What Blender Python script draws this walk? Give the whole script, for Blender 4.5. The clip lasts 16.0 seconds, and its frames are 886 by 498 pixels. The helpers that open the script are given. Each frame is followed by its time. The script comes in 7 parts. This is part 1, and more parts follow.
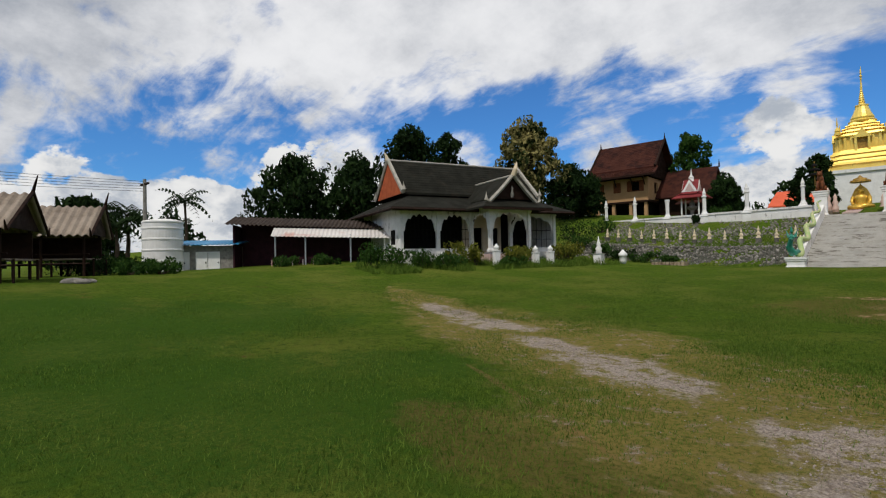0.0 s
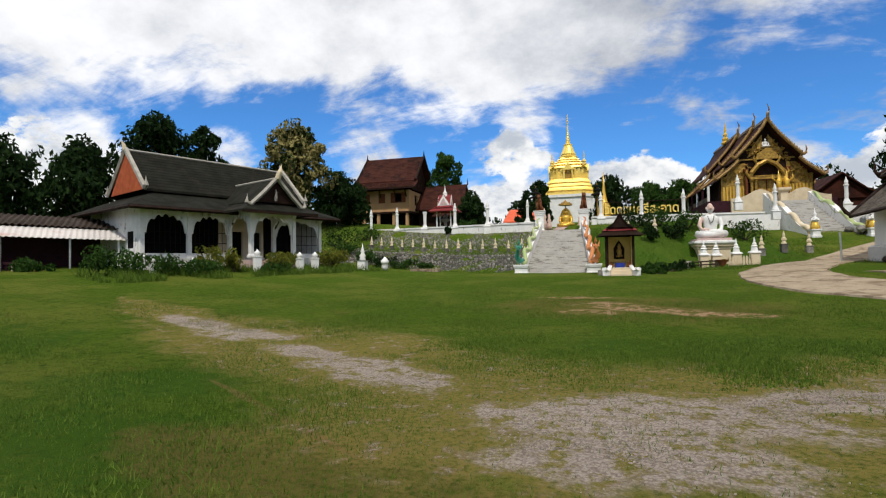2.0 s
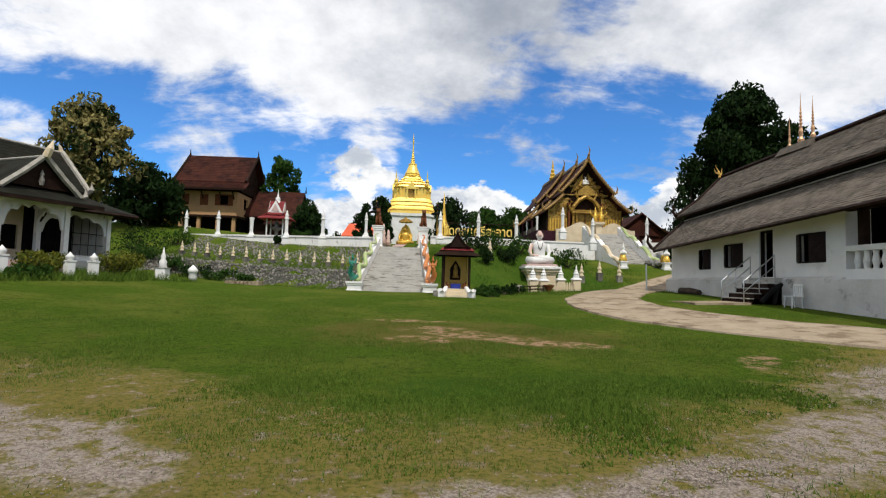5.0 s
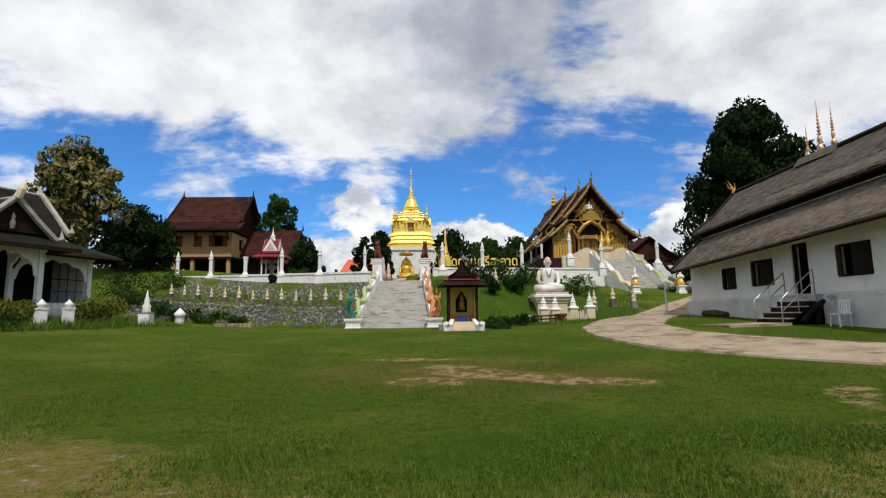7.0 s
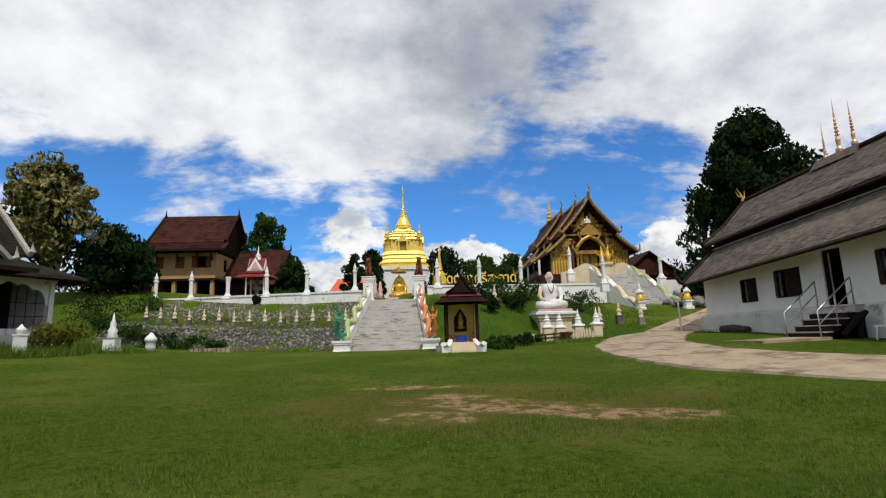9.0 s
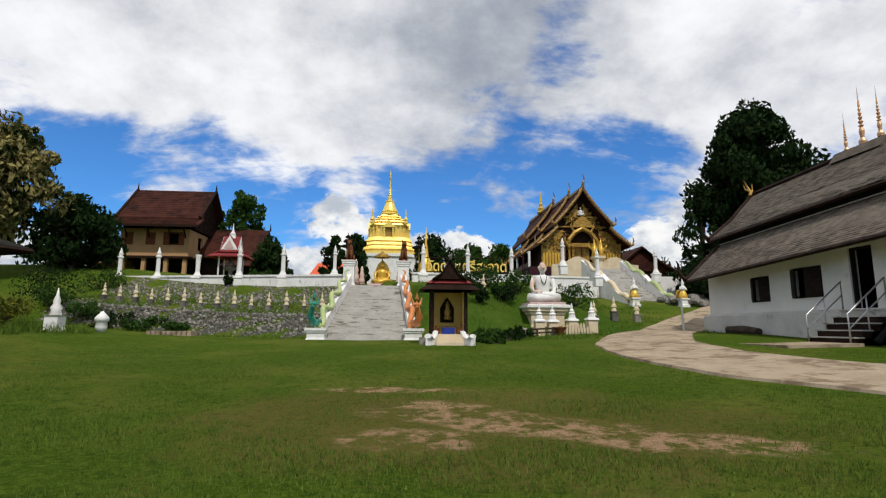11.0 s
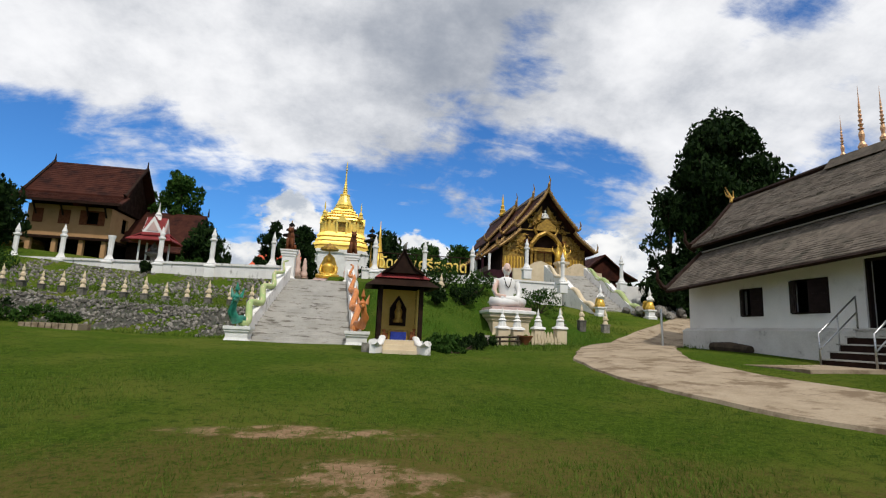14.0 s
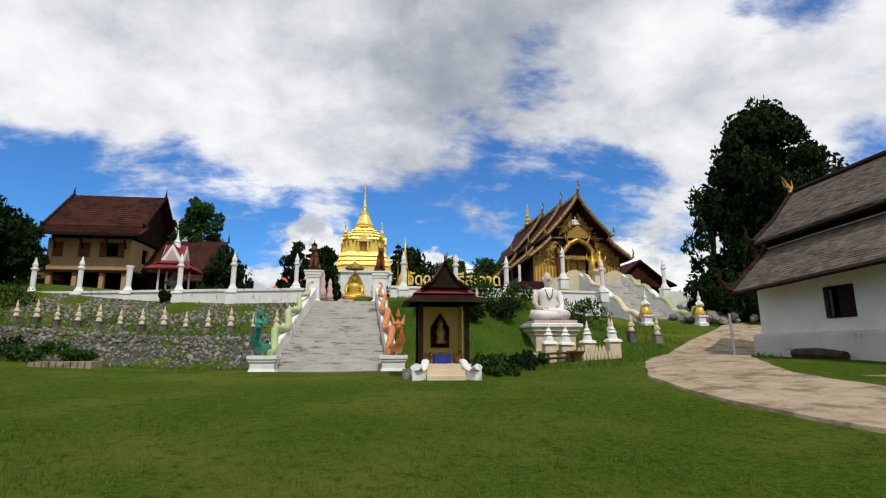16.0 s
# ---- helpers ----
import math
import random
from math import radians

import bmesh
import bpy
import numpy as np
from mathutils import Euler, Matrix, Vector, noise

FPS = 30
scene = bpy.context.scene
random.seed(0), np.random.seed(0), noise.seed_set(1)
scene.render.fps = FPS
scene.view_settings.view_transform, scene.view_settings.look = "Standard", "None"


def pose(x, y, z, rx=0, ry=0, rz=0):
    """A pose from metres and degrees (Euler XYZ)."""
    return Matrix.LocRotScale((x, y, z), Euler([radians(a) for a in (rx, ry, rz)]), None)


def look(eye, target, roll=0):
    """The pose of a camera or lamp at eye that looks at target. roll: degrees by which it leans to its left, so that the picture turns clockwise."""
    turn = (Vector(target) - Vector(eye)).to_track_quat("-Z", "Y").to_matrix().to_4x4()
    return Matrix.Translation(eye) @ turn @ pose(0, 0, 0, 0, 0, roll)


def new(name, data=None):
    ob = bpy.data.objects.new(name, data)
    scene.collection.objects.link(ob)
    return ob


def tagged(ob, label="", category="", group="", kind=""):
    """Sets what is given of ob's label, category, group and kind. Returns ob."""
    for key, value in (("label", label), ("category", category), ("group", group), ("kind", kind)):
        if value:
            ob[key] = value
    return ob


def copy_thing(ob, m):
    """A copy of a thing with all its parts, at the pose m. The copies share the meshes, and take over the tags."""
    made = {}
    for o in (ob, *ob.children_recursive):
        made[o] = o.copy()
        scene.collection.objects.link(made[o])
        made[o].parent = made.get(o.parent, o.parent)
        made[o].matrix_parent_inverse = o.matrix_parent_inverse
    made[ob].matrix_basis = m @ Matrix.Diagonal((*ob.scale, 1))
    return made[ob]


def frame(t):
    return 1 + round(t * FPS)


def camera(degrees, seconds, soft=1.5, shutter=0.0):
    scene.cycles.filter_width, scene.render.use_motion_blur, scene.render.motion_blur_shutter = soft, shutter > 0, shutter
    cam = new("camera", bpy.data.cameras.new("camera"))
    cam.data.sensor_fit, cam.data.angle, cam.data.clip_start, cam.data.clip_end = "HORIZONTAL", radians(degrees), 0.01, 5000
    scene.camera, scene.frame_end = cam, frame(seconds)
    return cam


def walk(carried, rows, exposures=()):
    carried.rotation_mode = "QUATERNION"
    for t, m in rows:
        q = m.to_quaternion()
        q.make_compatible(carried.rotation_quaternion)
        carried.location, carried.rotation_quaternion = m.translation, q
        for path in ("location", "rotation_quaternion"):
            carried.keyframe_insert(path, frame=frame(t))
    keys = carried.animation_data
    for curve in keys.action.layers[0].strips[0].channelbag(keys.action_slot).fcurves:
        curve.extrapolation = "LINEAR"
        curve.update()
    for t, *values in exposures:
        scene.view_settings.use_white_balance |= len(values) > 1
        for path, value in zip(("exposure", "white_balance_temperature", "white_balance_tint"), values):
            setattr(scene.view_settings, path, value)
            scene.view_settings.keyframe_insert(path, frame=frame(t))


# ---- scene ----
cam = camera(82.0, 16.0, soft=1.2)
# seconds, eye, yaw, pitch, roll
PATH = [
    (0, (0.500, -0.151, 1.569), 41.15, 1.22, -1.23),
    (0.5, (0.554, -0.152, 1.559), 34.31, 1.02, -1.38),
    (1, (0.604, -0.143, 1.559), 26.94, 0.77, -1.56),
    (1.5, (0.642, -0.120, 1.549), 21.63, 0.86, -1.29),
    (2, (0.668, -0.062, 1.549), 15.53, 1.50, -0.96),
    (2.5, (0.689, 0.044, 1.549), 8.36, 2.40, 0.47),
    (3, (0.704, 0.161, 1.591), 4.16, 2.29, 1.02),
    (3.5, (0.712, 0.661, 1.578), 1.03, 2.67, 0.71),
    (4, (0.757, 1.234, 1.544), -1.27, 2.68, 2.89),
    (6.5, (0.814, 3.613, 1.447), -2.80, 6.36, -0.83),
    (7, (0.751, 4.033, 1.406), -1.94, 7.48, -0.73),
    (7.5, (0.693, 4.484, 1.405), -1.41, 9.35, -0.87),
    (8, (0.662, 4.935, 1.375), -1.24, 10.56, -1.87),
    (8.5, (0.651, 5.412, 1.366), -1.54, 10.43, -0.43),
    (9, (0.637, 6.001, 1.354), -2.89, 9.82, -1.69),
    (11.5, (0.708, 8.637, 1.392), -4.69, 8.65, 0.65),
    (12, (0.794, 9.214, 1.388), -5.81, 8.17, 0.06),
    (12.5, (0.936, 9.762, 1.390), -7.48, 7.11, 1.16),
    (13, (0.965, 10.314, 1.395), -9.13, 8.74, 0.79),
    (13.5, (1.041, 10.825, 1.419), -9.18, 8.60, 1.49),
    (14, (1.018, 11.331, 1.429), -9.42, 9.27, 2.55),
    (14.5, (0.966, 11.843, 1.431), -9.81, 8.88, 2.89),
    (15, (0.897, 12.273, 1.436), -9.13, 8.73, 2.12),
    (15.5, (0.808, 12.759, 1.456), -8.42, 10.68, 0.83),
    (16, (0.612, 13.202, 1.538), -7.26, 11.06, -0.13),
]
walk(cam, [(t, pose(*eye, 90 + pitch, 0, yaw) @ pose(0, 0, 0, 0, 0, roll)) for t, eye, yaw, pitch, roll in PATH],
     exposures=[(0.0, -0.52), (1.0, -0.32), (2.0, -0.20), (3.0, -0.08), (4.0, -0.10), (6.5, -0.22), (8.0, -0.27), (16.0, -0.28)])

# ---- light ----
SUN_TO = Vector((0.12, -0.56, 0.82)).normalized()
sun_data = bpy.data.lights.new("sun", "SUN")
sun_data.energy, sun_data.angle, sun_data.color = 3.4, radians(0.6), (1.0, 0.95, 0.87)
sun = new("sun", sun_data)
sun.matrix_world = look((0, 0, 60), Vector((0, 0, 60)) - SUN_TO)


class Nodes:
    """Short hand for building a node tree."""

    def __init__(self, tree):
        self.t = tree
        self.t.nodes.clear()

    def n(self, kind, **values):
        node = self.t.nodes.new(kind)
        for key, value in values.items():
            if key in node.inputs:
                node.inputs[key].default_value = value
        return node

    def link(self, a, b):
        self.t.links.new(a, b)

    def put(self, socket, value):
        if isinstance(value, bpy.types.NodeSocket):
            self.t.links.new(value, socket)
        else:
            socket.default_value = value

    def math(self, op, a, b=0.0, c=0.0):
        node = self.t.nodes.new("ShaderNodeMath")
        node.operation = op
        for i, v in enumerate((a, b, c)):
            self.put(node.inputs[i], v)
        return node.outputs[0]

    def vec(self, op, a, b=(0, 0, 0)):
        node = self.t.nodes.new("ShaderNodeVectorMath")
        node.operation = op
        self.put(node.inputs[0], a)
        self.put(node.inputs[1], b)
        return node.outputs["Value"] if op in ("LENGTH", "DOT_PRODUCT") else node.outputs[0]

    def noise(self, vector, scale, detail=4.0, rough=0.55, distortion=0.0):
        node = self.n("ShaderNodeTexNoise", Scale=scale, Detail=detail, Roughness=rough, Distortion=distortion)
        self.link(vector, node.inputs["Vector"])
        return node.outputs[0]

    def ramp(self, value, low, high, a=0.0, b=1.0):
        node = self.t.nodes.new("ShaderNodeMapRange")
        node.interpolation_type = "SMOOTHSTEP"
        self.put(node.inputs[0], value)
        for i, v in enumerate((low, high, a, b)):
            node.inputs[i + 1].default_value = v
        return node.outputs[0]

    def mix(self, factor, a, b):
        node = self.t.nodes.new("ShaderNodeMix")
        node.data_type = "RGBA"
        self.put(node.inputs[0], factor)
        for i, v in ((6, a), (7, b)):
            self.put(node.inputs[i], (*v, 1) if isinstance(v, tuple) and len(v) == 3 else v)
        return node.outputs[2]


def make_sky():
    world = bpy.data.worlds.new("sky")
    world.use_nodes = True
    scene.world = world
    k = Nodes(world.node_tree)
    sky = k.n("ShaderNodeTexSky")
    sky.sky_type, sky.sun_disc = "NISHITA", False
    sky.sun_elevation = math.asin(SUN_TO.z)
    sky.sun_rotation = math.atan2(SUN_TO.x, SUN_TO.y)
    sky.air_density, sky.dust_density, sky.ozone_density = 1.0, 0.4, 2.2
    blue = k.vec("MULTIPLY", sky.outputs[0], (0.050, 0.108, 0.172))
    way = k.n("ShaderNodeTexCoord").outputs["Generated"]
    part3 = k.n("ShaderNodeSeparateXYZ")
    k.link(way, part3.inputs[0])
    height = part3.outputs[2]
    def lean(value, spots):
        """Adds broad swells of cloud, or clear gaps, at azimuth and height in degrees."""
        for az, el, wide_, gain in spots:
            d = Vector((-math.sin(radians(az)) * math.cos(radians(el)), math.cos(radians(az)) * math.cos(radians(el)), math.sin(radians(el))))
            near = k.vec("DOT_PRODUCT", way, tuple(d))
            value = k.math("ADD", value, k.ramp(near, math.cos(radians(wide_ * 1.5)), 1.0, 0.0, gain))
        return value

    # high broken layer, on a flat sheet above
    lift = k.math("ADD", k.math("MAXIMUM", height, 0.0), 0.42)
    flat = k.n("ShaderNodeCombineXYZ")
    k.link(k.math("DIVIDE", part3.outputs[0], lift), flat.inputs[0])
    k.link(k.math("DIVIDE", part3.outputs[1], lift), flat.inputs[1])
    flat.inputs[2].default_value = 1.9
    layer = k.noise(flat.outputs[0], 3.1, 10.0, 0.58, 0.25)
    wisps = k.noise(k.vec("MULTIPLY", flat.outputs[0], (1.0, 2.2, 1.0)), 7.0, 8.0, 0.62, 0.4)
    cover = k.math("ADD", k.math("MULTIPLY", layer, 0.72), k.math("MULTIPLY", wisps, 0.28))
    cover = k.math("ADD", cover, k.ramp(height, 0.20, 0.40, -0.03, 0.075))
    cover = lean(cover, ((-7.0, 17.0, 10.0, -0.13), (-24.0, 17.5, 6.0, -0.07), (15.0, 18.0, 6.0, -0.12), (28.0, 15.0, 7.0, -0.07), (43.0, 17.0, 6.0, -0.09), (-19.5, 30.0, 4.5, -0.115),
                         (-46.0, 35.0, 7.0, -0.16), (0.0, 23.0, 3.0, -0.08), (66.0, 16.0, 7.0, -0.06), (21.0, 24.0, 10.0, 0.10), (-3.0, 31.0, 10.0, 0.12), (-34.0, 26.0, 10.0, 0.13),
                         (13.0, 21.5, 5.0, 0.07), (-14.0, 23.5, 5.0, 0.07), (55.0, 25.0, 14.0, 0.05)))
    high = k.ramp(cover, 0.405, 0.565)
    # heaped clouds low down
    tall = k.vec("MULTIPLY", way, (1.0, 1.0, 1.5))
    heap = k.noise(k.vec("ADD", tall, (0.05, 0.42, 0.0)), 5.2, 10.0, 0.58, 0.15)
    heap = k.math("ADD", heap, k.ramp(height, 0.10, 0.25, 0.085, -0.26))
    heap = lean(heap, ((8.5, 9.0, 5.5, 0.13), (-4.5, 9.5, 5.0, 0.13), (53.0, 12.0, 6.0, 0.19), (-27.0, 10.0, 8.0, 0.10), (60.0, 5.0, 10.0, 0.05), (-13.0, 11.0, 4.0, -0.08), (24.0, 12.0, 6.0, -0.08)))
    low = k.ramp(heap, 0.485, 0.525)
    puff = k.noise(k.vec("ADD", tall, (0.03, 0.40, -0.05)), 8.0, 8.0, 0.62)
    bright_low = k.mix(k.ramp(puff, 0.38, 0.60), (0.60, 0.66, 0.75), (1.18, 1.18, 1.17))
    dark = k.noise(k.vec("ADD", flat.outputs[0], (0.12, -0.1, 0.3)), 2.6, 10.0, 0.62)
    dark = k.math("ADD", k.math("MULTIPLY", dark, 0.75), k.math("MULTIPLY", layer, 0.25))
    dark = lean(dark, ((-5.0, 29.0, 9.0, -0.07), (-24.0, 38.0, 9.0, -0.05), (-33.0, 25.0, 9.0, 0.08), (24.0, 25.0, 12.0, 0.06), (52.0, 26.0, 16.0, 0.10)))
    bright_high = k.mix(k.ramp(dark, 0.29, 0.70), (0.40, 0.44, 0.51), (1.24, 1.24, 1.25))
    colour = k.mix(k.math("MULTIPLY", high, 0.96), blue, bright_high)
    colour = k.mix(low, colour, bright_low)
    back = k.n("ShaderNodeBackground", Strength=1.0)
    k.link(colour, back.inputs[0])
    out = k.n("ShaderNodeOutputWorld")
    k.link(back.outputs[0], out.inputs[0])


make_sky()

# ---- materials ----


def material(name, colour, second=None, rough=0.7, scale=6.0, fine=60.0, bump=0.15, metal=0.0, stain=None, stain_scale=1.2, low=0.42, high=0.66, random_tint=0.0, depth=0.01, stretch=None):
    """Two tones mixed by coarse and fine noise, with stains over them and a bump."""
    mat = bpy.data.materials.new(name)
    mat.use_nodes = True
    k = Nodes(mat.node_tree)
    where = k.n("ShaderNodeTexCoord").outputs["Object"]
    coarse = k.noise(where, scale, 5.0, 0.6)
    grain = k.noise(where, fine, 3.0, 0.6)
    both = k.math("ADD", k.math("MULTIPLY", coarse, 0.6), k.math("MULTIPLY", grain, 0.4))
    tone = k.mix(k.ramp(both, 0.36, 0.64), colour, second or tuple(c * 0.72 for c in colour))
    if stain:
        drawn = k.vec("MULTIPLY", where, stretch) if stretch else where
        tone = k.mix(k.ramp(k.noise(drawn, stain_scale, 7.0, 0.68), low, high), tone, stain)
    if random_tint:
        value = k.math("FRACT", k.math("ADD", k.n("ShaderNodeObjectInfo").outputs["Random"], k.n("ShaderNodeNewGeometry").outputs["Random Per Island"]))
        hsv = k.n("ShaderNodeHueSaturation")
        k.link(k.ramp(value, 0.0, 1.0, 1 - random_tint, 1 + random_tint), hsv.inputs["Value"])
        k.link(tone, hsv.inputs["Color"])
        tone = hsv.outputs[0]
    shader = k.n("ShaderNodeBsdfPrincipled", Metallic=metal)
    shader.inputs["Specular IOR Level"].default_value = 0.5 if metal or rough < 0.5 else 0.08
    k.link(tone, shader.inputs["Base Color"])
    k.link(k.ramp(coarse, 0.3, 0.7, max(0.05, rough - 0.1), min(1.0, rough + 0.1)), shader.inputs["Roughness"])
    if bump:
        relief = k.n("ShaderNodeBump", Strength=bump, Distance=depth)
        k.link(both, relief.inputs["Height"])
        k.link(relief.outputs[0], shader.inputs["Normal"])
    out = k.n("ShaderNodeOutputMaterial")
    k.link(shader.outputs[0], out.inputs[0])
    return mat


def foliage(name, colour, second, third=None):
    mat = bpy.data.materials.new(name)
    mat.use_nodes = True
    k = Nodes(mat.node_tree)
    geo = k.n("ShaderNodeNewGeometry")
    where = k.n("ShaderNodeTexCoord").outputs["Object"]
    tone = k.mix(geo.outputs["Random Per Island"], colour, second)
    if third:
        tone = k.mix(k.ramp(k.noise(where, 0.75, 3.0), 0.42, 0.56), tone, third)
    shader = k.n("ShaderNodeBsdfPrincipled", Roughness=0.75)
    shader.inputs["Specular IOR Level"].default_value = 0.08
    k.link(tone, shader.inputs["Base Color"])
    thin = k.n("ShaderNodeBsdfTranslucent")
    k.link(tone, thin.inputs[0])
    blend = k.n("ShaderNodeMixShader", Fac=0.15)
    k.link(shader.outputs[0], blend.inputs[1])
    k.link(thin.outputs[0], blend.inputs[2])
    out = k.n("ShaderNodeOutputMaterial")
    k.link(blend.outputs[0], out.inputs[0])
    return mat


# gravel: centre, half length, half width, turn
GRAVEL_SPOTS = [(-6.6, 9.5, 1.5, 0.62, -12), (-8.6, 10.5, 1.6, 0.55, -22), (-2.4, 6.8, 1.5, 0.62, -32), (-4.2, 8.0, 1.2, 0.40, -28), (1.3, 5.3, 1.7, 0.85, 8), (1.1, 4.2, 1.3, 0.60, 4), (3.2, 6.4, 1.2, 0.50, 22), (5.6, 7.5, 1.9, 0.85, 28), (8.2, 9.7, 2.4, 1.0, 38)]
SOIL_SPOTS = [(0.6, 17.1, 1.3, 0.28, -2), (1.1, 15.3, 1.0, 0.75, -20), (2.3, 14.4, 1.6, 0.55, -22), (3.9, 13.6, 1.5, 0.50, -16), (0.7, 13.9, 0.8, 0.5, -10)]


def lawn_material():
    mat = bpy.data.materials.new("lawn_and_gravel")
    mat.use_nodes = True
    k = Nodes(mat.node_tree)
    where = k.n("ShaderNodeTexCoord").outputs["Object"]
    ragged = k.noise(where, 1.1, 7.0, 0.66)
    fine = k.noise(where, 16.0, 5.0, 0.7)
    tiny = k.noise(where, 70.0, 3.0, 0.7)

    def patch(x, y, rx, ry, turn, edge=1.0, spread=2.1):
        mapping = k.t.nodes.new("ShaderNodeMapping")
        mapping.vector_type = "TEXTURE"
        k.link(k.vec("MULTIPLY", where, (1, 1, 0)), mapping.inputs[0])
        mapping.inputs[1].default_value = (x, y, 0)
        mapping.inputs[2].default_value = (0, 0, radians(turn))
        mapping.inputs[3].default_value = (rx, ry, 1)
        far = k.vec("LENGTH", mapping.outputs[0])
        far = k.math("ADD", far, k.math("MULTIPLY", k.math("SUBTRACT", ragged, 0.5), spread))
        return k.ramp(far, edge * 1.15, edge * 0.72)

    def joined(patches):
        total = patches[0]
        for p in patches[1:]:
            total = k.math("MAXIMUM", total, p)
        return total

    grass = k.mix(k.ramp(fine, 0.32, 0.68), (0.042, 0.082, 0.006), (0.100, 0.152, 0.016))
    grass = k.mix(k.ramp(k.noise(where, 0.35, 5.0, 0.6), 0.40, 0.68), grass, (0.128, 0.150, 0.024))
    grass = k.mix(k.ramp(tiny, 0.50, 0.74), grass, (0.012, 0.038, 0.003))
    grass = k.mix(k.math("MULTIPLY", k.ramp(ragged, 0.57, 0.74), k.ramp(fine, 0.42, 0.62)), grass, (0.115, 0.072, 0.028))
    mottle = k.noise(where, 5.5, 8.0, 0.72)
    grass = k.mix(k.math("MULTIPLY", k.ramp(mottle, 0.50, 0.66), 0.75), grass, (0.020, 0.052, 0.006))
    grass = k.mix(k.math("MULTIPLY", k.ramp(mottle, 0.44, 0.30), 0.6), grass, (0.112, 0.160, 0.020))
    # Deeper green patches; the large left and slope ones darken the lawn there.
    deep_grass = joined([patch(3.2, 9.4, 3.0, 1.1, 4, 1.0, 2.0), patch(-5.0, 5.6, 2.0, 1.2, 30, 0.9, 2.4), patch(-12.0, 6.0, 4.0, 2.2, 20, 0.9, 2.4), patch(-6.5, 2.2, 5.0, 2.6, 15, 1.0, 1.8), patch(-13.0, 2.0, 6.0, 4.0, 0, 1.0, 1.6), patch(7.0, 36.5, 7.0, 4.5, 0, 1.1, 1.0)])
    grass = k.mix(k.math("MULTIPLY", deep_grass, k.ramp(fine, 0.36, 0.60, 0.25, 0.85)), grass, (0.034, 0.086, 0.010))
    stones = k.t.nodes.new("ShaderNodeTexVoronoi")
    stones.inputs["Scale"].default_value = 34.0
    k.link(where, stones.inputs["Vector"])
    pebble = k.mix(k.ramp(stones.outputs["Distance"], 0.1, 0.7), (0.50, 0.415, 0.345), (0.24, 0.19, 0.155))
    pebble = k.mix(k.ramp(fine, 0.4, 0.7), pebble, (0.45, 0.385, 0.325))
    gravel = joined([patch(*spot) for spot in GRAVEL_SPOTS])
    worn = joined([patch(-3.0, 7.8, 8.5, 2.1, -27, 1.0, 1.2), patch(4.0, 6.6, 6.0, 2.3, 18, 1.0, 1.2), patch(9.0, 10.3, 3.5, 1.8, 35), patch(-10.0, 11.4, 3.5, 1.0, -25), patch(0.6, 5.2, 3.4, 2.0, 4, 1.0, 1.3), patch(3.6, 5.4, 2.6, 1.9, 10, 1.0, 1.3)])
    soil = joined([patch(*spot, 0.95, 1.9) for spot in SOIL_SPOTS] + [patch(7.1, 11.6, 0.9, 0.42, 50, 0.9, 1.2)])
    track = k.math("MULTIPLY", patch(-2.75, 4.8, 2.2, 0.07, -34, 0.9, 1.0), k.ramp(fine, 0.34, 0.60, 0.1, 0.7))
    dry = joined([patch(1.8, 14.8, 4.0, 2.5, -12, 1.0, 1.6), patch(-1.5, 3.4, 2.4, 0.9, -10, 0.8, 2.0)])
    tone = k.mix(k.math("MULTIPLY", dry, k.ramp(fine, 0.34, 0.60, 0.15, 0.75)), grass, (0.150, 0.105, 0.036))
    thin = k.noise(where, 3.4, 7.0, 0.72)
    tone = k.mix(k.math("MULTIPLY", worn, k.ramp(fine, 0.30, 0.60, 0.18, 0.90)), tone, (0.245, 0.190, 0.055))
    tone = k.mix(k.math("MULTIPLY", worn, k.ramp(thin, 0.50, 0.64, 0.0, 0.75)), tone, (0.235, 0.170, 0.095))
    tone = k.mix(track, tone, (0.22, 0.135, 0.060))
    grit = k.math("MULTIPLY", k.math("MULTIPLY", worn, k.ramp(thin, 0.56, 0.66)), k.ramp(fine, 0.40, 0.56))
    cover = k.math("MAXIMUM", k.math("MULTIPLY", gravel, k.ramp(k.noise(where, 3.6, 7.0, 0.72), 0.39, 0.52)), k.math("MULTIPLY", grit, 0.8))
    tone = k.mix(cover, tone, pebble)
    earth = k.mix(k.ramp(fine, 0.35, 0.65), (0.42, 0.275, 0.165), (0.31, 0.195, 0.110))
    tone = k.mix(k.math("MULTIPLY", soil, k.ramp(k.noise(where, 2.6, 8.0, 0.72), 0.44, 0.58)), tone, earth)
    shader = k.n("ShaderNodeBsdfPrincipled", Roughness=1.0)
    shader.inputs["Specular IOR Level"].default_value = 0.02
    k.link(tone, shader.inputs["Base Color"])
    relief = k.n("ShaderNodeBump", Strength=1.0, Distance=0.075)
    rough = k.math("ADD", k.math("MULTIPLY", fine, 0.6), k.math("MULTIPLY", tiny, 0.45))
    k.link(k.math("ADD", rough, k.math("MULTIPLY", mottle, 0.5)), relief.inputs["Height"])
    k.link(relief.outputs[0], shader.inputs["Normal"])
    out = k.n("ShaderNodeOutputMaterial")
    k.link(shader.outputs[0], out.inputs[0])
    return mat


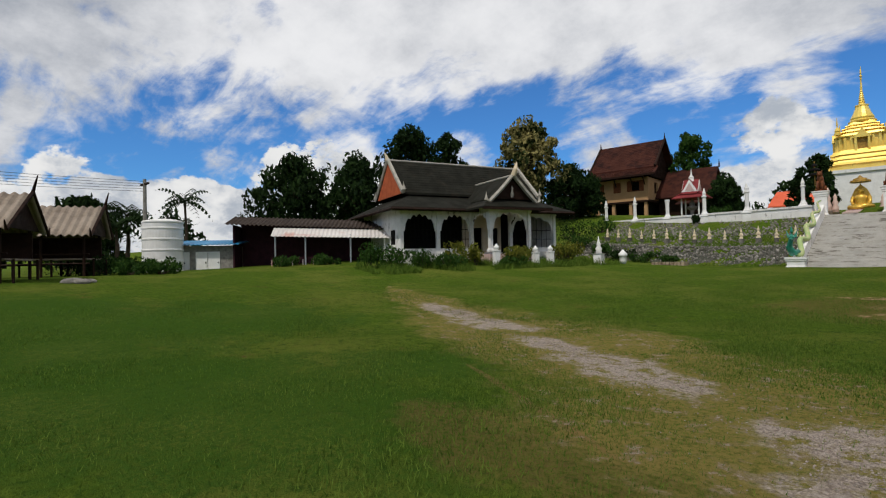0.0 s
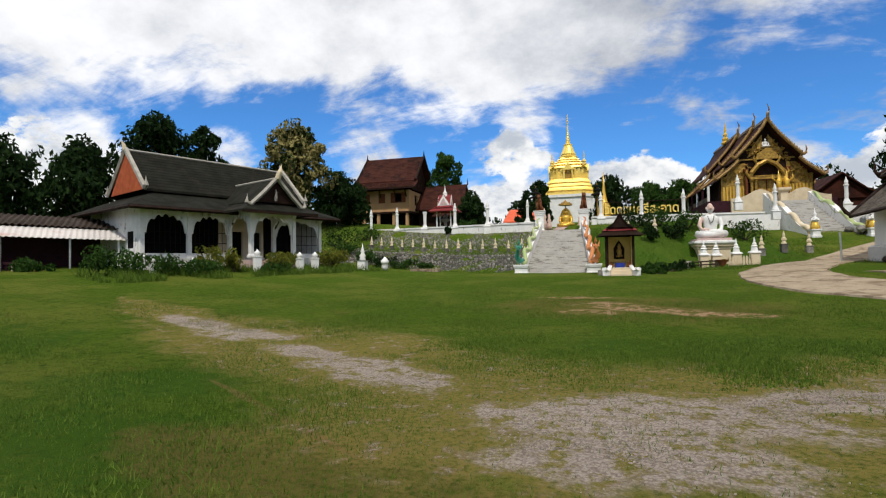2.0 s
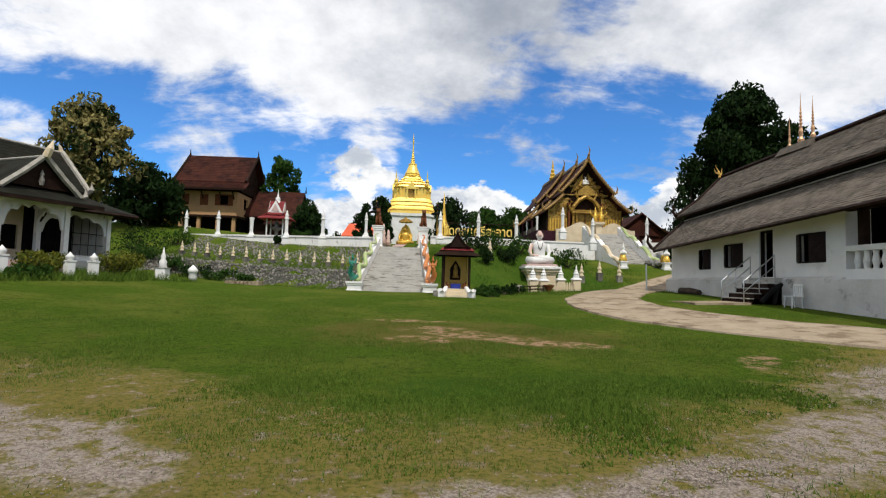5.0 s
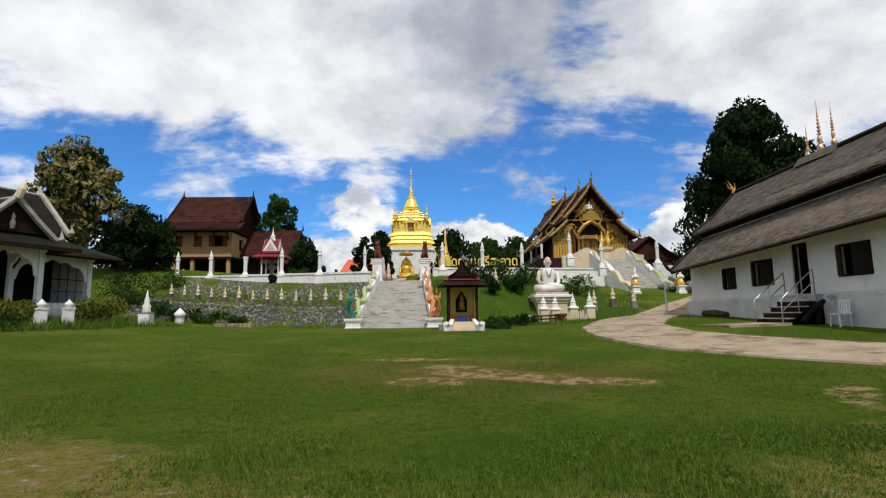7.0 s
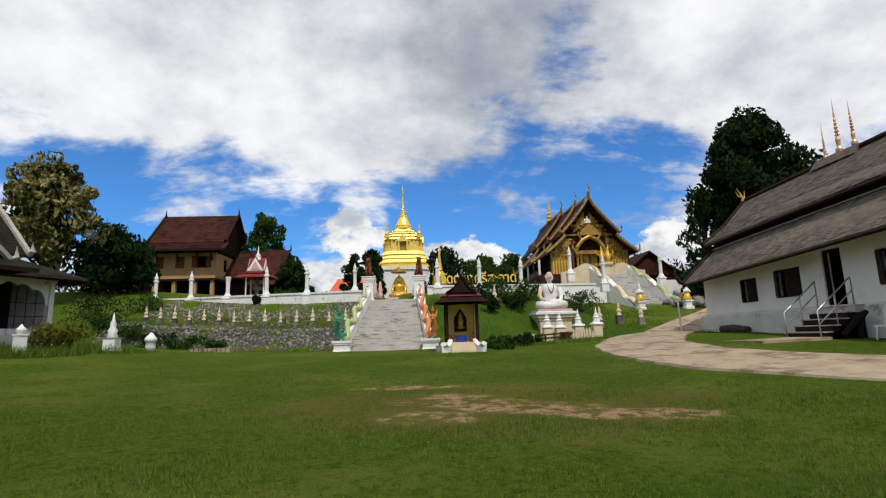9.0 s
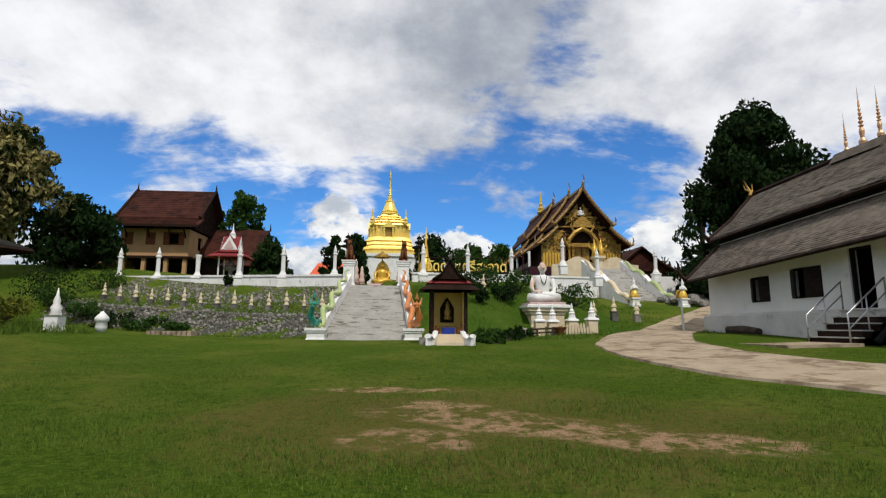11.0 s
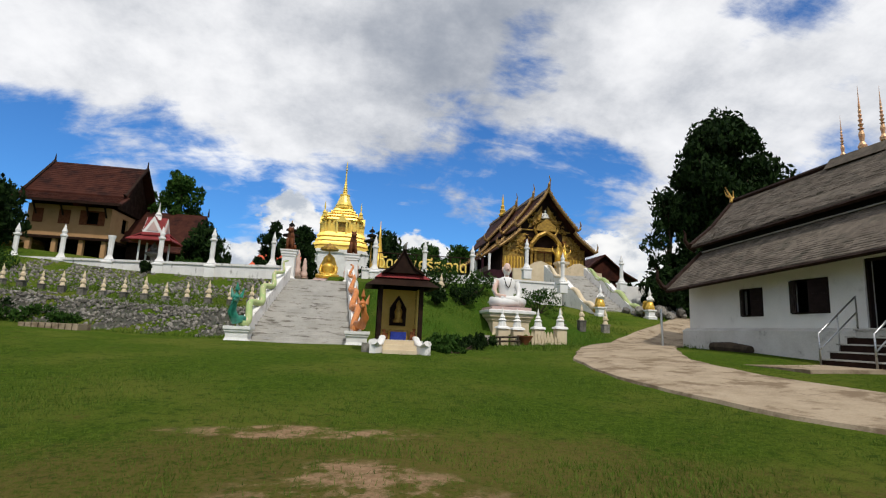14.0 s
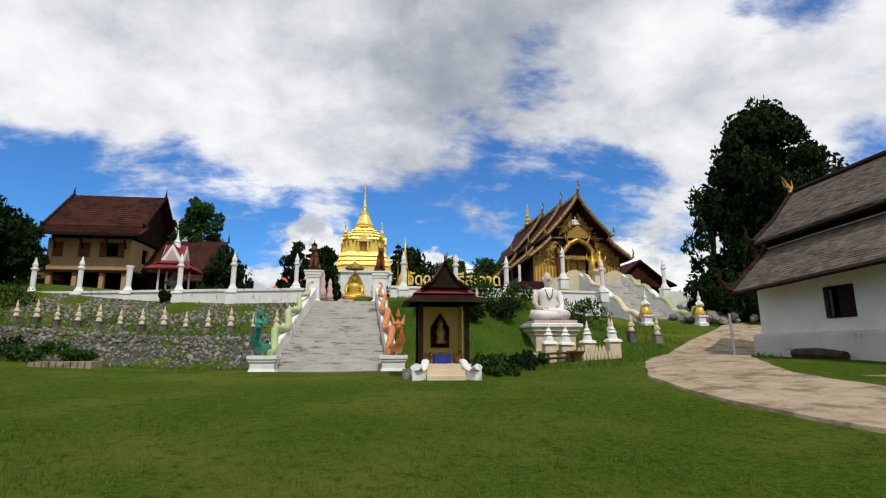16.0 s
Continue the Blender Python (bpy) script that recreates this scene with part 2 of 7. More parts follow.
LAWN = lawn_material()
WHITE = material("white_paint", (0.78, 0.77, 0.74), (0.66, 0.65, 0.62), 0.65, 2.0, 40, 0.15, stain=(0.34, 0.32, 0.28), stain_scale=1.6, low=0.58, high=0.82)
WALL_OLD = material("old_whitewash", (0.74, 0.725, 0.69), (0.66, 0.645, 0.61), 0.8, 0.8, 30, 0.2, stain=(0.40, 0.385, 0.35), stain_scale=0.9, low=0.56, high=0.80)
PLINTH_OLD = material("stained_plinth", (0.62, 0.60, 0.56), (0.50, 0.48, 0.44), 0.85, 1.2, 30, 0.25, stain=(0.16, 0.145, 0.13), stain_scale=1.3, low=0.58, high=0.76)
WALL_DIRTY = material("weathered_white_wall", (0.80, 0.78, 0.75), (0.68, 0.66, 0.63), 0.8, 1.5, 40, 0.25, stain=(0.24, 0.22, 0.19), stain_scale=2.6, low=0.56, high=0.70, stretch=(1.0, 1.0, 0.45))
CREAM = material("cream_paint", (0.66, 0.55, 0.38), (0.57, 0.46, 0.31), 0.7, 2.0, 40, 0.15, stain=(0.30, 0.26, 0.2), low=0.6, high=0.85)
TAN = material("tan_plaster", (0.45, 0.27, 0.135), (0.38, 0.225, 0.11), 0.85, 1.0, 30, 0.15, stain=(0.20, 0.12, 0.06), low=0.58, high=0.85)
BROWN_WOOD = material("dark_brown_timber", (0.027, 0.013, 0.008), (0.014, 0.007, 0.005), 0.65, 3.0, 50, 0.25)
SHUTTER = material("red_brown_shutter_wood", (0.17, 0.058, 0.024), (0.11, 0.036, 0.016), 0.6, 5.0, 50, 0.2)
DARK_SHUTTER = material("blackish_brown_shutter_wood", (0.022, 0.013, 0.011), (0.014, 0.009, 0.008), 0.6, 5.0, 50, 0.2)
RUST_ROOF = material("rust_brown_roof_tiles", (0.062, 0.019, 0.011), (0.034, 0.012, 0.009), 0.75, 1.4, 14, 0.5, stain=(0.016, 0.008, 0.007), stain_scale=0.7, low=0.46, high=0.72, depth=0.03)
BLACK_ROOF = material("blackened_roof_tiles", (0.018, 0.018, 0.013), (0.011, 0.011, 0.008), 0.8, 1.2, 14, 0.5, stain=(0.032, 0.026, 0.018), stain_scale=0.8, low=0.5, high=0.75, depth=0.03)
SHINGLE = material("grey_brown_roof_shingle", (0.150, 0.124, 0.098), (0.100, 0.082, 0.066), 0.85, 2.0, 20, 0.4, stain=(0.066, 0.060, 0.046), stain_scale=1.6, low=0.46, high=0.70, random_tint=0.20, depth=0.02)
GOLD = material("gold_paint", (0.80, 0.50, 0.075), (0.62, 0.36, 0.045), 0.34, 1.2, 30, 0.1, metal=0.45)
STUPA_GOLD = material("bright_gold_leaf", (0.92, 0.68, 0.16), (0.78, 0.52, 0.08), 0.36, 0.7, 12, 0.12, metal=0.35)
OLD_GOLD = material("dull_gilt_carving", (0.50, 0.30, 0.045), (0.20, 0.105, 0.018), 0.45, 5.0, 26, 0.8, metal=0.4, depth=0.04)
STONE = material("grey_rubble_stone", (0.225, 0.208, 0.182), (0.135, 0.125, 0.11), 0.9, 5.0, 40, 0.5, stain=(0.09, 0.09, 0.07), stain_scale=2.5, low=0.5, high=0.75, random_tint=0.38)
MORTAR = material("dark_rubble_mortar", (0.085, 0.082, 0.070), (0.05, 0.055, 0.038), 0.95, 3.0, 30, 0.5)
STEP = material("worn_grey_concrete_step", (0.47, 0.45, 0.41), (0.37, 0.355, 0.32), 0.9, 1.6, 40, 0.3, stain=(0.17, 0.155, 0.13), stain_scale=2.6, low=0.53, high=0.64, stretch=(0.55, 1.0, 3.4))
PATH_CON = material("pale_brown_concrete_path", (0.38, 0.305, 0.215), (0.28, 0.22, 0.15), 0.9, 1.6, 25, 0.4, stain=(0.18, 0.132, 0.085), stain_scale=1.3, low=0.48, high=0.62)
GREEN_SCALE = material("green_naga_paint", (0.30, 0.42, 0.16), (0.42, 0.44, 0.22), 0.5, 3.0, 14, 0.4)
TEAL = material("teal_green_paint", (0.015, 0.17, 0.12), (0.03, 0.26, 0.17), 0.4, 5.0, 30, 0.3)
ORANGE = material("orange_naga_paint", (0.60, 0.22, 0.055), (0.46, 0.15, 0.04), 0.45, 3.0, 14, 0.4)
RED_BROWN = material("red_brown_painted_lion", (0.19, 0.065, 0.025), (0.10, 0.04, 0.02), 0.5, 5.0, 30, 0.3)
RED_ROOF = material("red_painted_roof", (0.24, 0.040, 0.040), (0.16, 0.028, 0.030), 0.6, 2.0, 20, 0.2)
ORANGE_ROOF = material("orange_sheet_roof", (0.66, 0.125, 0.055), (0.56, 0.10, 0.045), 0.6, 0.6, 8, 0.1)
# Near-black: paints in the shade of interiors and gaps, and colours black parts.
BLACK_IN = material("dark_interior", (0.012, 0.011, 0.010), (0.007, 0.007, 0.007), 0.9, 2.0, 30, 0.0)
STEEL = material("galvanised_steel_tube", (0.55, 0.55, 0.55), (0.42, 0.42, 0.42), 0.35, 8.0, 60, 0.05, metal=0.8)
BLUE_SHEET = material("blue_sheet_roof", (0.02, 0.25, 0.48), (0.02, 0.20, 0.40), 0.45, 0.8, 20, 0.05)
OLD_SHEET = material("weathered_roof_sheet", (0.32, 0.265, 0.21), (0.22, 0.175, 0.135), 0.8, 1.2, 20, 0.2, stain=(0.10, 0.078, 0.06), stain_scale=0.8, low=0.5, high=0.75)
DARK_SHEET = material("dark_corrugated_roof", (0.062, 0.046, 0.036), (0.040, 0.030, 0.025), 0.85, 1.2, 20, 0.2)
PALE_SHEET = material("pale_awning_sheet", (0.60, 0.56, 0.52), (0.50, 0.46, 0.43), 0.6, 0.6, 20, 0.05, stain=(0.50, 0.30, 0.25), stain_scale=0.5, low=0.5, high=0.62)
PINK = material("faded_pink_base", (0.55, 0.40, 0.36), (0.46, 0.34, 0.31), 0.8, 2.0, 40, 0.2, stain=(0.25, 0.2, 0.18), low=0.6, high=0.85)
SKIN = material("pale_pink_statue_paint", (0.64, 0.46, 0.38), (0.58, 0.41, 0.34), 0.5, 2.0, 40, 0.1)
BARK = material("grey_brown_bark", (0.075, 0.055, 0.038), (0.040, 0.030, 0.022), 0.95, 3.0, 20, 0.7)
PURPLE = material("dark_purple_red_timber", (0.050, 0.016, 0.022), (0.03, 0.012, 0.016), 0.75, 3.0, 30, 0.2)
BLUE_CLOTH = material("blue_cloth", (0.03, 0.05, 0.26), (0.02, 0.03, 0.16), 0.8, 5.0, 40, 0.1)
YELLOW = material("bright_yellow_paint", (0.72, 0.52, 0.16), (0.62, 0.42, 0.11), 0.7, 2.0, 40, 0.1)
TRIM = material("grey_weathered_trim", (0.40, 0.37, 0.32), (0.27, 0.25, 0.21), 0.85, 3.0, 30, 0.3)
ORANGE_BOARD = material("orange_red_gable_board", (0.42, 0.10, 0.035), (0.30, 0.07, 0.03), 0.7, 3.0, 30, 0.2)
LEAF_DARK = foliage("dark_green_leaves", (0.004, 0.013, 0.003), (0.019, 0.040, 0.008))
LEAF_MID = foliage("mid_green_leaves", (0.014, 0.042, 0.006), (0.042, 0.088, 0.014))
LEAF_GOLD = foliage("green_leaves_with_golden_blossom", (0.010, 0.022, 0.005), (0.030, 0.044, 0.010), (0.27, 0.23, 0.085))
LEAF_YELLOW = foliage("yellow_green_shrub_leaves", (0.050, 0.075, 0.012), (0.17, 0.16, 0.02))
GILT_EDGE = material("dulled_gilt_edge", (0.36, 0.215, 0.055), (0.12, 0.060, 0.020), 0.5, 5.0, 22, 0.8, metal=0.3, depth=0.04)
ROSE_GOLD = material("faded_rose_gilt", (0.62, 0.40, 0.20), (0.50, 0.22, 0.12), 0.45, 5.0, 30, 0.2, metal=0.3)
PEBBLE = material("grey_pink_gravel", (0.31, 0.262, 0.222), (0.23, 0.19, 0.16), 0.9, 20.0, 90, 0.2, random_tint=0.28)
BLADE = foliage("grass_blades", (0.040, 0.084, 0.008), (0.125, 0.185, 0.026))

# ---- mesh helpers ----


def placed(bm, verts, m):
    if m is not None:
        bmesh.ops.transform(bm, matrix=m, verts=verts)


def box(bm, a, b, m=None):
    (x0, y0, z0), (x1, y1, z1) = a, b
    v = [bm.verts.new(p) for p in ((x0, y0, z0), (x1, y0, z0), (x1, y1, z0), (x0, y1, z0), (x0, y0, z1), (x1, y0, z1), (x1, y1, z1), (x0, y1, z1))]
    for f in ((3, 2, 1, 0), (4, 5, 6, 7), (0, 1, 5, 4), (1, 2, 6, 5), (2, 3, 7, 6), (3, 0, 4, 7)):
        bm.faces.new([v[i] for i in f])
    placed(bm, v, m)
    return bm


def lathe(bm, profile, n=12, m=None, turn=0.0, wide=1.0):
    """Rings of (radius, height); n=4 with turn=45 gives square mouldings."""
    rings, all_v = [], []
    for r, z in profile:
        ring = [bm.verts.new((wide * max(r, 1e-3) * math.cos(radians(turn) + 2 * math.pi * i / n), max(r, 1e-3) * math.sin(radians(turn) + 2 * math.pi * i / n), z)) for i in range(n)]
        rings.append(ring)
        all_v += ring
    for a, b in zip(rings, rings[1:]):
        for i in range(n):
            bm.faces.new((a[i], a[(i + 1) % n], b[(i + 1) % n], b[i]))
    bm.faces.new(rings[0][::-1])
    bm.faces.new(rings[-1])
    placed(bm, all_v, m)
    return bm


def square(bm, profile, m=None, wide=1.0):
    """A square moulded pier: half widths and heights."""
    return lathe(bm, [(r * math.sqrt(2), z) for r, z in profile], 4, m, 45, wide)


def tube(bm, points, radii, n=8, m=None, flat=1.0):
    pts = [Vector(p) for p in points]
    if isinstance(radii, (int, float)):
        radii = [radii] * len(pts)
    rings, all_v = [], []
    for i, p in enumerate(pts):
        ahead = (pts[min(i + 1, len(pts) - 1)] - pts[max(i - 1, 0)]).normalized()
        side = ahead.cross(Vector((0, 0, 1)))
        side = side.normalized() if side.length > 1e-3 else Vector((1, 0, 0))
        up = side.cross(ahead)
        ring = [bm.verts.new(p + radii[i] * (math.cos(2 * math.pi * j / n) * side * flat + math.sin(2 * math.pi * j / n) * up)) for j in range(n)]
        rings.append(ring)
        all_v += ring
    for a, b in zip(rings, rings[1:]):
        for j in range(n):
            bm.faces.new((a[j], a[(j + 1) % n], b[(j + 1) % n], b[j]))
    bm.faces.new(rings[0][::-1])
    bm.faces.new(rings[-1])
    placed(bm, all_v, m)
    return bm


def prism(bm, outline, depth, m=None):
    """An outline in x and z, made deep along y from 0 to depth."""
    a = [bm.verts.new((x, 0, z)) for x, z in outline]
    b = [bm.verts.new((x, depth, z)) for x, z in outline]
    n = len(outline)
    bm.faces.new(a)
    bm.faces.new(b[::-1])
    for i in range(n):
        bm.faces.new((a[i], b[i], b[(i + 1) % n], a[(i + 1) % n]))
    bmesh.ops.recalc_face_normals(bm, faces=list({f for v in a + b for f in v.link_faces}))
    placed(bm, a + b, m)
    return bm


def slab(bm, corners, thick, m=None):
    """A four-cornered plate; corners are its upper face, thickness goes down."""
    a = [bm.verts.new(c) for c in corners]
    b = [bm.verts.new((c[0], c[1], c[2] - thick)) for c in corners]
    bm.faces.new(a)
    bm.faces.new(b[::-1])
    for i in range(4):
        bm.faces.new((a[i], b[i], b[(i + 1) % 4], a[(i + 1) % 4]))
    bmesh.ops.recalc_face_normals(bm, faces=list({f for v in a + b for f in v.link_faces}))
    placed(bm, a + b, m)
    return bm


def blob(bm, centre, radii, n=10, rings=6, m=None):
    prof = [(math.sin(math.pi * i / rings), -math.cos(math.pi * i / rings)) for i in range(rings + 1)]
    t = Matrix.Translation(centre) @ Matrix.Diagonal((*radii, 1))
    return lathe(bm, prof, n, m @ t if m is not None else t)


def mesh_of(name, bm, mat, smooth=False):
    bmesh.ops.recalc_face_normals(bm, faces=bm.faces)
    mesh = bpy.data.meshes.new(name)
    bm.to_mesh(mesh)
    bm.free()
    mesh.materials.append(mat)
    if smooth:
        mesh.polygons.foreach_set("use_smooth", [True] * len(mesh.polygons))
    return mesh


def part(name, bm, mat, parent, label="", smooth=False):
    ob = new(name, mesh_of(name, bm, mat, smooth))
    ob.parent = parent
    return tagged(ob, label)


def repeat(ob, m, parent=None):
    """Another piece on the same mesh."""
    two = new(ob.name.split(".")[0], ob.data)
    two.parent = parent or ob.parent
    two.matrix_basis = m
    return two


def root(name, label, category, m=None, group="", kind=""):
    ob = new(name)
    ob.empty_display_size = 0.2
    if m is not None:
        ob.matrix_basis = m
    return tagged(ob, label, category, group, kind)


def single(name, bm, mat, label, category, m=None, group="", kind="", smooth=False):
    ob = new(name, mesh_of(name, bm, mat, smooth))
    if m is not None:
        ob.matrix_basis = m
    return tagged(ob, label, category, group, kind)


def B():
    return bmesh.new()


def smooth_step(t):
    t = min(1.0, max(0.0, t))
    return t * t * (3 - 2 * t)


# ---- the ground ----


def wall_line(x):
    """Front of the white terrace wall, beside the great stair."""
    return 38.9 - 0.33 * (x + 2.8) if x < -2.8 else 40.6


def foot_line(x):
    return 31.8 - 0.19 * (x + 3.3)


def ground(x, y):
    z = 0.85 * smooth_step((y - 6) / 26) + 1.15 * smooth_step((-5 - x) / 21) + 0.4 * smooth_step((x - 4) / 10)
    if -2.9 < x < 1.1 and 30 < y < 38.6:
        return z - 0.1
    if y > 28:
        if x <= -0.7:
            s = (y - foot_line(x)) / (wall_line(x) - foot_line(x))
            fade = 1 - smooth_step((-x - 17) / 5)
            steps = ((0.0, 0.0), (0.10, 1.05), (0.42, 1.35), (0.58, 1.75), (1.0, 2.95), (1.05, 3.05))
            rise = 0.0
            for (s0, r0), (s1, r1) in zip(steps, steps[1:]):
                if s0 <= s:
                    rise = r0 + (r1 - r0) * min(1.0, (s - s0) / (s1 - s0))
            slope = 3.05 * smooth_step((y - foot_line(x) + 1) / 13)
            z += rise * fade + slope * (1 - fade)
        elif x < 13:
            late = 3.6 * smooth_step((x - 4.5) / 3)
            z += 3.4 * smooth_step((y - 30.5 - late) / (10.5 - late)) * (1 - 0.45 * smooth_step((x - 8) / 5))
        else:
            z += 1.9 * smooth_step((y - 33) / 12)
    if y > 41:
        z += 0.9 * smooth_step((y - 42) / 8)
    return z


def ground_sheet():
    xs = [-4000, -1200, -400, -150, -80] + list(np.arange(-60, -26, 3.0)) + list(np.arange(-26, 26, 0.5)) + list(np.arange(26, 60, 3.0)) + [80, 150, 400, 1200, 4000]
    ys = [-4000, -1200, -400, -120, -40, -20] + list(np.arange(-10, 28, 0.75)) + list(np.arange(28, 48, 0.4)) + list(np.arange(48, 100, 4.0)) + [130, 200, 400, 1200, 4000]
    bm = B()
    grid = []
    for y in ys:
        row = []
        for x in xs:
            z = ground(max(-60, min(60, x)), max(-10, min(60, y)))
            if abs(x) < 30 and -5 < y < 48:
                z += 0.03 * noise.noise(Vector((x * 0.5, y * 0.5, 0)))
            row.append(bm.verts.new((x, y, z)))
        grid.append(row)
    for a, b in zip(grid, grid[1:]):
        for i in range(len(xs) - 1):
            bm.faces.new((a[i], a[i + 1], b[i + 1], b[i]))
    return single("ground", bm, LAWN, "green lawn with gravel and bare earth patches", "ground", kind="structure", smooth=True)


ground_sheet()


def spline(points, steps=8):
    out = []
    for i in range(len(points) - 1):
        p = [Vector(points[max(0, min(len(points) - 1, i + k))]) for k in (-1, 0, 1, 2)]
        for s in range(steps):
            t = s / steps
            out.append(0.5 * ((2 * p[1]) + (p[2] - p[0]) * t + (2 * p[0] - 5 * p[1] + 4 * p[2] - p[3]) * t * t + (3 * p[1] - p[0] - 3 * p[2] + p[3]) * t ** 3))
    return out + [Vector(points[-1])]


DRIVE = spline([(24, 3.5, 0), (16.5, 9.0, 0), (11.6, 13.0, 0), (9.2, 16.8, 0), (8.2, 20.6, 0), (8.6, 24.2, 0), (10.2, 27.6, 0), (12.8, 31.4, 0), (17, 36, 0), (24, 42, 0)])


def concrete_path():
    line = DRIVE
    bm, rows = B(), []
    for i, p in enumerate(line):
        ahead = (line[min(i + 1, len(line) - 1)] - line[max(0, i - 1)]).normalized()
        side = Vector((ahead.y, -ahead.x, 0))
        row = []
        for s in (-1.0, -0.97, -0.5, 0.0, 0.5, 0.97, 1.0):
            w = 1.62 + 0.17 * noise.noise(Vector((i * 0.35, s, 2)))
            q = p + side * w * s
            row.append(bm.verts.new((q.x, q.y, ground(q.x, q.y) + (0.055 if abs(s) < 0.99 else -0.08))))
        rows.append(row)
    for a, b in zip(rows, rows[1:]):
        for i in range(6):
            bm.faces.new((a[i], a[i + 1], b[i + 1], b[i]))
    single("path", bm, PATH_CON, "curving worn pale brown concrete drive", "path", kind="structure")


concrete_path()

# ---- the white assembly hall beside the drive ----


def pierced(bm, u0, u1, z0, z1, holes, v0, v1, along="y"):
    """A wall from u0 to u1 with rectangular holes (u0, u1, z0, z1), between v0 and v1 in depth."""
    def piece(a, b, c, d):
        if b - a > 1e-3 and d - c > 1e-3:
            if along == "y":
                box(bm, (v0, a, c), (v1, b, d))
            else:
                box(bm, (a, v0, c), (b, v1, d))
    at_u = u0
    for a, b, c, d in sorted(holes):
        piece(at_u, a, z0, z1)
        piece(a, b, z0, c)
        piece(a, b, d, z1)
        at_u = b
    piece(at_u, u1, z0, z1)
    return bm


def shingle_field(bm, low, high, end0, end1, courses, seed, width=0.17):
    """Overlapping courses of shingles on the sheet between two long edges; low and high give points at 0..1."""
    rnd = random.Random(seed)
    for c in range(courses):
        a, b = c / courses, (c + 1.25) / courses
        u = end0 - rnd.random() * 0.3 / 12
        while u < end1:
            w = width * rnd.uniform(0.7, 1.3) / 14
            u1 = min(end1, u + w)
            lift = rnd.uniform(0.012, 0.036)
            drop = rnd.uniform(-0.12, 0.12) / courses
            p = [low(u).lerp(high(u), max(0, a + drop)), low(u1).lerp(high(u1), max(0, a + drop)), low(u1).lerp(high(u1), min(1, b)), low(u).lerp(high(u), min(1, b))]
            v = [bm.verts.new(q + Vector((0, 0, h))) for q, h in zip(p, (lift, lift, 0.005, 0.005))]
            w_ = [bm.verts.new(q + Vector((0, 0, -0.04))) for q in p[:2]]
            bm.faces.new(v)
            bm.faces.new((v[1], v[0], w_[0], w_[1]))
            u = u1 + 0.0004
    return bm


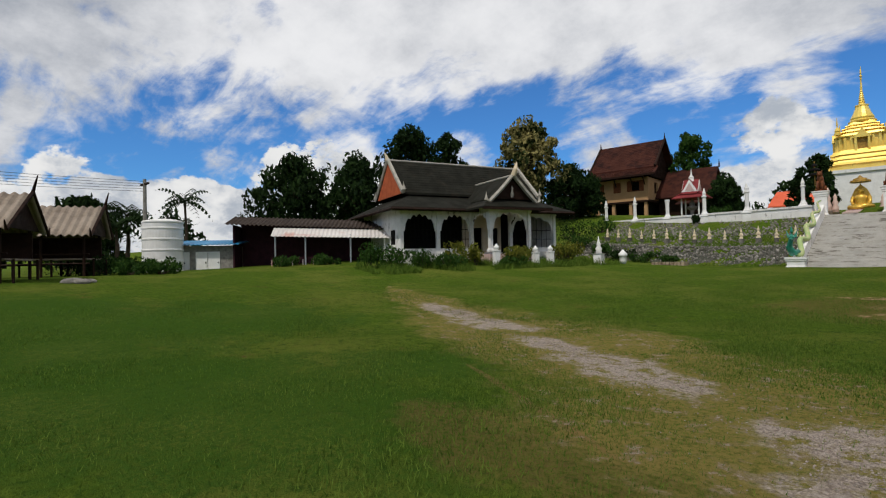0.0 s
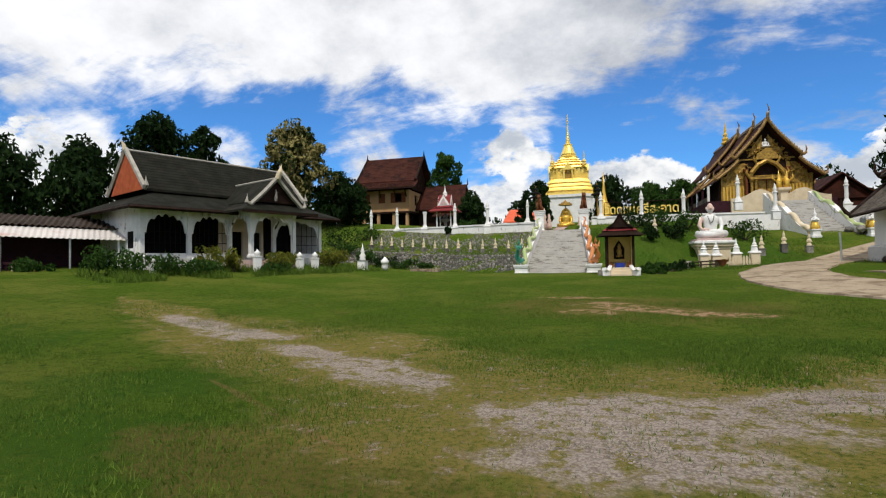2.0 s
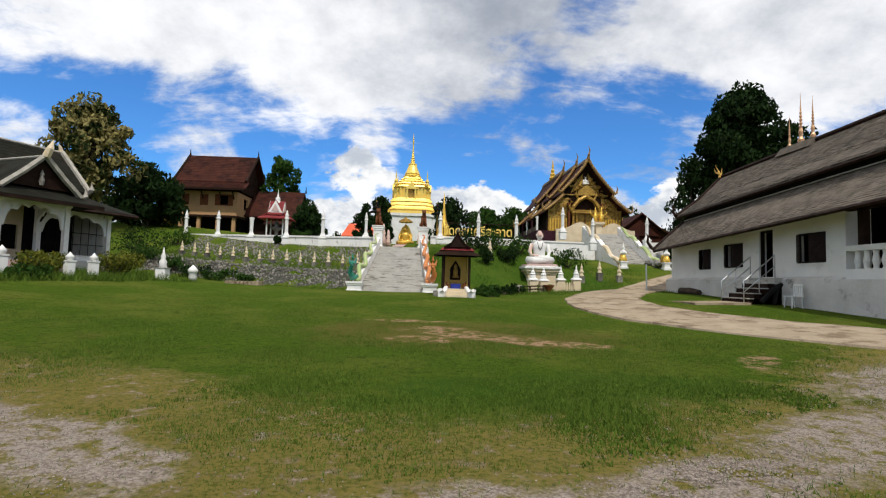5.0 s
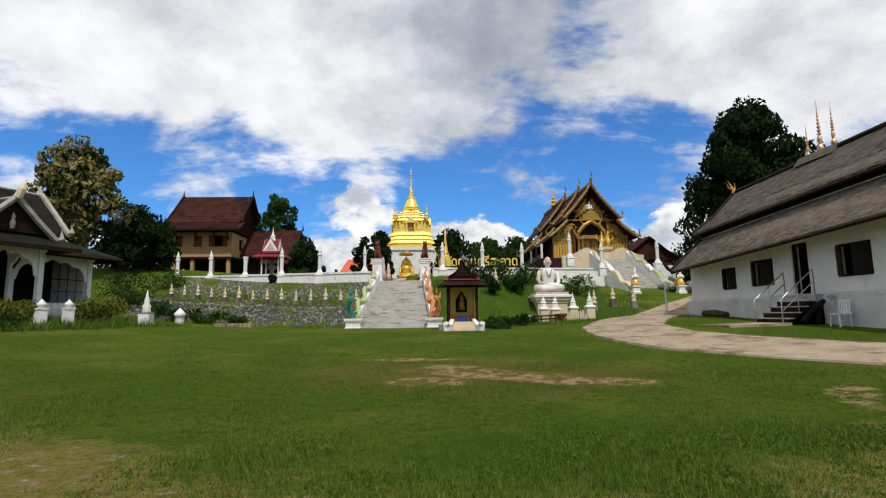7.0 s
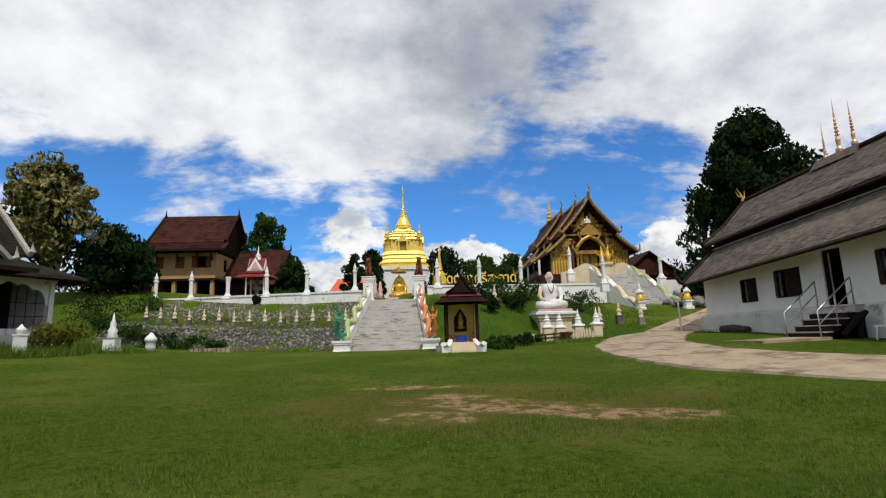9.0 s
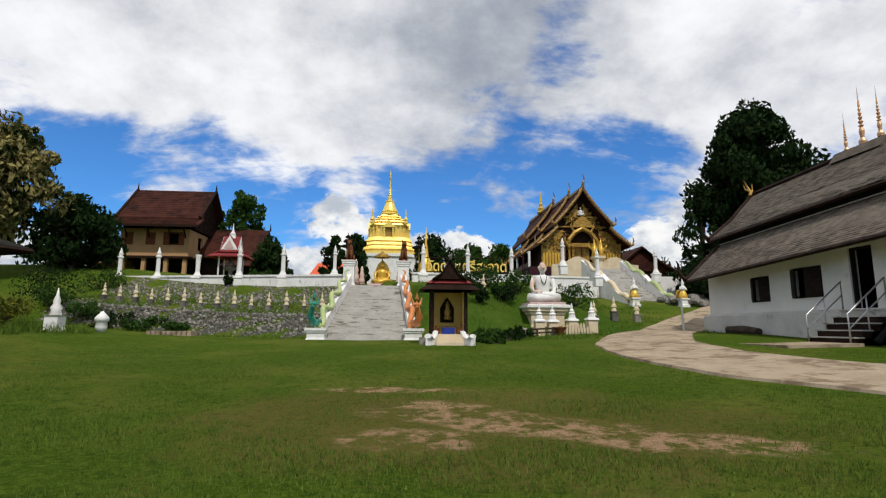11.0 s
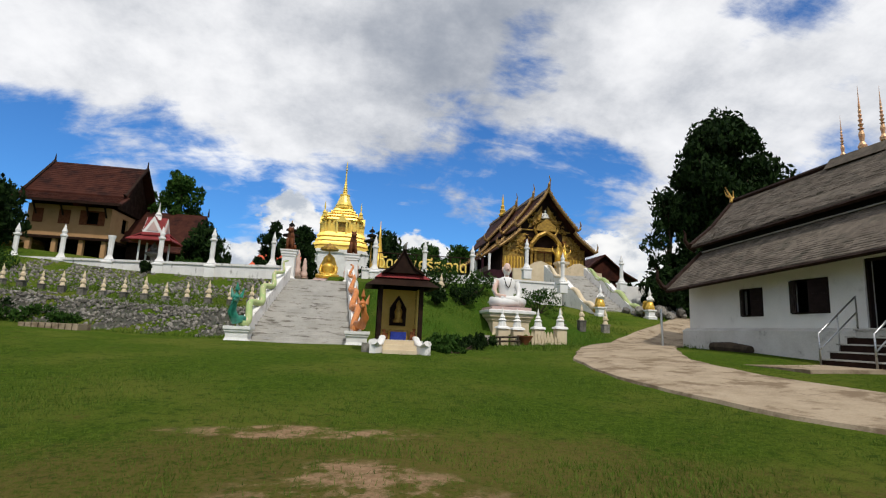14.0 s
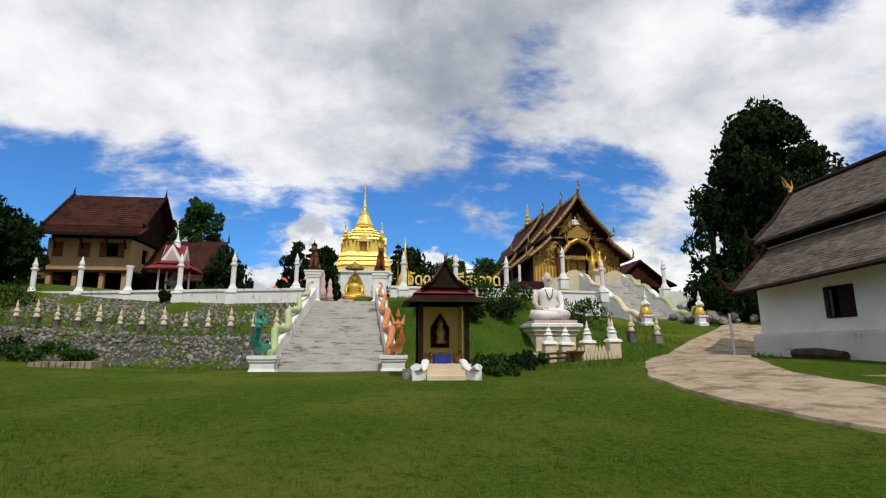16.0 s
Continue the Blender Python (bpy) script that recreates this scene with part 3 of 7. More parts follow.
def white_hall():
    X = 15.0
    base = root("assembly_hall", "long white plastered hall under a two-tier grey shingle roof", "building")
    tilt = lambda y: 0.045 * (31 - y)  # noqa: E731
    holes = [(27.0, 28.1, 2.46, 3.48), (24.45, 25.9, 2.5, 3.6), (22.5, 23.35, 2.06, 4.0), (19.75, 21.2, 2.56, 3.68)]
    bm = pierced(B(), 18.9, 31.0, 1.95, 4.42, holes, X, X + 0.32)
    box(bm, (X + 0.32, 30.68, 1.95), (24, 31.0, 4.45))
    box(bm, (23.68, 13.5, 1.95), (24, 30.68, 4.42))
    box(bm, (X + 0.32, 18.9, 1.95), (X + 0.9, 19.2, 4.9))
    box(bm, (X + 1.6, 13.5, 1.95), (X + 1.85, 18.9, 5.0))
    part("wall", bm, WALL_OLD, base)
    bm = B()
    box(bm, (X - 0.22, 12.9, 0.3), (24.2, 31.2, 1.95))
    prism(bm, [(X - 0.22, 1.95), (X, 2.06), (X, 1.95)], 12.3, Matrix.Translation((0, 18.9, 0)))
    part("plinth", bm, PLINTH_OLD, base, "stained plaster plinth blackened near the ground")
    # Black floor and sheet behind the openings paint in the room's darkness.
    bm = B()
    box(bm, (X + 0.34, 19.2, 1.98), (23.6, 30.6, 2.02))
    box(bm, (X + 2.2, 19.2, 2.02), (X + 2.3, 30.6, 4.9))
    part("interior", bm, BLACK_IN, base, "black panels standing in for the unlit room")
    for a, b, c, d in holes:
        if c > 2.2:
            win = part("window_frame", pierced(B(), a + 0.003, b - 0.003, c + 0.003, d - 0.003, [(a + 0.07, b - 0.07, c + 0.07, d - 0.07)], X + 0.05, X + 0.16), DARK_SHUTTER, base, "dark wooden window frame")
            w = (b - a) / 2
            for y, s in ((a, -1), (b, 1)):
                bm = box(B(), (-0.025, 0, 0.04), (0.02, w * 0.78, d - c - 0.04))
                for z in (0.1, 0.55 * (d - c)):
                    box(bm, (-0.04, 0.07, z), (-0.025, w * 0.78 - 0.07, z + 0.36 * (d - c)))
                sh = part("shutter", bm, DARK_SHUTTER, win, "blackish wooden shutter standing ajar")
                sh.matrix_basis = pose(X + 0.03, y, c, 0, 0, 28) if s < 0 else pose(X + 0.03, y, c, 0, 0, 180 - 28) @ Matrix.Diagonal((-1, 1, 1, 1))
            part("centre_bar", box(B(), (X + 0.08, (a + b) / 2 - 0.03, c + 0.07), (X + 0.13, (a + b) / 2 + 0.03, d - 0.07)), WALL_OLD, win, "pale central bar")
        else:
            part("door_frame", pierced(B(), a + 0.003, b - 0.003, c, d - 0.003, [(a + 0.07, b - 0.07, c, d - 0.08)], X + 0.06, X + 0.2), DARK_SHUTTER, base, "dark wooden door frame")
    # lower roof tier, upper tier, both sides
    for side in (1, -1):
        fx = (lambda x: x) if side > 0 else (lambda x: 39 - x)
        low_e = lambda u: Vector((fx(13.95), 12.2 + u * 18.8, 3.62 + tilt(12.2 + u * 18.8)))  # noqa: E731
        low_t = lambda u: Vector((fx(15.95), 12.4 + u * 18.9, 5.38 + tilt(12.4 + u * 18.9) * 0.85))  # noqa: E731
        up_e = lambda u: Vector((fx(15.62), 12.0 + u * 19.6, 5.74 + tilt(12.0 + u * 19.6) * 0.85))  # noqa: E731
        up_m = lambda u: Vector((fx(17.5), 12.0 + u * 20.6, 6.95 + tilt(12.0 + u * 20.6) * 0.7))  # noqa: E731
        up_t = lambda u: Vector((19.5, 12.0 + u * 21.6, 8.62 + tilt(12.0 + u * 21.6) * 0.62))  # noqa: E731
        for name, lo, hi, n in (("lower_roof", low_e, low_t, 19), ("upper_roof", up_e, up_m, 16), ("upper_roof", up_m, up_t, 18)):
            bm = B()
            slab(bm, [tuple(lo(0)), tuple(lo(1)), tuple(hi(1)), tuple(hi(0))], 0.10)
            if side > 0:
                shingle_field(bm, lo, hi, 0.0, 1.0, n, n)
            part(name, bm, SHINGLE, base, "weathered grey-brown shingles")
        bm = B()
        for lo, dz in ((low_e, 0.02), (up_e, -0.02)):
            tube(bm, [lo(0) + Vector((0, 0, -0.10 + dz)), lo(1) + Vector((0, 0, -0.10 + dz))], 0.07, 4)
        for a, b in ((low_e, low_t), (up_e, up_m), (up_m, up_t)):
            tube(bm, [a(1) + Vector((0, 0.05, 0.02)), b(1) + Vector((0, 0.05, 0.02))], 0.11, 6)
        part("barge_board", bm, BROWN_WOOD, base, "dark timber edge board")
        # Solid black strip that paints the shadow under the upper eave.
        bm = B()
        a, b = low_t(0), low_t(1)
        slab(bm, [(fx(15.93), a.y, a.z + 0.34), (fx(15.93), b.y, b.z + 0.34), (fx(16.1), b.y, b.z + 0.34), (fx(16.1), a.y, a.z + 0.34)], 0.4)
        part("roof_step", bm, BLACK_IN, base, "black strip painted as the shadow between the roof tiers")
        if side > 0:
            bm = B()
            tube(bm, [a + Vector((-0.06, 0, 0.03)), b + Vector((-0.06, 0, 0.03))], 0.035, 5)
            part("flashing", bm, TRIM, base, "pale mortar strip along the roof step")
    bm = B()
    tube(bm, [Vector((19.5, 12 + 21.6 * u, 8.68 + tilt(12 + u * 21.6) * 0.62)) for u in (0, 0.25, 0.5, 0.75, 1)], 0.13, 6)
    part("ridge", bm, BROWN_WOOD, base)
    part("gable_wall", prism(B(), [(15.4, 4.45), (23.6, 4.45), (22.9, 5.2), (19.5, 8.3), (16.1, 5.2)], 0.2, Matrix.Translation((0, 30.75, 0))), BROWN_WOOD, base)
    # carved ends
    horn = B()
    tube(horn, [(0, 0, 0), (0.1, 0.12, 0.35), (-0.05, 0.3, 0.75), (-0.25, 0.35, 1.1)], [0.14, 0.12, 0.07, 0.02], 6)
    tube(horn, [(0, 0, 0.1), (0.3, 0.1, 0.4), (0.35, 0.15, 0.85)], [0.1, 0.07, 0.02], 6)
    tube(horn, [(0, 0, 0.3), (-0.35, 0.1, 0.45), (-0.5, 0.12, 0.8)], [0.07, 0.06, 0.02], 6)
    part("ridge_horn", horn, OLD_GOLD, base, "gilt horn-like ridge finial").matrix_basis = pose(19.3, 33.5, 8.5) @ Matrix.Diagonal((0.6, 0.6, 0.8, 1))
    for x, y, z in ((15.8, 31.7, 5.5), (14.0, 31.1, 3.6)):
        fin = B()
        tube(fin, [(0.1, 0, 0), (-0.1, 0.15, 0.2), (-0.28, 0.2, 0.5), (-0.25, 0.2, 0.8), (-0.35, 0.2, 1.0)], [0.1, 0.11, 0.08, 0.05, 0.015], 6)
        part("eave_finial", fin, BROWN_WOOD, base, "dark curled eave finial").matrix_basis = pose(x, y, z)
    # gilt parasol spires on the ridge
    bm = B()
    prism(bm, [(19.05, 8.5), (19.95, 8.5), (19.6, 8.97), (19.4, 8.97)], 2.4, Matrix.Translation((0, 25.7, 0)))
    part("spire_base", bm, SHINGLE, base)
    for y, z, s in ((27.7, 8.95, 0.78), (26.9, 9.0, 1.15), (26.1, 9.05, 0.95)):
        bm = lathe(B(), [(0.20, 0), (0.22, 0.12), (0.10, 0.25), (0.15, 0.5), (0.07, 0.7)] + [(r, 0.7 + 0.16 * i + dz) for i in range(6) for r, dz in ((0.16 - 0.02 * i, 0.0), (0.05, 0.05))] + [(0.03, 1.7), (0.005, 2.25)], 8)
        part("spire", bm, ROSE_GOLD, base, "faded gilt and red tiered parasol spire").matrix_basis = pose(19.6, y, z) @ Matrix.Diagonal((s * 0.6, s * 0.6, s, 1))
    # veranda
    bm = B()
    box(bm, (X - 0.02, 13.5, 2.9), (X + 0.26, 18.9, 3.08))
    box(bm, (X - 0.02, 13.5, 1.95), (X + 0.26, 18.9, 2.3))
    part("parapet", bm, WALL_OLD, base, "white veranda parapet rail")
    bal = None
    for i, y in enumerate(np.arange(13.8, 18.85, 0.34)):
        if bal is None:
            bal = part("baluster", lathe(B(), [(0.09, 0), (0.07, 0.08), (0.115, 0.25), (0.07, 0.48), (0.09, 0.6)], 8), WALL_OLD, base)
            bal.matrix_basis = pose(X + 0.12, y, 2.3)
        else:
            repeat(bal, pose(X + 0.12, y, 2.3))
    bm = B()
    for y in (18.2, 15.9, 13.7):
        box(bm, (X + 0.02, y, 3.08), (X + 0.24, y + 0.24, 4.9))
    box(bm, (X + 0.02, 13.5, 4.25), (X + 0.2, 18.9, 4.8))
    part("veranda_post", bm, BROWN_WOOD, base, "dark timber veranda posts and beam")
    # entrance steps
    steps = root("entrance_steps", "dark concrete steps with galvanised handrails against the hall", "steps")
    gz = ground(13.4, 22.5)
    for i in range(5):
        top = gz + (i + 1) * (2.02 - gz) / 5
        bm = box(B(), (13.35 + 0.29 * i, 21.7, gz - 0.1), (14.78, 23.3, top - 0.05))
        part("step", bm, BROWN_WOOD if i < 4 else STEP, steps, "dark worn step")
        part("tread", box(B(), (13.32 + 0.29 * i, 21.66, top - 0.05), (13.32 + 0.29 * i + 0.33, 23.34, top - 0.012)), STEP, steps, "pale worn tread edge")
    for y in (21.76, 23.26):
        bm = B()
        tube(bm, [(13.3, y, gz), (13.3, y, gz + 0.85), (14.55, y, 2.05 + 0.85), (14.55, y, 2.0)], 0.026, 6)
        tube(bm, [(13.3, y, gz + 0.42), (14.55, y, 2.05 + 0.42)], 0.02, 6)
        tube(bm, [(13.92, y, gz + 0.3), (13.92, y, gz + 1.38)], 0.02, 6)
        part("handrail", bm, STEEL, steps, "galvanised tube handrail", smooth=True)
    bm = slab(B(), [(11.2, 21.5, ground(11.2, 22.4) + 0.045), (13.36, 21.4, gz + 0.03), (13.36, 23.4, gz + 0.03), (11.0, 23.3, ground(11.0, 22.4) + 0.045)], 0.2)
    single("apron", bm, PATH_CON, "pale concrete apron from the drive to the steps", "paving", kind="structure")
    bm = B()
    tube(bm, [(13.75, 21.4, gz + 0.05), (13.95, 21.35, gz + 0.3), (14.25, 21.3, gz + 0.6), (14.5, 21.3, gz + 0.78)], [0.11, 0.09, 0.13, 0.07], 8)
    tube(bm, [(14.2, 21.3, gz), (14.3, 21.3, gz + 0.6)], [0.07, 0.1], 7)
    single("carved_block", bm, BLACK_IN, "black carved stone leaning beside the steps", "stone carving")
    bm = B()
    gx = ground(14.2, 20.4)
    for dx, dy in ((0, 0), (0.4, 0), (0, 0.4), (0.4, 0.4)):
        tube(bm, [(dx, dy, 0), (dx * 0.9 + 0.02, dy * 0.9 + 0.02, 0.42)], 0.025, 6)
    box(bm, (-0.02, -0.02, 0.42), (0.44, 0.44, 0.46))
    chair = root("plastic_chair", "white moulded plastic chair against the plinth", "chair", pose(14.15, 20.3, gx - 0.02))
    part("seat", bm, WHITE, chair)
    bm = B()
    for y in np.arange(0.0, 0.42, 0.1):
        box(bm, (0.38, y, 0.46), (0.42, y + 0.05, 0.85))
    box(bm, (0.375, -0.02, 0.82), (0.425, 0.44, 0.9))
    part("backrest", bm, WHITE, chair)
    bm = B()
    tube(bm, [(14.5, 29.0, ground(14.4, 29) + 0.12), (14.45, 28.0, ground(14.4, 28) + 0.14), (14.4, 27.0, ground(14.4, 27) + 0.12)], [0.17, 0.2, 0.15], 8)
    single("fallen_log", bm, BARK, "short dark log lying along the plinth", "log")
    bm = tube(B(), [(13.2, 30.2, ground(13.2, 30.2) - 0.05), (13.15, 30.2, 2.75)], 0.045, 6)
    single("signpost", bm, STEEL, "bare grey metal post beside the drive", "post")


white_hall()

# ---- the great stair and its terrace ----
STAIR_X, STAIR_Y0, STAIR_Y1, STAIR_TOP = -0.9, 30.4, 38.0, 3.75


def moulded_block(w, h, mat_parent, at, name="pedestal"):
    bm = square(B(), [(w * 1.0, 0), (w * 1.0, h * 0.22), (w * 0.88, h * 0.27), (w * 0.80, h * 0.40), (w * 0.80, h * 0.62), (w * 0.9, h * 0.72), (w * 0.9, h * 0.78), (w * 0.98, h * 0.84), (w * 0.98, h)])
    ob = part(name, bm, WHITE, mat_parent, "white moulded pedestal")
    ob.matrix_basis = pose(*at)
    return ob


def naga(name, label, side, body_mat, head_mat):
    """A naga whose body waves down the balustrade and whose head rears at the foot."""
    z0 = ground(STAIR_X + side * 2.1, STAIR_Y0) + 0.55
    top = Vector((STAIR_X + side * 1.55, STAIR_Y1 - 0.4, STAIR_TOP + 0.95))
    foot = Vector((STAIR_X + side * 2.02, STAIR_Y0 + 0.1, z0 + 0.15))
    base = root(name, label, "naga statue")
    pts, rad = [], []
    for i in range(41):
        t = i / 40
        p = top.lerp(foot, t)
        p.z += 0.13 * math.sin(t * math.pi * 8) * (0.5 + t) - 0.08
        p.x += side * 0.10 * math.sin(t * math.pi * 8)
        pts.append(p)
        rad.append(0.04 + 0.085 * min(1, t * 1.8))
    part("body", tube(B(), pts, rad, 10), body_mat, base, smooth=True)
    for p, r in zip(pts[4::2], rad[4::2]):
        part("crest_scale", tube(B(), [p + Vector((0, 0, r * 0.7)), p + Vector((0, 0.05, r + 0.09))], [0.05, 0.01], 5), CREAM if side < 0 else body_mat, base)
    h = B()
    f = foot + Vector((side * 0.12, -0.2, 0))
    tube(h, [f + Vector((-side * 0.15, 0.35, 0.05)), f + Vector((side * 0.05, 0.0, 0.0)), f + Vector((side * 0.16, -0.12, 0.3)), f + Vector((side * 0.10, -0.14, 0.58)), f + Vector((side * 0.03, -0.22, 0.78)), f + Vector((side * 0.0, -0.42, 0.80))], [0.13, 0.17, 0.15, 0.105, 0.13, 0.05], 10)
    part("neck", h, head_mat, base, smooth=True)
    h = B()
    c = f + Vector((side * 0.04, -0.18, 0.83))
    tube(h, [c, c + Vector((0, 0.02, 0.22)), c + Vector((0, -0.05, 0.48))], [0.11, 0.08, 0.01], 8)
    for a in (-0.13, 0.13):
        tube(h, [c + Vector((a, 0.05, -0.05)), c + Vector((a * 1.7, 0.08, 0.28))], [0.08, 0.01], 6)
    tube(h, [c + Vector((0, -0.1, -0.12)), c + Vector((0, -0.38, -0.16))], [0.09, 0.04], 6)
    part("head", h, head_mat, base)


def great_stair():
    stair = root("great_stair", "wide worn concrete stair with stained treads climbing to the terrace", "stairs", kind="structure")
    n = 22
    z0 = ground(STAIR_X, STAIR_Y0) - 0.02
    for i in range(n):
        y0 = STAIR_Y0 + (STAIR_Y1 - STAIR_Y0) * i / n
        z = z0 + (STAIR_TOP - z0) * (i + 1) / n
        w = 1.86 - 0.5 * i / n
        bm = B()
        box(bm, (STAIR_X - w, y0, z0 - 0.3), (STAIR_X + w, STAIR_Y1 + 0.5, z - 0.03))
        box(bm, (STAIR_X - w, y0 + 0.006, z - 0.03), (STAIR_X + w, y0 + 0.42, z))
        part("step", bm, STEP, stair)
    for s in (-1, 1):
        xa, xb = STAIR_X + s * 1.86, STAIR_X + s * 1.38
        bm = B()
        ring = []
        for x_in, y, zt in ((xa, STAIR_Y0 + 0.2, z0 + 0.65), (xb, STAIR_Y1, STAIR_TOP + 0.72)):
            ring.append([bm.verts.new((x_in + s * o, y, z)) for o, z in ((0, z0 - 0.3), (0.34, z0 - 0.3), (0.34, zt), (0, zt))])
        a, b = ring
        for i in range(4):
            bm.faces.new((a[i], a[(i + 1) % 4], b[(i + 1) % 4], b[i]))
        bm.faces.new(a)
        bm.faces.new(b[::-1])
        part("balustrade", bm, WALL_DIRTY, stair, "sloping white balustrade wall")
        moulded_block(0.46, 0.66, stair, (STAIR_X + s * 2.05, STAIR_Y0 + 0.05, z0 - 0.05))
    for s in (-1, 1):
        pier = root("gate_pier", "square white gate pier with moulded cap", "pier", pose(STAIR_X + s * 1.58, STAIR_Y1 + 0.1, 3.0), group="gate piers of the stair")
        part("shaft", square(B(), [(0.38, 0), (0.38, 0.8), (0.31, 0.85), (0.31, 1.85)]), WHITE, pier)
        part("cap", square(B(), [(0.31, 1.85), (0.35, 1.9), (0.35, 1.96), (0.39, 2.02), (0.39, 2.12), (0.43, 2.16), (0.43, 2.22)]), WHITE, pier)
        lion = B()
        tube(lion, [(0, 0.22, 0.15), (0, 0.1, 0.45), (0, -0.08, 0.75), (0, -0.12, 0.95)], [0.22, 0.21, 0.2, 0.14], 9)
        for x in (-0.13, 0.13):
            tube(lion, [(x, -0.2, 0.0), (x, -0.17, 0.6)], [0.075, 0.08], 6)
            tube(lion, [(x * 1.5, 0.25, 0.0), (x * 1.4, 0.2, 0.28)], [0.12, 0.12], 6)
            tube(lion, [(x * 0.8, -0.1, 1.15), (x, -0.06, 1.28)], [0.05, 0.015], 5)
        blob(lion, (0, -0.18, 1.04), (0.17, 0.2, 0.17))
        tube(lion, [(0, -0.3, 1.0), (0, -0.42, 0.97)], [0.1, 0.07], 6)
        tube(lion, [(0, 0.35, 0.1), (0, 0.45, 0.5), (0, 0.35, 0.8)], [0.06, 0.05, 0.03], 6)
        box(lion, (-0.27, -0.32, -0.06), (0.27, 0.4, 0.0))
        single("guardian_lion", lion, RED_BROWN, "seated red-brown guardian lion on a white pier", "lion statue", pose(STAIR_X + s * 1.58, STAIR_Y1 + 0.1, 5.27, 0, 0, 8 * s) @ Matrix.Diagonal((0.88, 0.88, 0.95, 1)), "pair of lions", smooth=True)
    naga("green_naga", "green and cream naga with teal head along the stair", -1, GREEN_SCALE, TEAL)
    naga("orange_naga", "orange naga rearing at the foot of the stair", 1, ORANGE, ORANGE)


great_stair()


def post(bm_h):
    """A turned white wall post: square foot, bell, shaft and bud."""
    bm = B()
    square(bm, [(0.26, 0), (0.26, 0.55), (0.30, 0.6), (0.30, 0.68), (0.22, 0.72)])
    lathe(bm, [(0.25, 0.70), (0.26, 0.78), (0.17, 0.95), (0.13, 1.05), (0.13, bm_h - 0.75), (0.19, bm_h - 0.7), (0.19, bm_h - 0.62), (0.11, bm_h - 0.58), (0.14, bm_h - 0.42), (0.08, bm_h - 0.25), (0.05, bm_h - 0.12), (0.01, bm_h)], 10)
    return bm


def terrace_wall():
    wall = root("terrace_wall", "low weathered white wall along the terrace edge", "wall", kind="structure")
    def run(xa, ya, za, xb, yb, zb, h):
        bm = B()
        turn = math.degrees(math.atan2(yb - ya, xb - xa))
        length = math.hypot(xb - xa, yb - ya)
        m = Matrix.Translation((xa, ya, 0)) @ pose(0, 0, 0, 0, 0, turn)
        for k, (o, lo, hi) in enumerate(((0.0, -0.6, h - 0.12), (0.06, h - 0.12, h))):
            v = [bm.verts.new(p) for p in ((0, -o, za + lo), (length, -o, zb + lo), (length, 0.28 + o, zb + lo), (0, 0.28 + o, za + lo), (0, -o, za + hi), (length, -o, zb + hi), (length, 0.28 + o, zb + hi), (0, 0.28 + o, za + hi))]
            for f in ((3, 2, 1, 0), (4, 5, 6, 7), (0, 1, 5, 4), (1, 2, 6, 5), (2, 3, 7, 6), (3, 0, 4, 7)):
                bm.faces.new([v[i] for i in f])
            placed(bm, v, m)
        part("wall_run", bm, WALL_DIRTY, wall, "weathered white wall run with grey streaks")
    xs = [-18.6, -15.65, -12.7, -9.75, -6.8, -2.95]
    for a, b in zip(xs, xs[1:]):
        run(a, wall_line(a), 3.78 + 0.012 * (-a - 3), b, wall_line(b), 3.78 + 0.012 * (-b - 3), 0.72)
    xr = [1.25, 1.95, 4.9, 7.9, 11.0, 13.4]
    for a, b in zip(xr, xr[1:]):
        run(a, 40.6 + 0.12 * (a - 1), 4.12, b, 40.6 + 0.12 * (b - 1), 4.12, 0.75)
    full = single("wall_post", post(2.75), WHITE, "white turned post with bud finial on the terrace wall", "post", pose(-18.6, wall_line(-18.6) + 0.14, 3.9), "terrace wall posts")
    for x in xs[1:-1]:
        z = 3.78 + 0.012 * (-x - 3) - 0.08
        if x == -12.7:
            short = B()
            square(short, [(0.26, 0), (0.26, 0.55), (0.30, 0.6), (0.30, 0.68), (0.22, 0.72)])
            lathe(short, [(0.25, 0.70), (0.26, 0.78), (0.17, 0.95), (0.13, 1.05), (0.15, 1.85), (0.2, 2.1), (0.2, 2.16)], 10)
            single("wall_post", short, WHITE, "white turned post whose finial has broken off", "post", pose(x, wall_line(x) + 0.14, z), "terrace wall posts")
        else:
            copy_thing(full, pose(x, wall_line(x) + 0.14, z))
    for x in (1.95, 4.9, 7.9):
        copy_thing(full, pose(x, 40.6 + 0.12 * (x - 1) + 0.14, 4.05))
    copy_thing(full, pose(-3.5, 39.4, 4.0) @ Matrix.Diagonal((0.8, 0.8, 0.85, 1)))
    for x, y, z in ((12.2, 44.0, 5.2), (14.6, 43.6, 4.35), (20.2, 46.0, 4.9), (25.2, 48.0, 4.8)):
        copy_thing(full, pose(x, y, z))


terrace_wall()


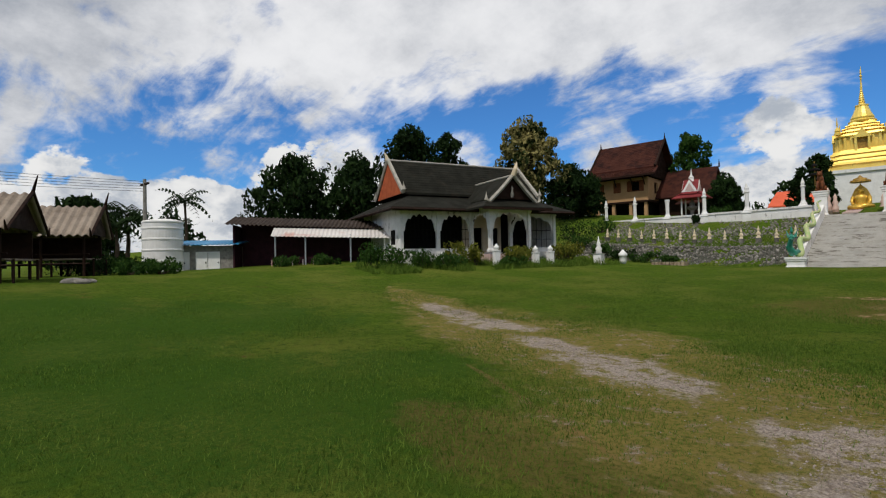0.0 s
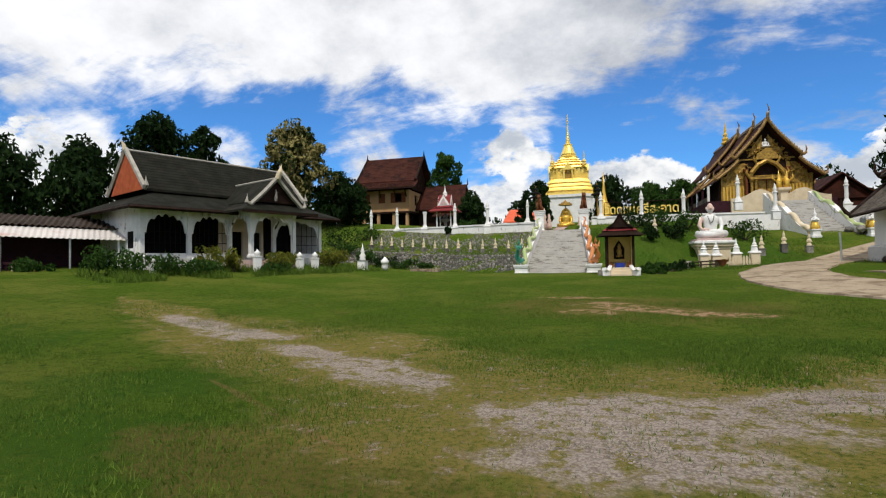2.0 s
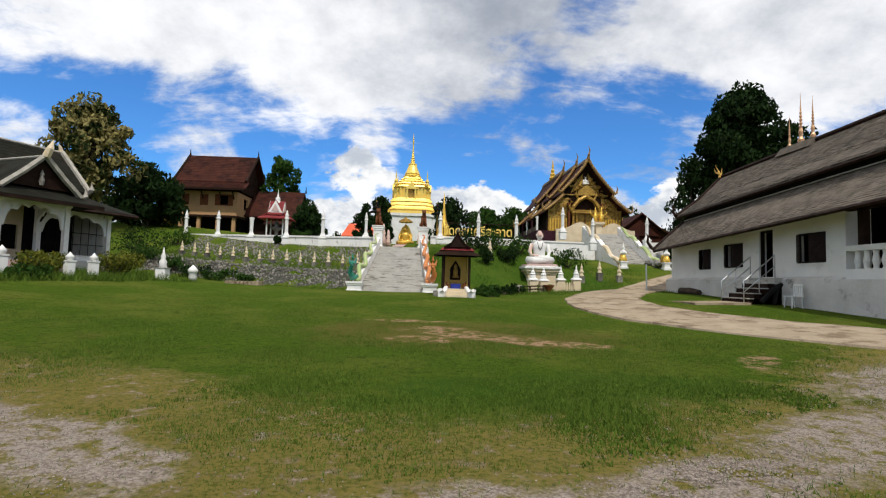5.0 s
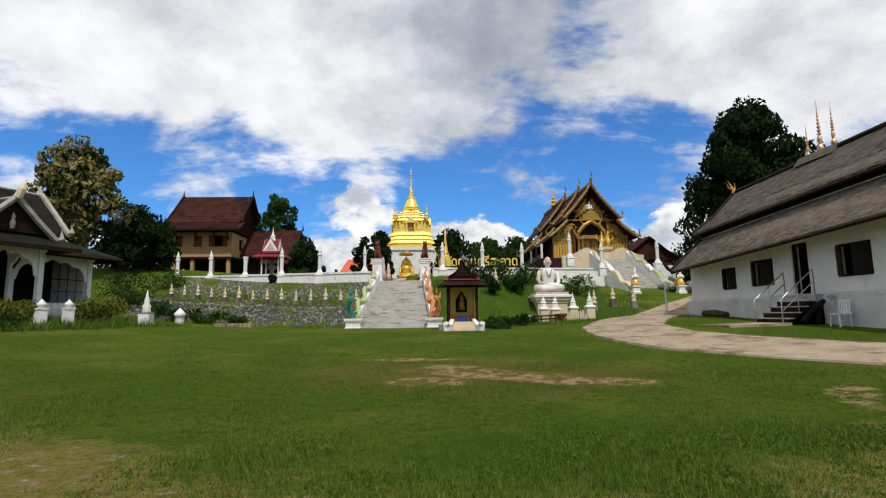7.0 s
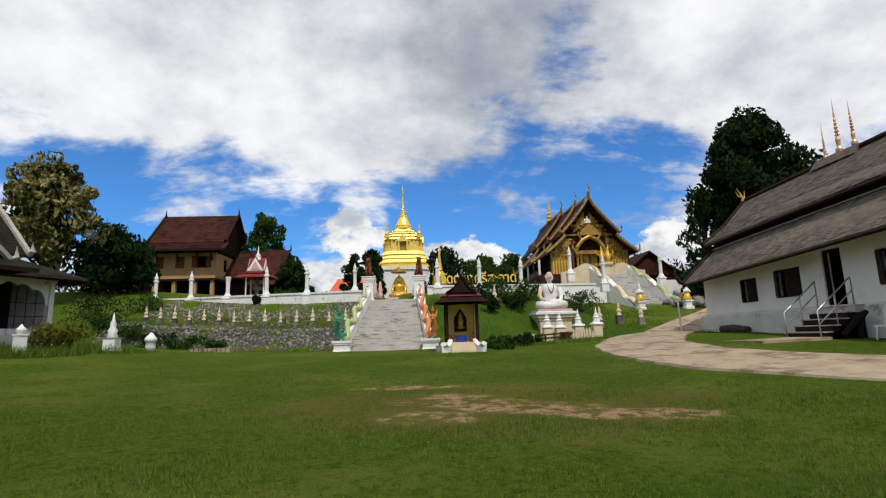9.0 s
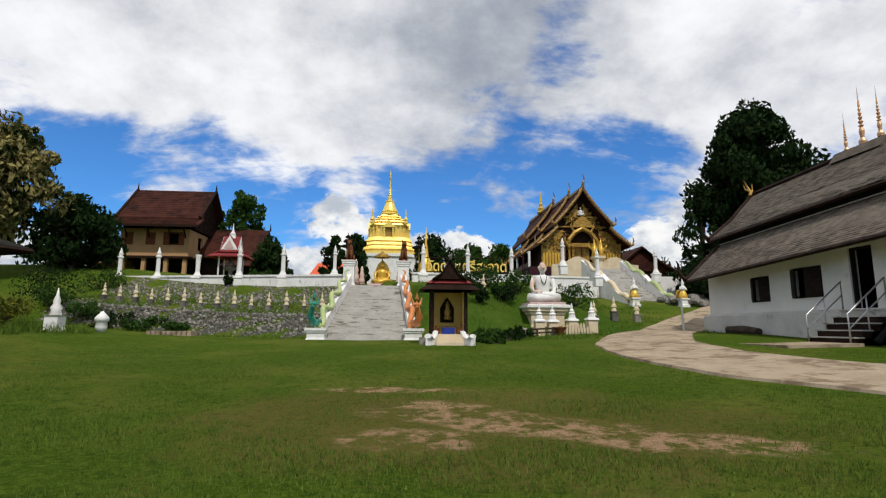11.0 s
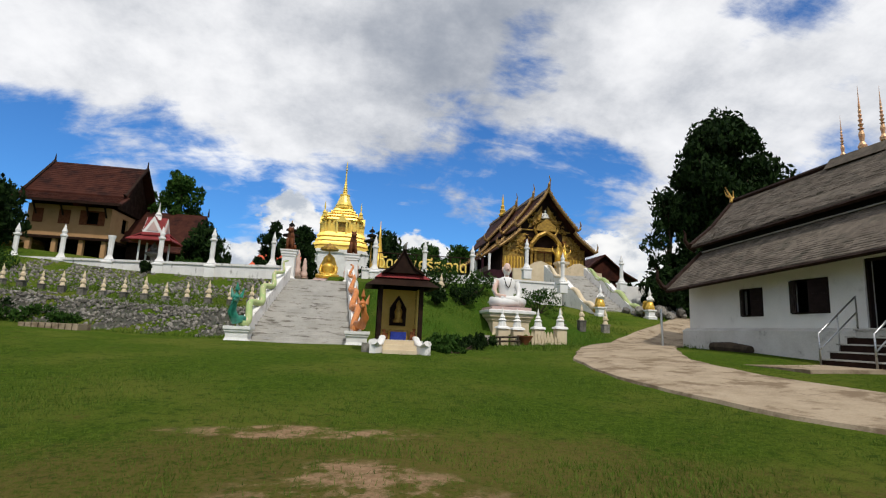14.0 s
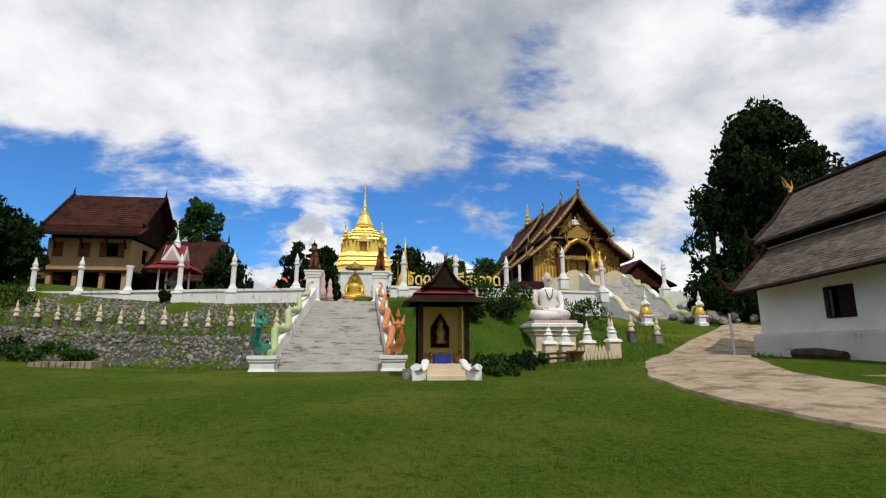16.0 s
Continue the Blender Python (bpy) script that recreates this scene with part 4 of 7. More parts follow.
def stone_bank():
    """Rubble facing of the bank: each stone near the stair a piece, the rest joined."""
    bank = root("rubble_bank", "grey rubble stone retaining bank with grass between", "retaining wall", kind="structure")
    rnd = random.Random(7)
    shapes = []
    for s in range(7):
        bm = B()
        bmesh.ops.create_icosphere(bm, subdivisions=1, radius=1.0)
        for v in bm.verts:
            v.co *= rnd.uniform(0.6, 1.2)
        shapes.append(mesh_of("stone", bm, STONE))
    coords = [[v.co.copy() for v in m.vertices] for m in shapes]
    loops = [[tuple(p.vertices) for p in m.polygons] for m in shapes]
    verts, faces = [], []
    count = 0
    for x in np.arange(-16.8, -3.1, 0.135):
        f, w = foot_line(x), wall_line(x)
        for s0, s1, n, gap in ((-0.005, 0.125, 12, 0.08), (0.13, 0.34, 7, 0.55), (0.44, 0.58, 5, 0.55), (0.58, 0.985, 15, 0.22)):
            for k in range(n):
                s = s0 + (s1 - s0) * (k + rnd.uniform(-0.4, 0.4)) / n
                xx = x + rnd.uniform(-0.09, 0.09)
                y = f + (w - f) * s
                if rnd.random() < gap or noise.noise(Vector((xx * 0.5, s * 4, 5))) > (0.45 if s0 < 0 else 0.36 if s0 > 0.5 else 0.22):
                    continue
                r = rnd.uniform(0.055, 0.125) * (1.15 if rnd.random() < 0.15 else 1.0)
                m = pose(xx, y, ground(xx, y) + 0.02, rnd.uniform(0, 360), rnd.uniform(0, 360), rnd.uniform(0, 360)) @ Matrix.Diagonal((r, r * rnd.uniform(0.5, 0.9), r * rnd.uniform(0.7, 1), 1))
                kind = rnd.randrange(7)
                if s0 < 0 and -8.5 < xx and count < 300 and k % 2:
                    ob = new("stone", shapes[kind])
                    ob.parent, ob.matrix_basis = bank, m
                    count += 1
                else:
                    at = len(verts)
                    verts.extend(m @ c for c in coords[kind])
                    faces.extend(tuple(at + q for q in face) for face in loops[kind])
    rest = bpy.data.meshes.new("rubble")
    rest.from_pydata(verts, [], faces)
    rest.materials.append(STONE)
    rubble = new("rubble", rest)
    rubble.parent = bank
    tagged(rubble, kind="stuff")
    bm = B()
    prev = None
    for x in np.arange(-16.5, -3.0, 0.5):
        f, w = foot_line(x), wall_line(x)
        row = [bm.verts.new((x, f + (w - f) * s, ground(x, f + (w - f) * s) + 0.012)) for s in (-0.01, 0.03, 0.06, 0.105)]
        if prev:
            for i in range(3):
                bm.faces.new((prev[i], row[i], row[i + 1], prev[i + 1]))
        prev = row
    part("mortar_bed", bm, MORTAR, bank, "dark earth behind the stones")
    # carved figures on the ledge
    def figure(seed):
        bm = B()
        square(bm, [(0.17, -0.25), (0.17, 0.2), (0.2, 0.22), (0.2, 0.27)])
        return bm
    def carving():
        bm = B()
        lathe(bm, [(0.15, 0.27), (0.13, 0.36), (0.09, 0.42), (0.13, 0.52), (0.12, 0.60), (0.055, 0.66), (0.085, 0.74), (0.07, 0.83), (0.04, 0.88), (0.03, 0.96), (0.005, 1.02)], 9)
        for s in (-1, 1):
            tube(bm, [(s * 0.1, 0.02, 0.58), (s * 0.14, -0.05, 0.48), (0, -0.11, 0.5)], 0.03, 5)
        return bm
    first = None
    for i, x in enumerate(np.linspace(-15.6, -3.4, 14)):
        y = foot_line(x) + (wall_line(x) - foot_line(x)) * 0.36
        k = 0.9 + 0.1 * ((i * 7) % 3)
        m = pose(x, y, ground(x, y) + 0.06, 0, 0, (i * 37) % 30 - 15) @ Matrix.Diagonal((k * 0.9, k * 0.9, k, 1))
        if first is None:
            first = root("ledge_figure", "small cream praying figure on a grey block", "figurine", m, "figures along the ledge")
            part("block", figure(0), STONE, first, "grey stone block")
            part("figure", carving(), CREAM, first, "cream painted figure")
        else:
            copy_thing(first, m)
    for x, y in ((3.55, 36.5), (5.3, 37.2), (11.4, 36.2), (12.9, 37.0), (14.4, 37.3), (3.0, 35.2)):
        copy_thing(first, pose(x, y, ground(x, y) + 0.12) @ Matrix.Diagonal((1.25, 1.25, 1.25, 1)))


stone_bank()

# ---- stupa and the things at the head of the stair ----


def redented(bm, half, z0, z1, top=None):
    """A square block whose corners step back twice, tapering to top."""
    top = top or half
    def ring(h, z):
        a, b, c = h, h * 0.86, h * 0.72
        q = [(a, c), (b, c), (b, b), (c, b), (c, a)]
        out = []
        for k in range(4):
            for x, y in q:
                for _ in range(k):
                    x, y = -y, x
                out.append(bm.verts.new((x, y, z)))
        return out
    r0, r1 = ring(half, z0), ring(top, z1)
    n = len(r0)
    for i in range(n):
        bm.faces.new((r0[i], r0[(i + 1) % n], r1[(i + 1) % n], r1[i]))
    bm.faces.new(r0[::-1])
    bm.faces.new(r1)
    return bm


def stupa():
    s = root("stupa", "tall bright gold stepped stupa with slender spire on a white plinth", "stupa", pose(-1.45, 81, 0))
    part("plinth", redented(redented(B(), 3.75, 4.5, 10.9), 3.95, 10.9, 11.3), WHITE, s, "white plinth")
    for h, z0, z1, t in ((3.70, 11.3, 11.65, 3.70), (3.45, 11.65, 11.95, 3.42), (3.60, 11.95, 12.25, 3.52), (3.35, 12.25, 12.6, 3.22), (3.38, 12.6, 12.85, 3.30), (3.12, 12.85, 13.2, 3.0), (3.18, 13.2, 13.45, 3.1), (2.95, 13.45, 13.75, 2.85)):
        part("base_tier", redented(B(), h, z0, z1, t), STUPA_GOLD, s)
    for h, z0, z1, t in ((2.55, 13.75, 15.35, 2.42), (2.72, 15.35, 15.5, 2.78), (2.6, 15.5, 15.75, 2.5), (2.25, 15.75, 16.05, 2.15), (2.36, 16.05, 16.2, 2.3), (1.95, 16.2, 16.5, 1.82), (2.0, 16.5, 16.62, 1.92), (1.62, 16.62, 16.9, 1.5), (1.66, 16.9, 17.0, 1.6), (1.3, 17.0, 17.35, 1.18)):
        part("body_tier", redented(B(), h, z0, z1, t), STUPA_GOLD, s)
    bm = lathe(B(), [(1.35, 17.3), (1.42, 17.5), (1.15, 17.7), (1.2, 17.9), (0.98, 18.3), (0.75, 18.9), (0.62, 19.3), (0.68, 19.35), (0.68, 19.5), (0.42, 19.55)], 16)
    part("bell", bm, STUPA_GOLD, s, smooth=False)
    prof = [(0.42, 19.5)]
    for i in range(7):
        z = 19.6 + i * 0.27
        prof += [(0.40 - i * 0.04, z), (0.28 - i * 0.028, z + 0.16)]
    prof += [(0.12, 21.6), (0.07, 22.6), (0.13, 22.8), (0.05, 22.9), (0.16, 23.1), (0.06, 23.25), (0.1, 23.5), (0.01, 24.4)]
    part("spire", lathe(B(), prof, 10), STUPA_GOLD, s, "ringed gold spire")
    for k in range(4):
        m = pose(0, 0, 0, 0, 0, 90 * k)
        niche = B()
        for x in (-0.62, 0.62):
            box(niche, (x - 0.12, -2.95, 13.6), (x + 0.12, -2.5, 15.1))
        prism(niche, [(-0.95, 15.1), (0.95, 15.1), (0.45, 15.55), (0, 16.25), (-0.45, 15.55)], 0.5, Matrix.Translation((0, -3.0, 0)))
        part("niche", niche, STUPA_GOLD, s).matrix_basis = m
        # Flat plate in a darker gilt paints the niche's shadow; nothing is recessed.
        part("niche_hollow", box(B(), (-0.45, -2.58, 13.7), (0.45, -2.5, 15.0)), OLD_GOLD, s, "flat dull gilt plate painted as the niche's shadow").matrix_basis = m
        for x in (-1.0, 1.0, -1.62, 1.62, -2.05, 2.05):
            y = -2.66 if abs(x) < 2 else -2.24
            part("pilaster", box(B(), (x - 0.14, y, 13.6), (x + 0.14, y + 0.2, 15.4)), STUPA_GOLD, s).matrix_basis = m
        mini = lathe(B(), [(0.36, 15.75), (0.36, 16.0), (0.22, 16.1), (0.3, 16.3), (0.18, 16.6), (0.06, 16.75), (0.1, 17.1), (0.02, 17.9)], 8, Matrix.Translation((2.35, 2.35, 0)))
        part("corner_spire", mini, STUPA_GOLD, s).matrix_basis = m


stupa()


def seated_figure(bm, s=1.0, m=None):
    """A cross-legged figure about 1.6 tall before scaling."""
    t = (m or Matrix.Identity(4)) @ Matrix.Diagonal((s, s, s, 1))
    blob(bm, (0, -0.05, 0.16), (0.72, 0.42, 0.18), 14, 6, t)
    tube(bm, [(-0.62, -0.1, 0.2), (-0.2, -0.42, 0.17), (0.35, -0.40, 0.2)], [0.16, 0.15, 0.1], 8, t)
    tube(bm, [(0.62, -0.1, 0.2), (0.25, -0.38, 0.26), (-0.3, -0.36, 0.3)], [0.16, 0.15, 0.09], 8, t)
    lathe(bm, [(0.3, 0.2), (0.28, 0.45), (0.33, 0.75), (0.36, 0.92), (0.22, 1.03), (0.10, 1.08), (0.095, 1.16)], 12, t @ Matrix.Diagonal((1, 0.66, 1, 1)))
    for k in (-1, 1):
        tube(bm, [(k * 0.36, 0, 0.92), (k * 0.48, -0.02, 0.6), (k * 0.42, -0.2, 0.38), (k * 0.12, -0.38, 0.33)], [0.12, 0.10, 0.08, 0.06], 8, t)
    blob(bm, (0, -0.02, 1.32), (0.155, 0.175, 0.21), 12, 8, t)
    return bm


def head_of_stair():
    b = root("buddha_shrine", "gilded seated buddha on a pink tiered base under a parasol", "buddha statue", pose(-0.75, 42.5, 3.7) @ Matrix.Diagonal((0.88, 0.88, 0.84, 1)))
    bm = square(B(), [(1.15, 0), (1.15, 0.12), (0.95, 0.16), (0.95, 0.3), (1.08, 0.34), (1.08, 0.46), (0.85, 0.52), (0.85, 0.62)])
    part("base", bm, PINK, b, "pink and white tiered base")
    bm = seated_figure(B(), 1.12, Matrix.Translation((0, 0, 0.62)))
    lathe(bm, [(0.12, 2.3), (0.06, 2.45), (0.01, 2.65)], 8)
    part("figure", bm, GOLD, b, "gilded figure", smooth=True)
    bm = B()
    prism(bm, [(-0.6, 0.6), (0.6, 0.6), (0.62, 1.6), (0.35, 2.3), (0, 2.65), (-0.35, 2.3), (-0.62, 1.6)], 0.08, Matrix.Translation((0, 0.55, 0)))
    part("back_panel", bm, GOLD, b)
    part("canopy", lathe(B(), [(0.62, 2.75), (0.6, 2.9), (0.42, 2.95), (0.4, 3.05), (0.2, 3.1), (0.02, 3.3)], 14), OLD_GOLD, b, "gilt round canopy")
    part("canopy_pole", tube(B(), [(0, 0.45, 0.6), (0, 0.4, 2.8)], 0.03, 6), OLD_GOLD, b)
    for x, y in ((-3.2, 43.5), (1.75, 43.5)):
        p = root("parasol", "tiered dark ceremonial parasol on a pole", "parasol", pose(x, y, 3.9), "parasols at the stair head")
        part("pole", tube(B(), [(0, 0, 0), (0, 0, 3.95)], 0.035, 6), OLD_GOLD, p)
        for r, z in ((0.50, 2.95), (0.32, 3.3), (0.18, 3.6)):
            part("tier", lathe(B(), [(r, z), (r * 0.97, z + 0.10), (r * 0.3, z + 0.2), (0.03, z + 0.22)], 14), BLACK_IN, p, "dark fabric tier")
    for x, y, h in ((-2.0, 41.3, 1.5), (-2.35, 41.0, 1.9), (0.35, 41.5, 1.3), (0.9, 41.0, 1.8)):
        bm = B()
        square(bm, [(0.2, 0), (0.2, 0.4), (0.24, 0.45)])
        lathe(bm, [(0.18, 0.45), (0.2, 0.7), (0.12, 0.95), (0.17, 1.1), (0.11, 1.25), (0.09, 1.35), (0.11, 1.5), (0.02, 1.75)], 10)
        single("attendant_statue", bm, SKIN, "small pink and white standing attendant statue", "statue", pose(x, y, 3.75) @ Matrix.Diagonal((1, 1, h / 1.7, 1)), "attendants by the buddha", smooth=True)
    for x, y in ((2.6, 52.0),):
        bm = lathe(B(), [(0.9, 0), (0.9, 0.8), (0.6, 1.0), (0.7, 1.8), (0.4, 2.6), (0.25, 3.0), (0.1, 4.2), (0.02, 5.6)], 12)
        single("small_stupa", bm, GOLD, "slim gilded stupa behind the terrace wall", "stupa", pose(x, y, 4.5), smooth=True)
    bm = B()
    box(bm, (-2.9, 37.9, 2.6), (1.1, 45.5, 3.74))
    box(bm, (-6, 45.5, 2.6), (6, 47, 3.9))
    single("terrace_floor", bm, STEP, "grey concrete landing at the stair head", "terrace", kind="structure")


head_of_stair()


def sign():
    """Gilt Thai letters on a rail above the wall."""
    s = root("letter_sign", "large gilt Thai letters on a metal rail above the wall", "sign", pose(2.25, 42.2, 5.0))
    for text, x, w in (("วัดดอน", 0.0, 2.25), ("ศรีสะอาด", 2.35, 3.05)):
        curve = bpy.data.curves.new("letters", "FONT")
        curve.body, curve.size, curve.extrude, curve.bevel_depth = text, 1.0, 0.04, 0.012
        curve.resolution_u = 3
        tmp = new("letters_tmp", curve)
        bpy.context.view_layer.update()
        mesh = bpy.data.meshes.new_from_object(tmp.evaluated_get(bpy.context.evaluated_depsgraph_get()))
        bpy.data.objects.remove(tmp)
        size = max((v.co.x for v in mesh.vertices), default=1.0) or 1.0
        mesh.materials.clear()
        mesh.materials.append(STUPA_GOLD)
        ob = new("letters", mesh)
        ob.parent = s
        ob.matrix_basis = pose(x, -0.1, 0.12, 90, 0, 0) @ Matrix.Diagonal((w / size, 0.98, 1, 1))
    bm = B()
    for z in (0.08, 1.05):
        tube(bm, [(-0.2, 0, z), (5.6, 0, z)], 0.03, 5)
    for x in (0, 1.1, 2.25, 3.3, 4.4, 5.5):
        tube(bm, [(x, 0, -0.8), (x, 0, 1.05)], 0.03, 5)
    part("rail", bm, BROWN_WOOD, s, "thin dark metal rail")


sign()

# ---- golden hall ----


def gilded_hall():
    cx, y0 = 17.6, 54.0
    h = root("gilded_hall", "ornate gilded temple hall under steep tiered dark brown roofs", "temple", pose(-0.4, 0, -0.45))
    # Timber cladding, coloured darker than brown-grey to include the shade on it.
    part("platform", box(B(), (cx - 5.2, y0 - 1.2, 3.0), (cx + 5.2, y0 + 26, 7.3)), PURPLE, h, "timber-clad platform darkened in colour for its shade")
    def slope(w, z_top, z_eave, n=6):
        return [(w * (i / n), z_top - (z_top - z_eave) * ((i / n) ** 0.82)) for i in range(n + 1)]
    for ya, yb, zt, wu, zu, wl, zl in ((y0 - 0.9, y0 + 4.2, 14.75, 2.75, 11.25, 4.35, 9.35), (y0 + 3.2, y0 + 9.5, 15.05, 2.9, 11.3, 4.9, 9.0), (y0 + 8.5, y0 + 19, 15.55, 3.1, 11.5, 5.6, 8.5), (y0 + 18, y0 + 26, 14.6, 2.9, 11.2, 5.3, 8.4)):
        for s in (1, -1):
            for pts, name in ((slope(wu, zt, zu), "upper_roof"), ([(wu - 0.3 + (wl - wu + 0.3) * i / 4, zu - 0.25 - (zu - 0.25 - zl) * (i / 4) ** 0.85) for i in range(5)], "lower_roof")):
                bm = B()
                top = [[bm.verts.new((cx + s * x, y, z + dz)) for x, z in pts] for y in (ya, yb) for dz in (0, -0.14)]
                for i in range(len(pts) - 1):
                    bm.faces.new((top[0][i], top[0][i + 1], top[2][i + 1], top[2][i]))
                    bm.faces.new((top[1][i + 1], top[1][i], top[3][i], top[3][i + 1]))
                    bm.faces.new((top[0][i + 1], top[0][i], top[1][i], top[1][i + 1]))
                    bm.faces.new((top[2][i], top[2][i + 1], top[3][i + 1], top[3][i]))
                bm.faces.new((top[0][-1], top[1][-1], top[3][-1], top[2][-1]))
                part(name, bm, RUST_ROOF, h, "dark brown tiled slope")
                bm = tube(B(), [(cx + s * x, ya - 0.06, z + 0.05) for x, z in pts], 0.14, 6)
                x, z = pts[-1]
                tube(bm, [(cx + s * x, ya - 0.06, z), (cx + s * (x + 0.22), ya - 0.1, z + 0.15), (cx + s * (x + 0.30), ya - 0.1, z + 0.5), (cx + s * (x + 0.22), ya - 0.1, z + 0.85)], [0.14, 0.13, 0.08, 0.02], 6)
                for i in range(14):
                    q = (i + 0.5) / 14 * (len(pts) - 1)
                    j = int(q)
                    bx, bz = (pts[j][k] + (pts[j + 1][k] - pts[j][k]) * (q - j) for k in (0, 1))
                    tube(bm, [(cx + s * bx, ya - 0.08, bz + 0.1), (cx + s * (bx + 0.05), ya - 0.1, bz + 0.24), (cx + s * (bx - 0.02), ya - 0.1, bz + 0.36)], [0.07, 0.05, 0.01], 4)
                part("barge_board", bm, GILT_EDGE, h, "dull gilt serpent barge board")
        bm = tube(B(), [(cx, ya - 0.1, zt), (cx, ya - 0.25, zt + 0.5), (cx + 0.12, ya - 0.2, zt + 0.9), (cx - 0.04, ya - 0.25, zt + 1.35)], [0.16, 0.12, 0.07, 0.02], 6)
        part("ridge_finial", bm, GILT_EDGE, h, "slim gilt ridge finial")
        part("ridge", box(B(), (cx - 0.12, ya, zt - 0.08), (cx + 0.12, yb, zt + 0.16)), GILT_EDGE, h)
    bm = lathe(B(), [(0.4, 15.5), (0.5, 15.7), (0.3, 15.9), (0.38, 16.2), (0.2, 16.4), (0.26, 16.7), (0.12, 16.9), (0.15, 17.2), (0.02, 18.2)], 8, Matrix.Translation((cx, y0 + 13.5, 0)))
    part("ridge_spire", bm, GOLD, h, "gilt spire in the middle of the ridge")
    # front
    part("gable_wall", prism(B(), [(cx - 3.9, 7.3), (cx + 3.9, 7.3), (cx + 3.9, 9.6), (cx + 2.6, 11.1), (cx, 14.4), (cx - 2.6, 11.1), (cx - 3.9, 9.6)], 0.3, Matrix.Translation((0, y0, 0))), BROWN_WOOD, h, "dark timber gable wall")
    bm = B()
    for s in (-1, 1):
        prism(bm, [(cx + s * 0.25, 12.1), (cx + s * 1.5, 11.4), (cx + s * 1.2, 12.2), (cx + s * 0.25, 13.5)], 0.08, Matrix.Translation((0, y0 - 0.08, 0)))
        prism(bm, [(cx + s * 1.7, 9.7), (cx + s * 3.4, 9.7), (cx + s * 2.5, 10.8), (cx + s * 1.7, 10.9)], 0.08, Matrix.Translation((0, y0 - 0.08, 0)))
        for i in range(10):
            x = cx + s * (1.75 + 0.17 * i)
            tube(bm, [(x, y0 - 0.07, 9.9 + 0.2 * math.sin(i)), (x + 0.05, y0 - 0.12, 10.3 - i * 0.03)], [0.1, 0.03], 5)
    rnd = random.Random(21)
    for i in range(230):
        x, z = rnd.uniform(-3.7, 3.7), rnd.uniform(8.9, 13.6)
        if abs(x) > (14.0 - z) * 0.80 or (abs(x) < 1.2 and z < 11.3):
            continue
        a, r = rnd.uniform(0, 6.28), rnd.uniform(0.10, 0.22)
        tube(bm, [(cx + x - r * math.cos(a), y0 - 0.10, z - r * math.sin(a)), (cx + x, y0 - 0.17, z), (cx + x + r * math.cos(a + 0.9), y0 - 0.12, z + r * math.sin(a + 0.9))], [0.06, 0.08, 0.02], 5)
    for z, w in ((9.55, 3.8), (11.15, 2.4), (12.05, 1.6)):
        box(bm, (cx - w, y0 - 0.16, z), (cx + w, y0 - 0.003, z + 0.12))
    part("gable_carving", bm, OLD_GOLD, h, "gilt floral carving on the gable")
    for x in (-1.72, 1.72):
        bm = lathe(B(), [(0.2, 7.3), (0.2, 7.6), (0.14, 7.7), (0.14, 9.9), (0.22, 10.05), (0.24, 10.3)], 8, Matrix.Translation((cx + x, y0 - 0.32, 0)))
        part("front_column", bm, SHUTTER, h, "red-brown front column")
    for s in (-1, 1):
        part("side_panel", box(B(), (cx + s * 2.75 - 1.05, y0 - 0.06, 7.3), (cx + s * 2.75 + 1.05, y0 - 0.002, 9.55)), OLD_GOLD, h, "gilt wall panel beside the door")
    for s in (-1, 1):
        for i in range(7):
            x = cx + s * 2.75 - 0.84 + i * 0.28
            part("panel_bar", box(B(), (x - 0.07, y0 - 0.14, 7.35), (x + 0.07, y0 - 0.06, 8.75)), GOLD, h, "upright gilt bar")
    door = part("doorway", box(B(), (cx - 0.75, y0 - 0.1, 7.3), (cx + 0.75, y0 - 0.003, 9.3)), SHUTTER, h, "gilt-edged wooden doors")
    for x in (-0.38, 0.38):
        part("door_leaf", box(B(), (cx + x - 0.32, y0 - 0.15, 7.35), (cx + x + 0.32, y0 - 0.1, 9.2)), OLD_GOLD, door, "carved gilt door leaf")
    bm = B()
    for s in (-1, 1):
        for x in (0.95, 1.3):
            lathe(bm, [(0.2, 7.3), (0.22, 7.5), (0.13, 7.6), (0.13, 9.0), (0.2, 9.1), (0.22, 9.3)], 8, Matrix.Translation((cx + s * x, y0 - 0.45, 0)))
        tube(bm, [(cx + s * 1.45, y0 - 0.5, 9.3), (cx + s * 1.3, y0 - 0.5, 9.9), (cx + s * 0.75, y0 - 0.5, 10.6), (cx, y0 - 0.5, 11.0)], [0.12, 0.22, 0.22, 0.2], 7)
        tube(bm, [(cx + s * 1.45, y0 - 0.5, 9.4), (cx + s * 1.75, y0 - 0.5, 9.9), (cx + s * 1.6, y0 - 0.5, 10.4)], [0.14, 0.12, 0.02], 6)
        tube(bm, [(cx + s * 0.8, y0 - 0.5, 10.7), (cx + s * 1.1, y0 - 0.5, 11.2), (cx + s * 1.0, y0 - 0.5, 11.7)], [0.12, 0.1, 0.02], 6)
    box(bm, (cx - 1.5, y0 - 0.7, 9.25), (cx + 1.5, y0 - 0.25, 9.45))
    prism(bm, [(cx - 1.0, 11.1), (cx + 1.0, 11.1), (cx + 0.8, 11.6), (cx, 12.2), (cx - 0.8, 11.6)], 0.3, Matrix.Translation((0, y0 - 0.6, 0)))
    part("door_pediment", bm, OLD_GOLD, h, "gilt arched door surround")
    bm = seated_figure(B(), 0.55, Matrix.Translation((cx, y0 - 0.15, 12.25)))
    part("gable_figure", bm, WHITE, h, "small white figure in the gable", smooth=True)
    bm = B()
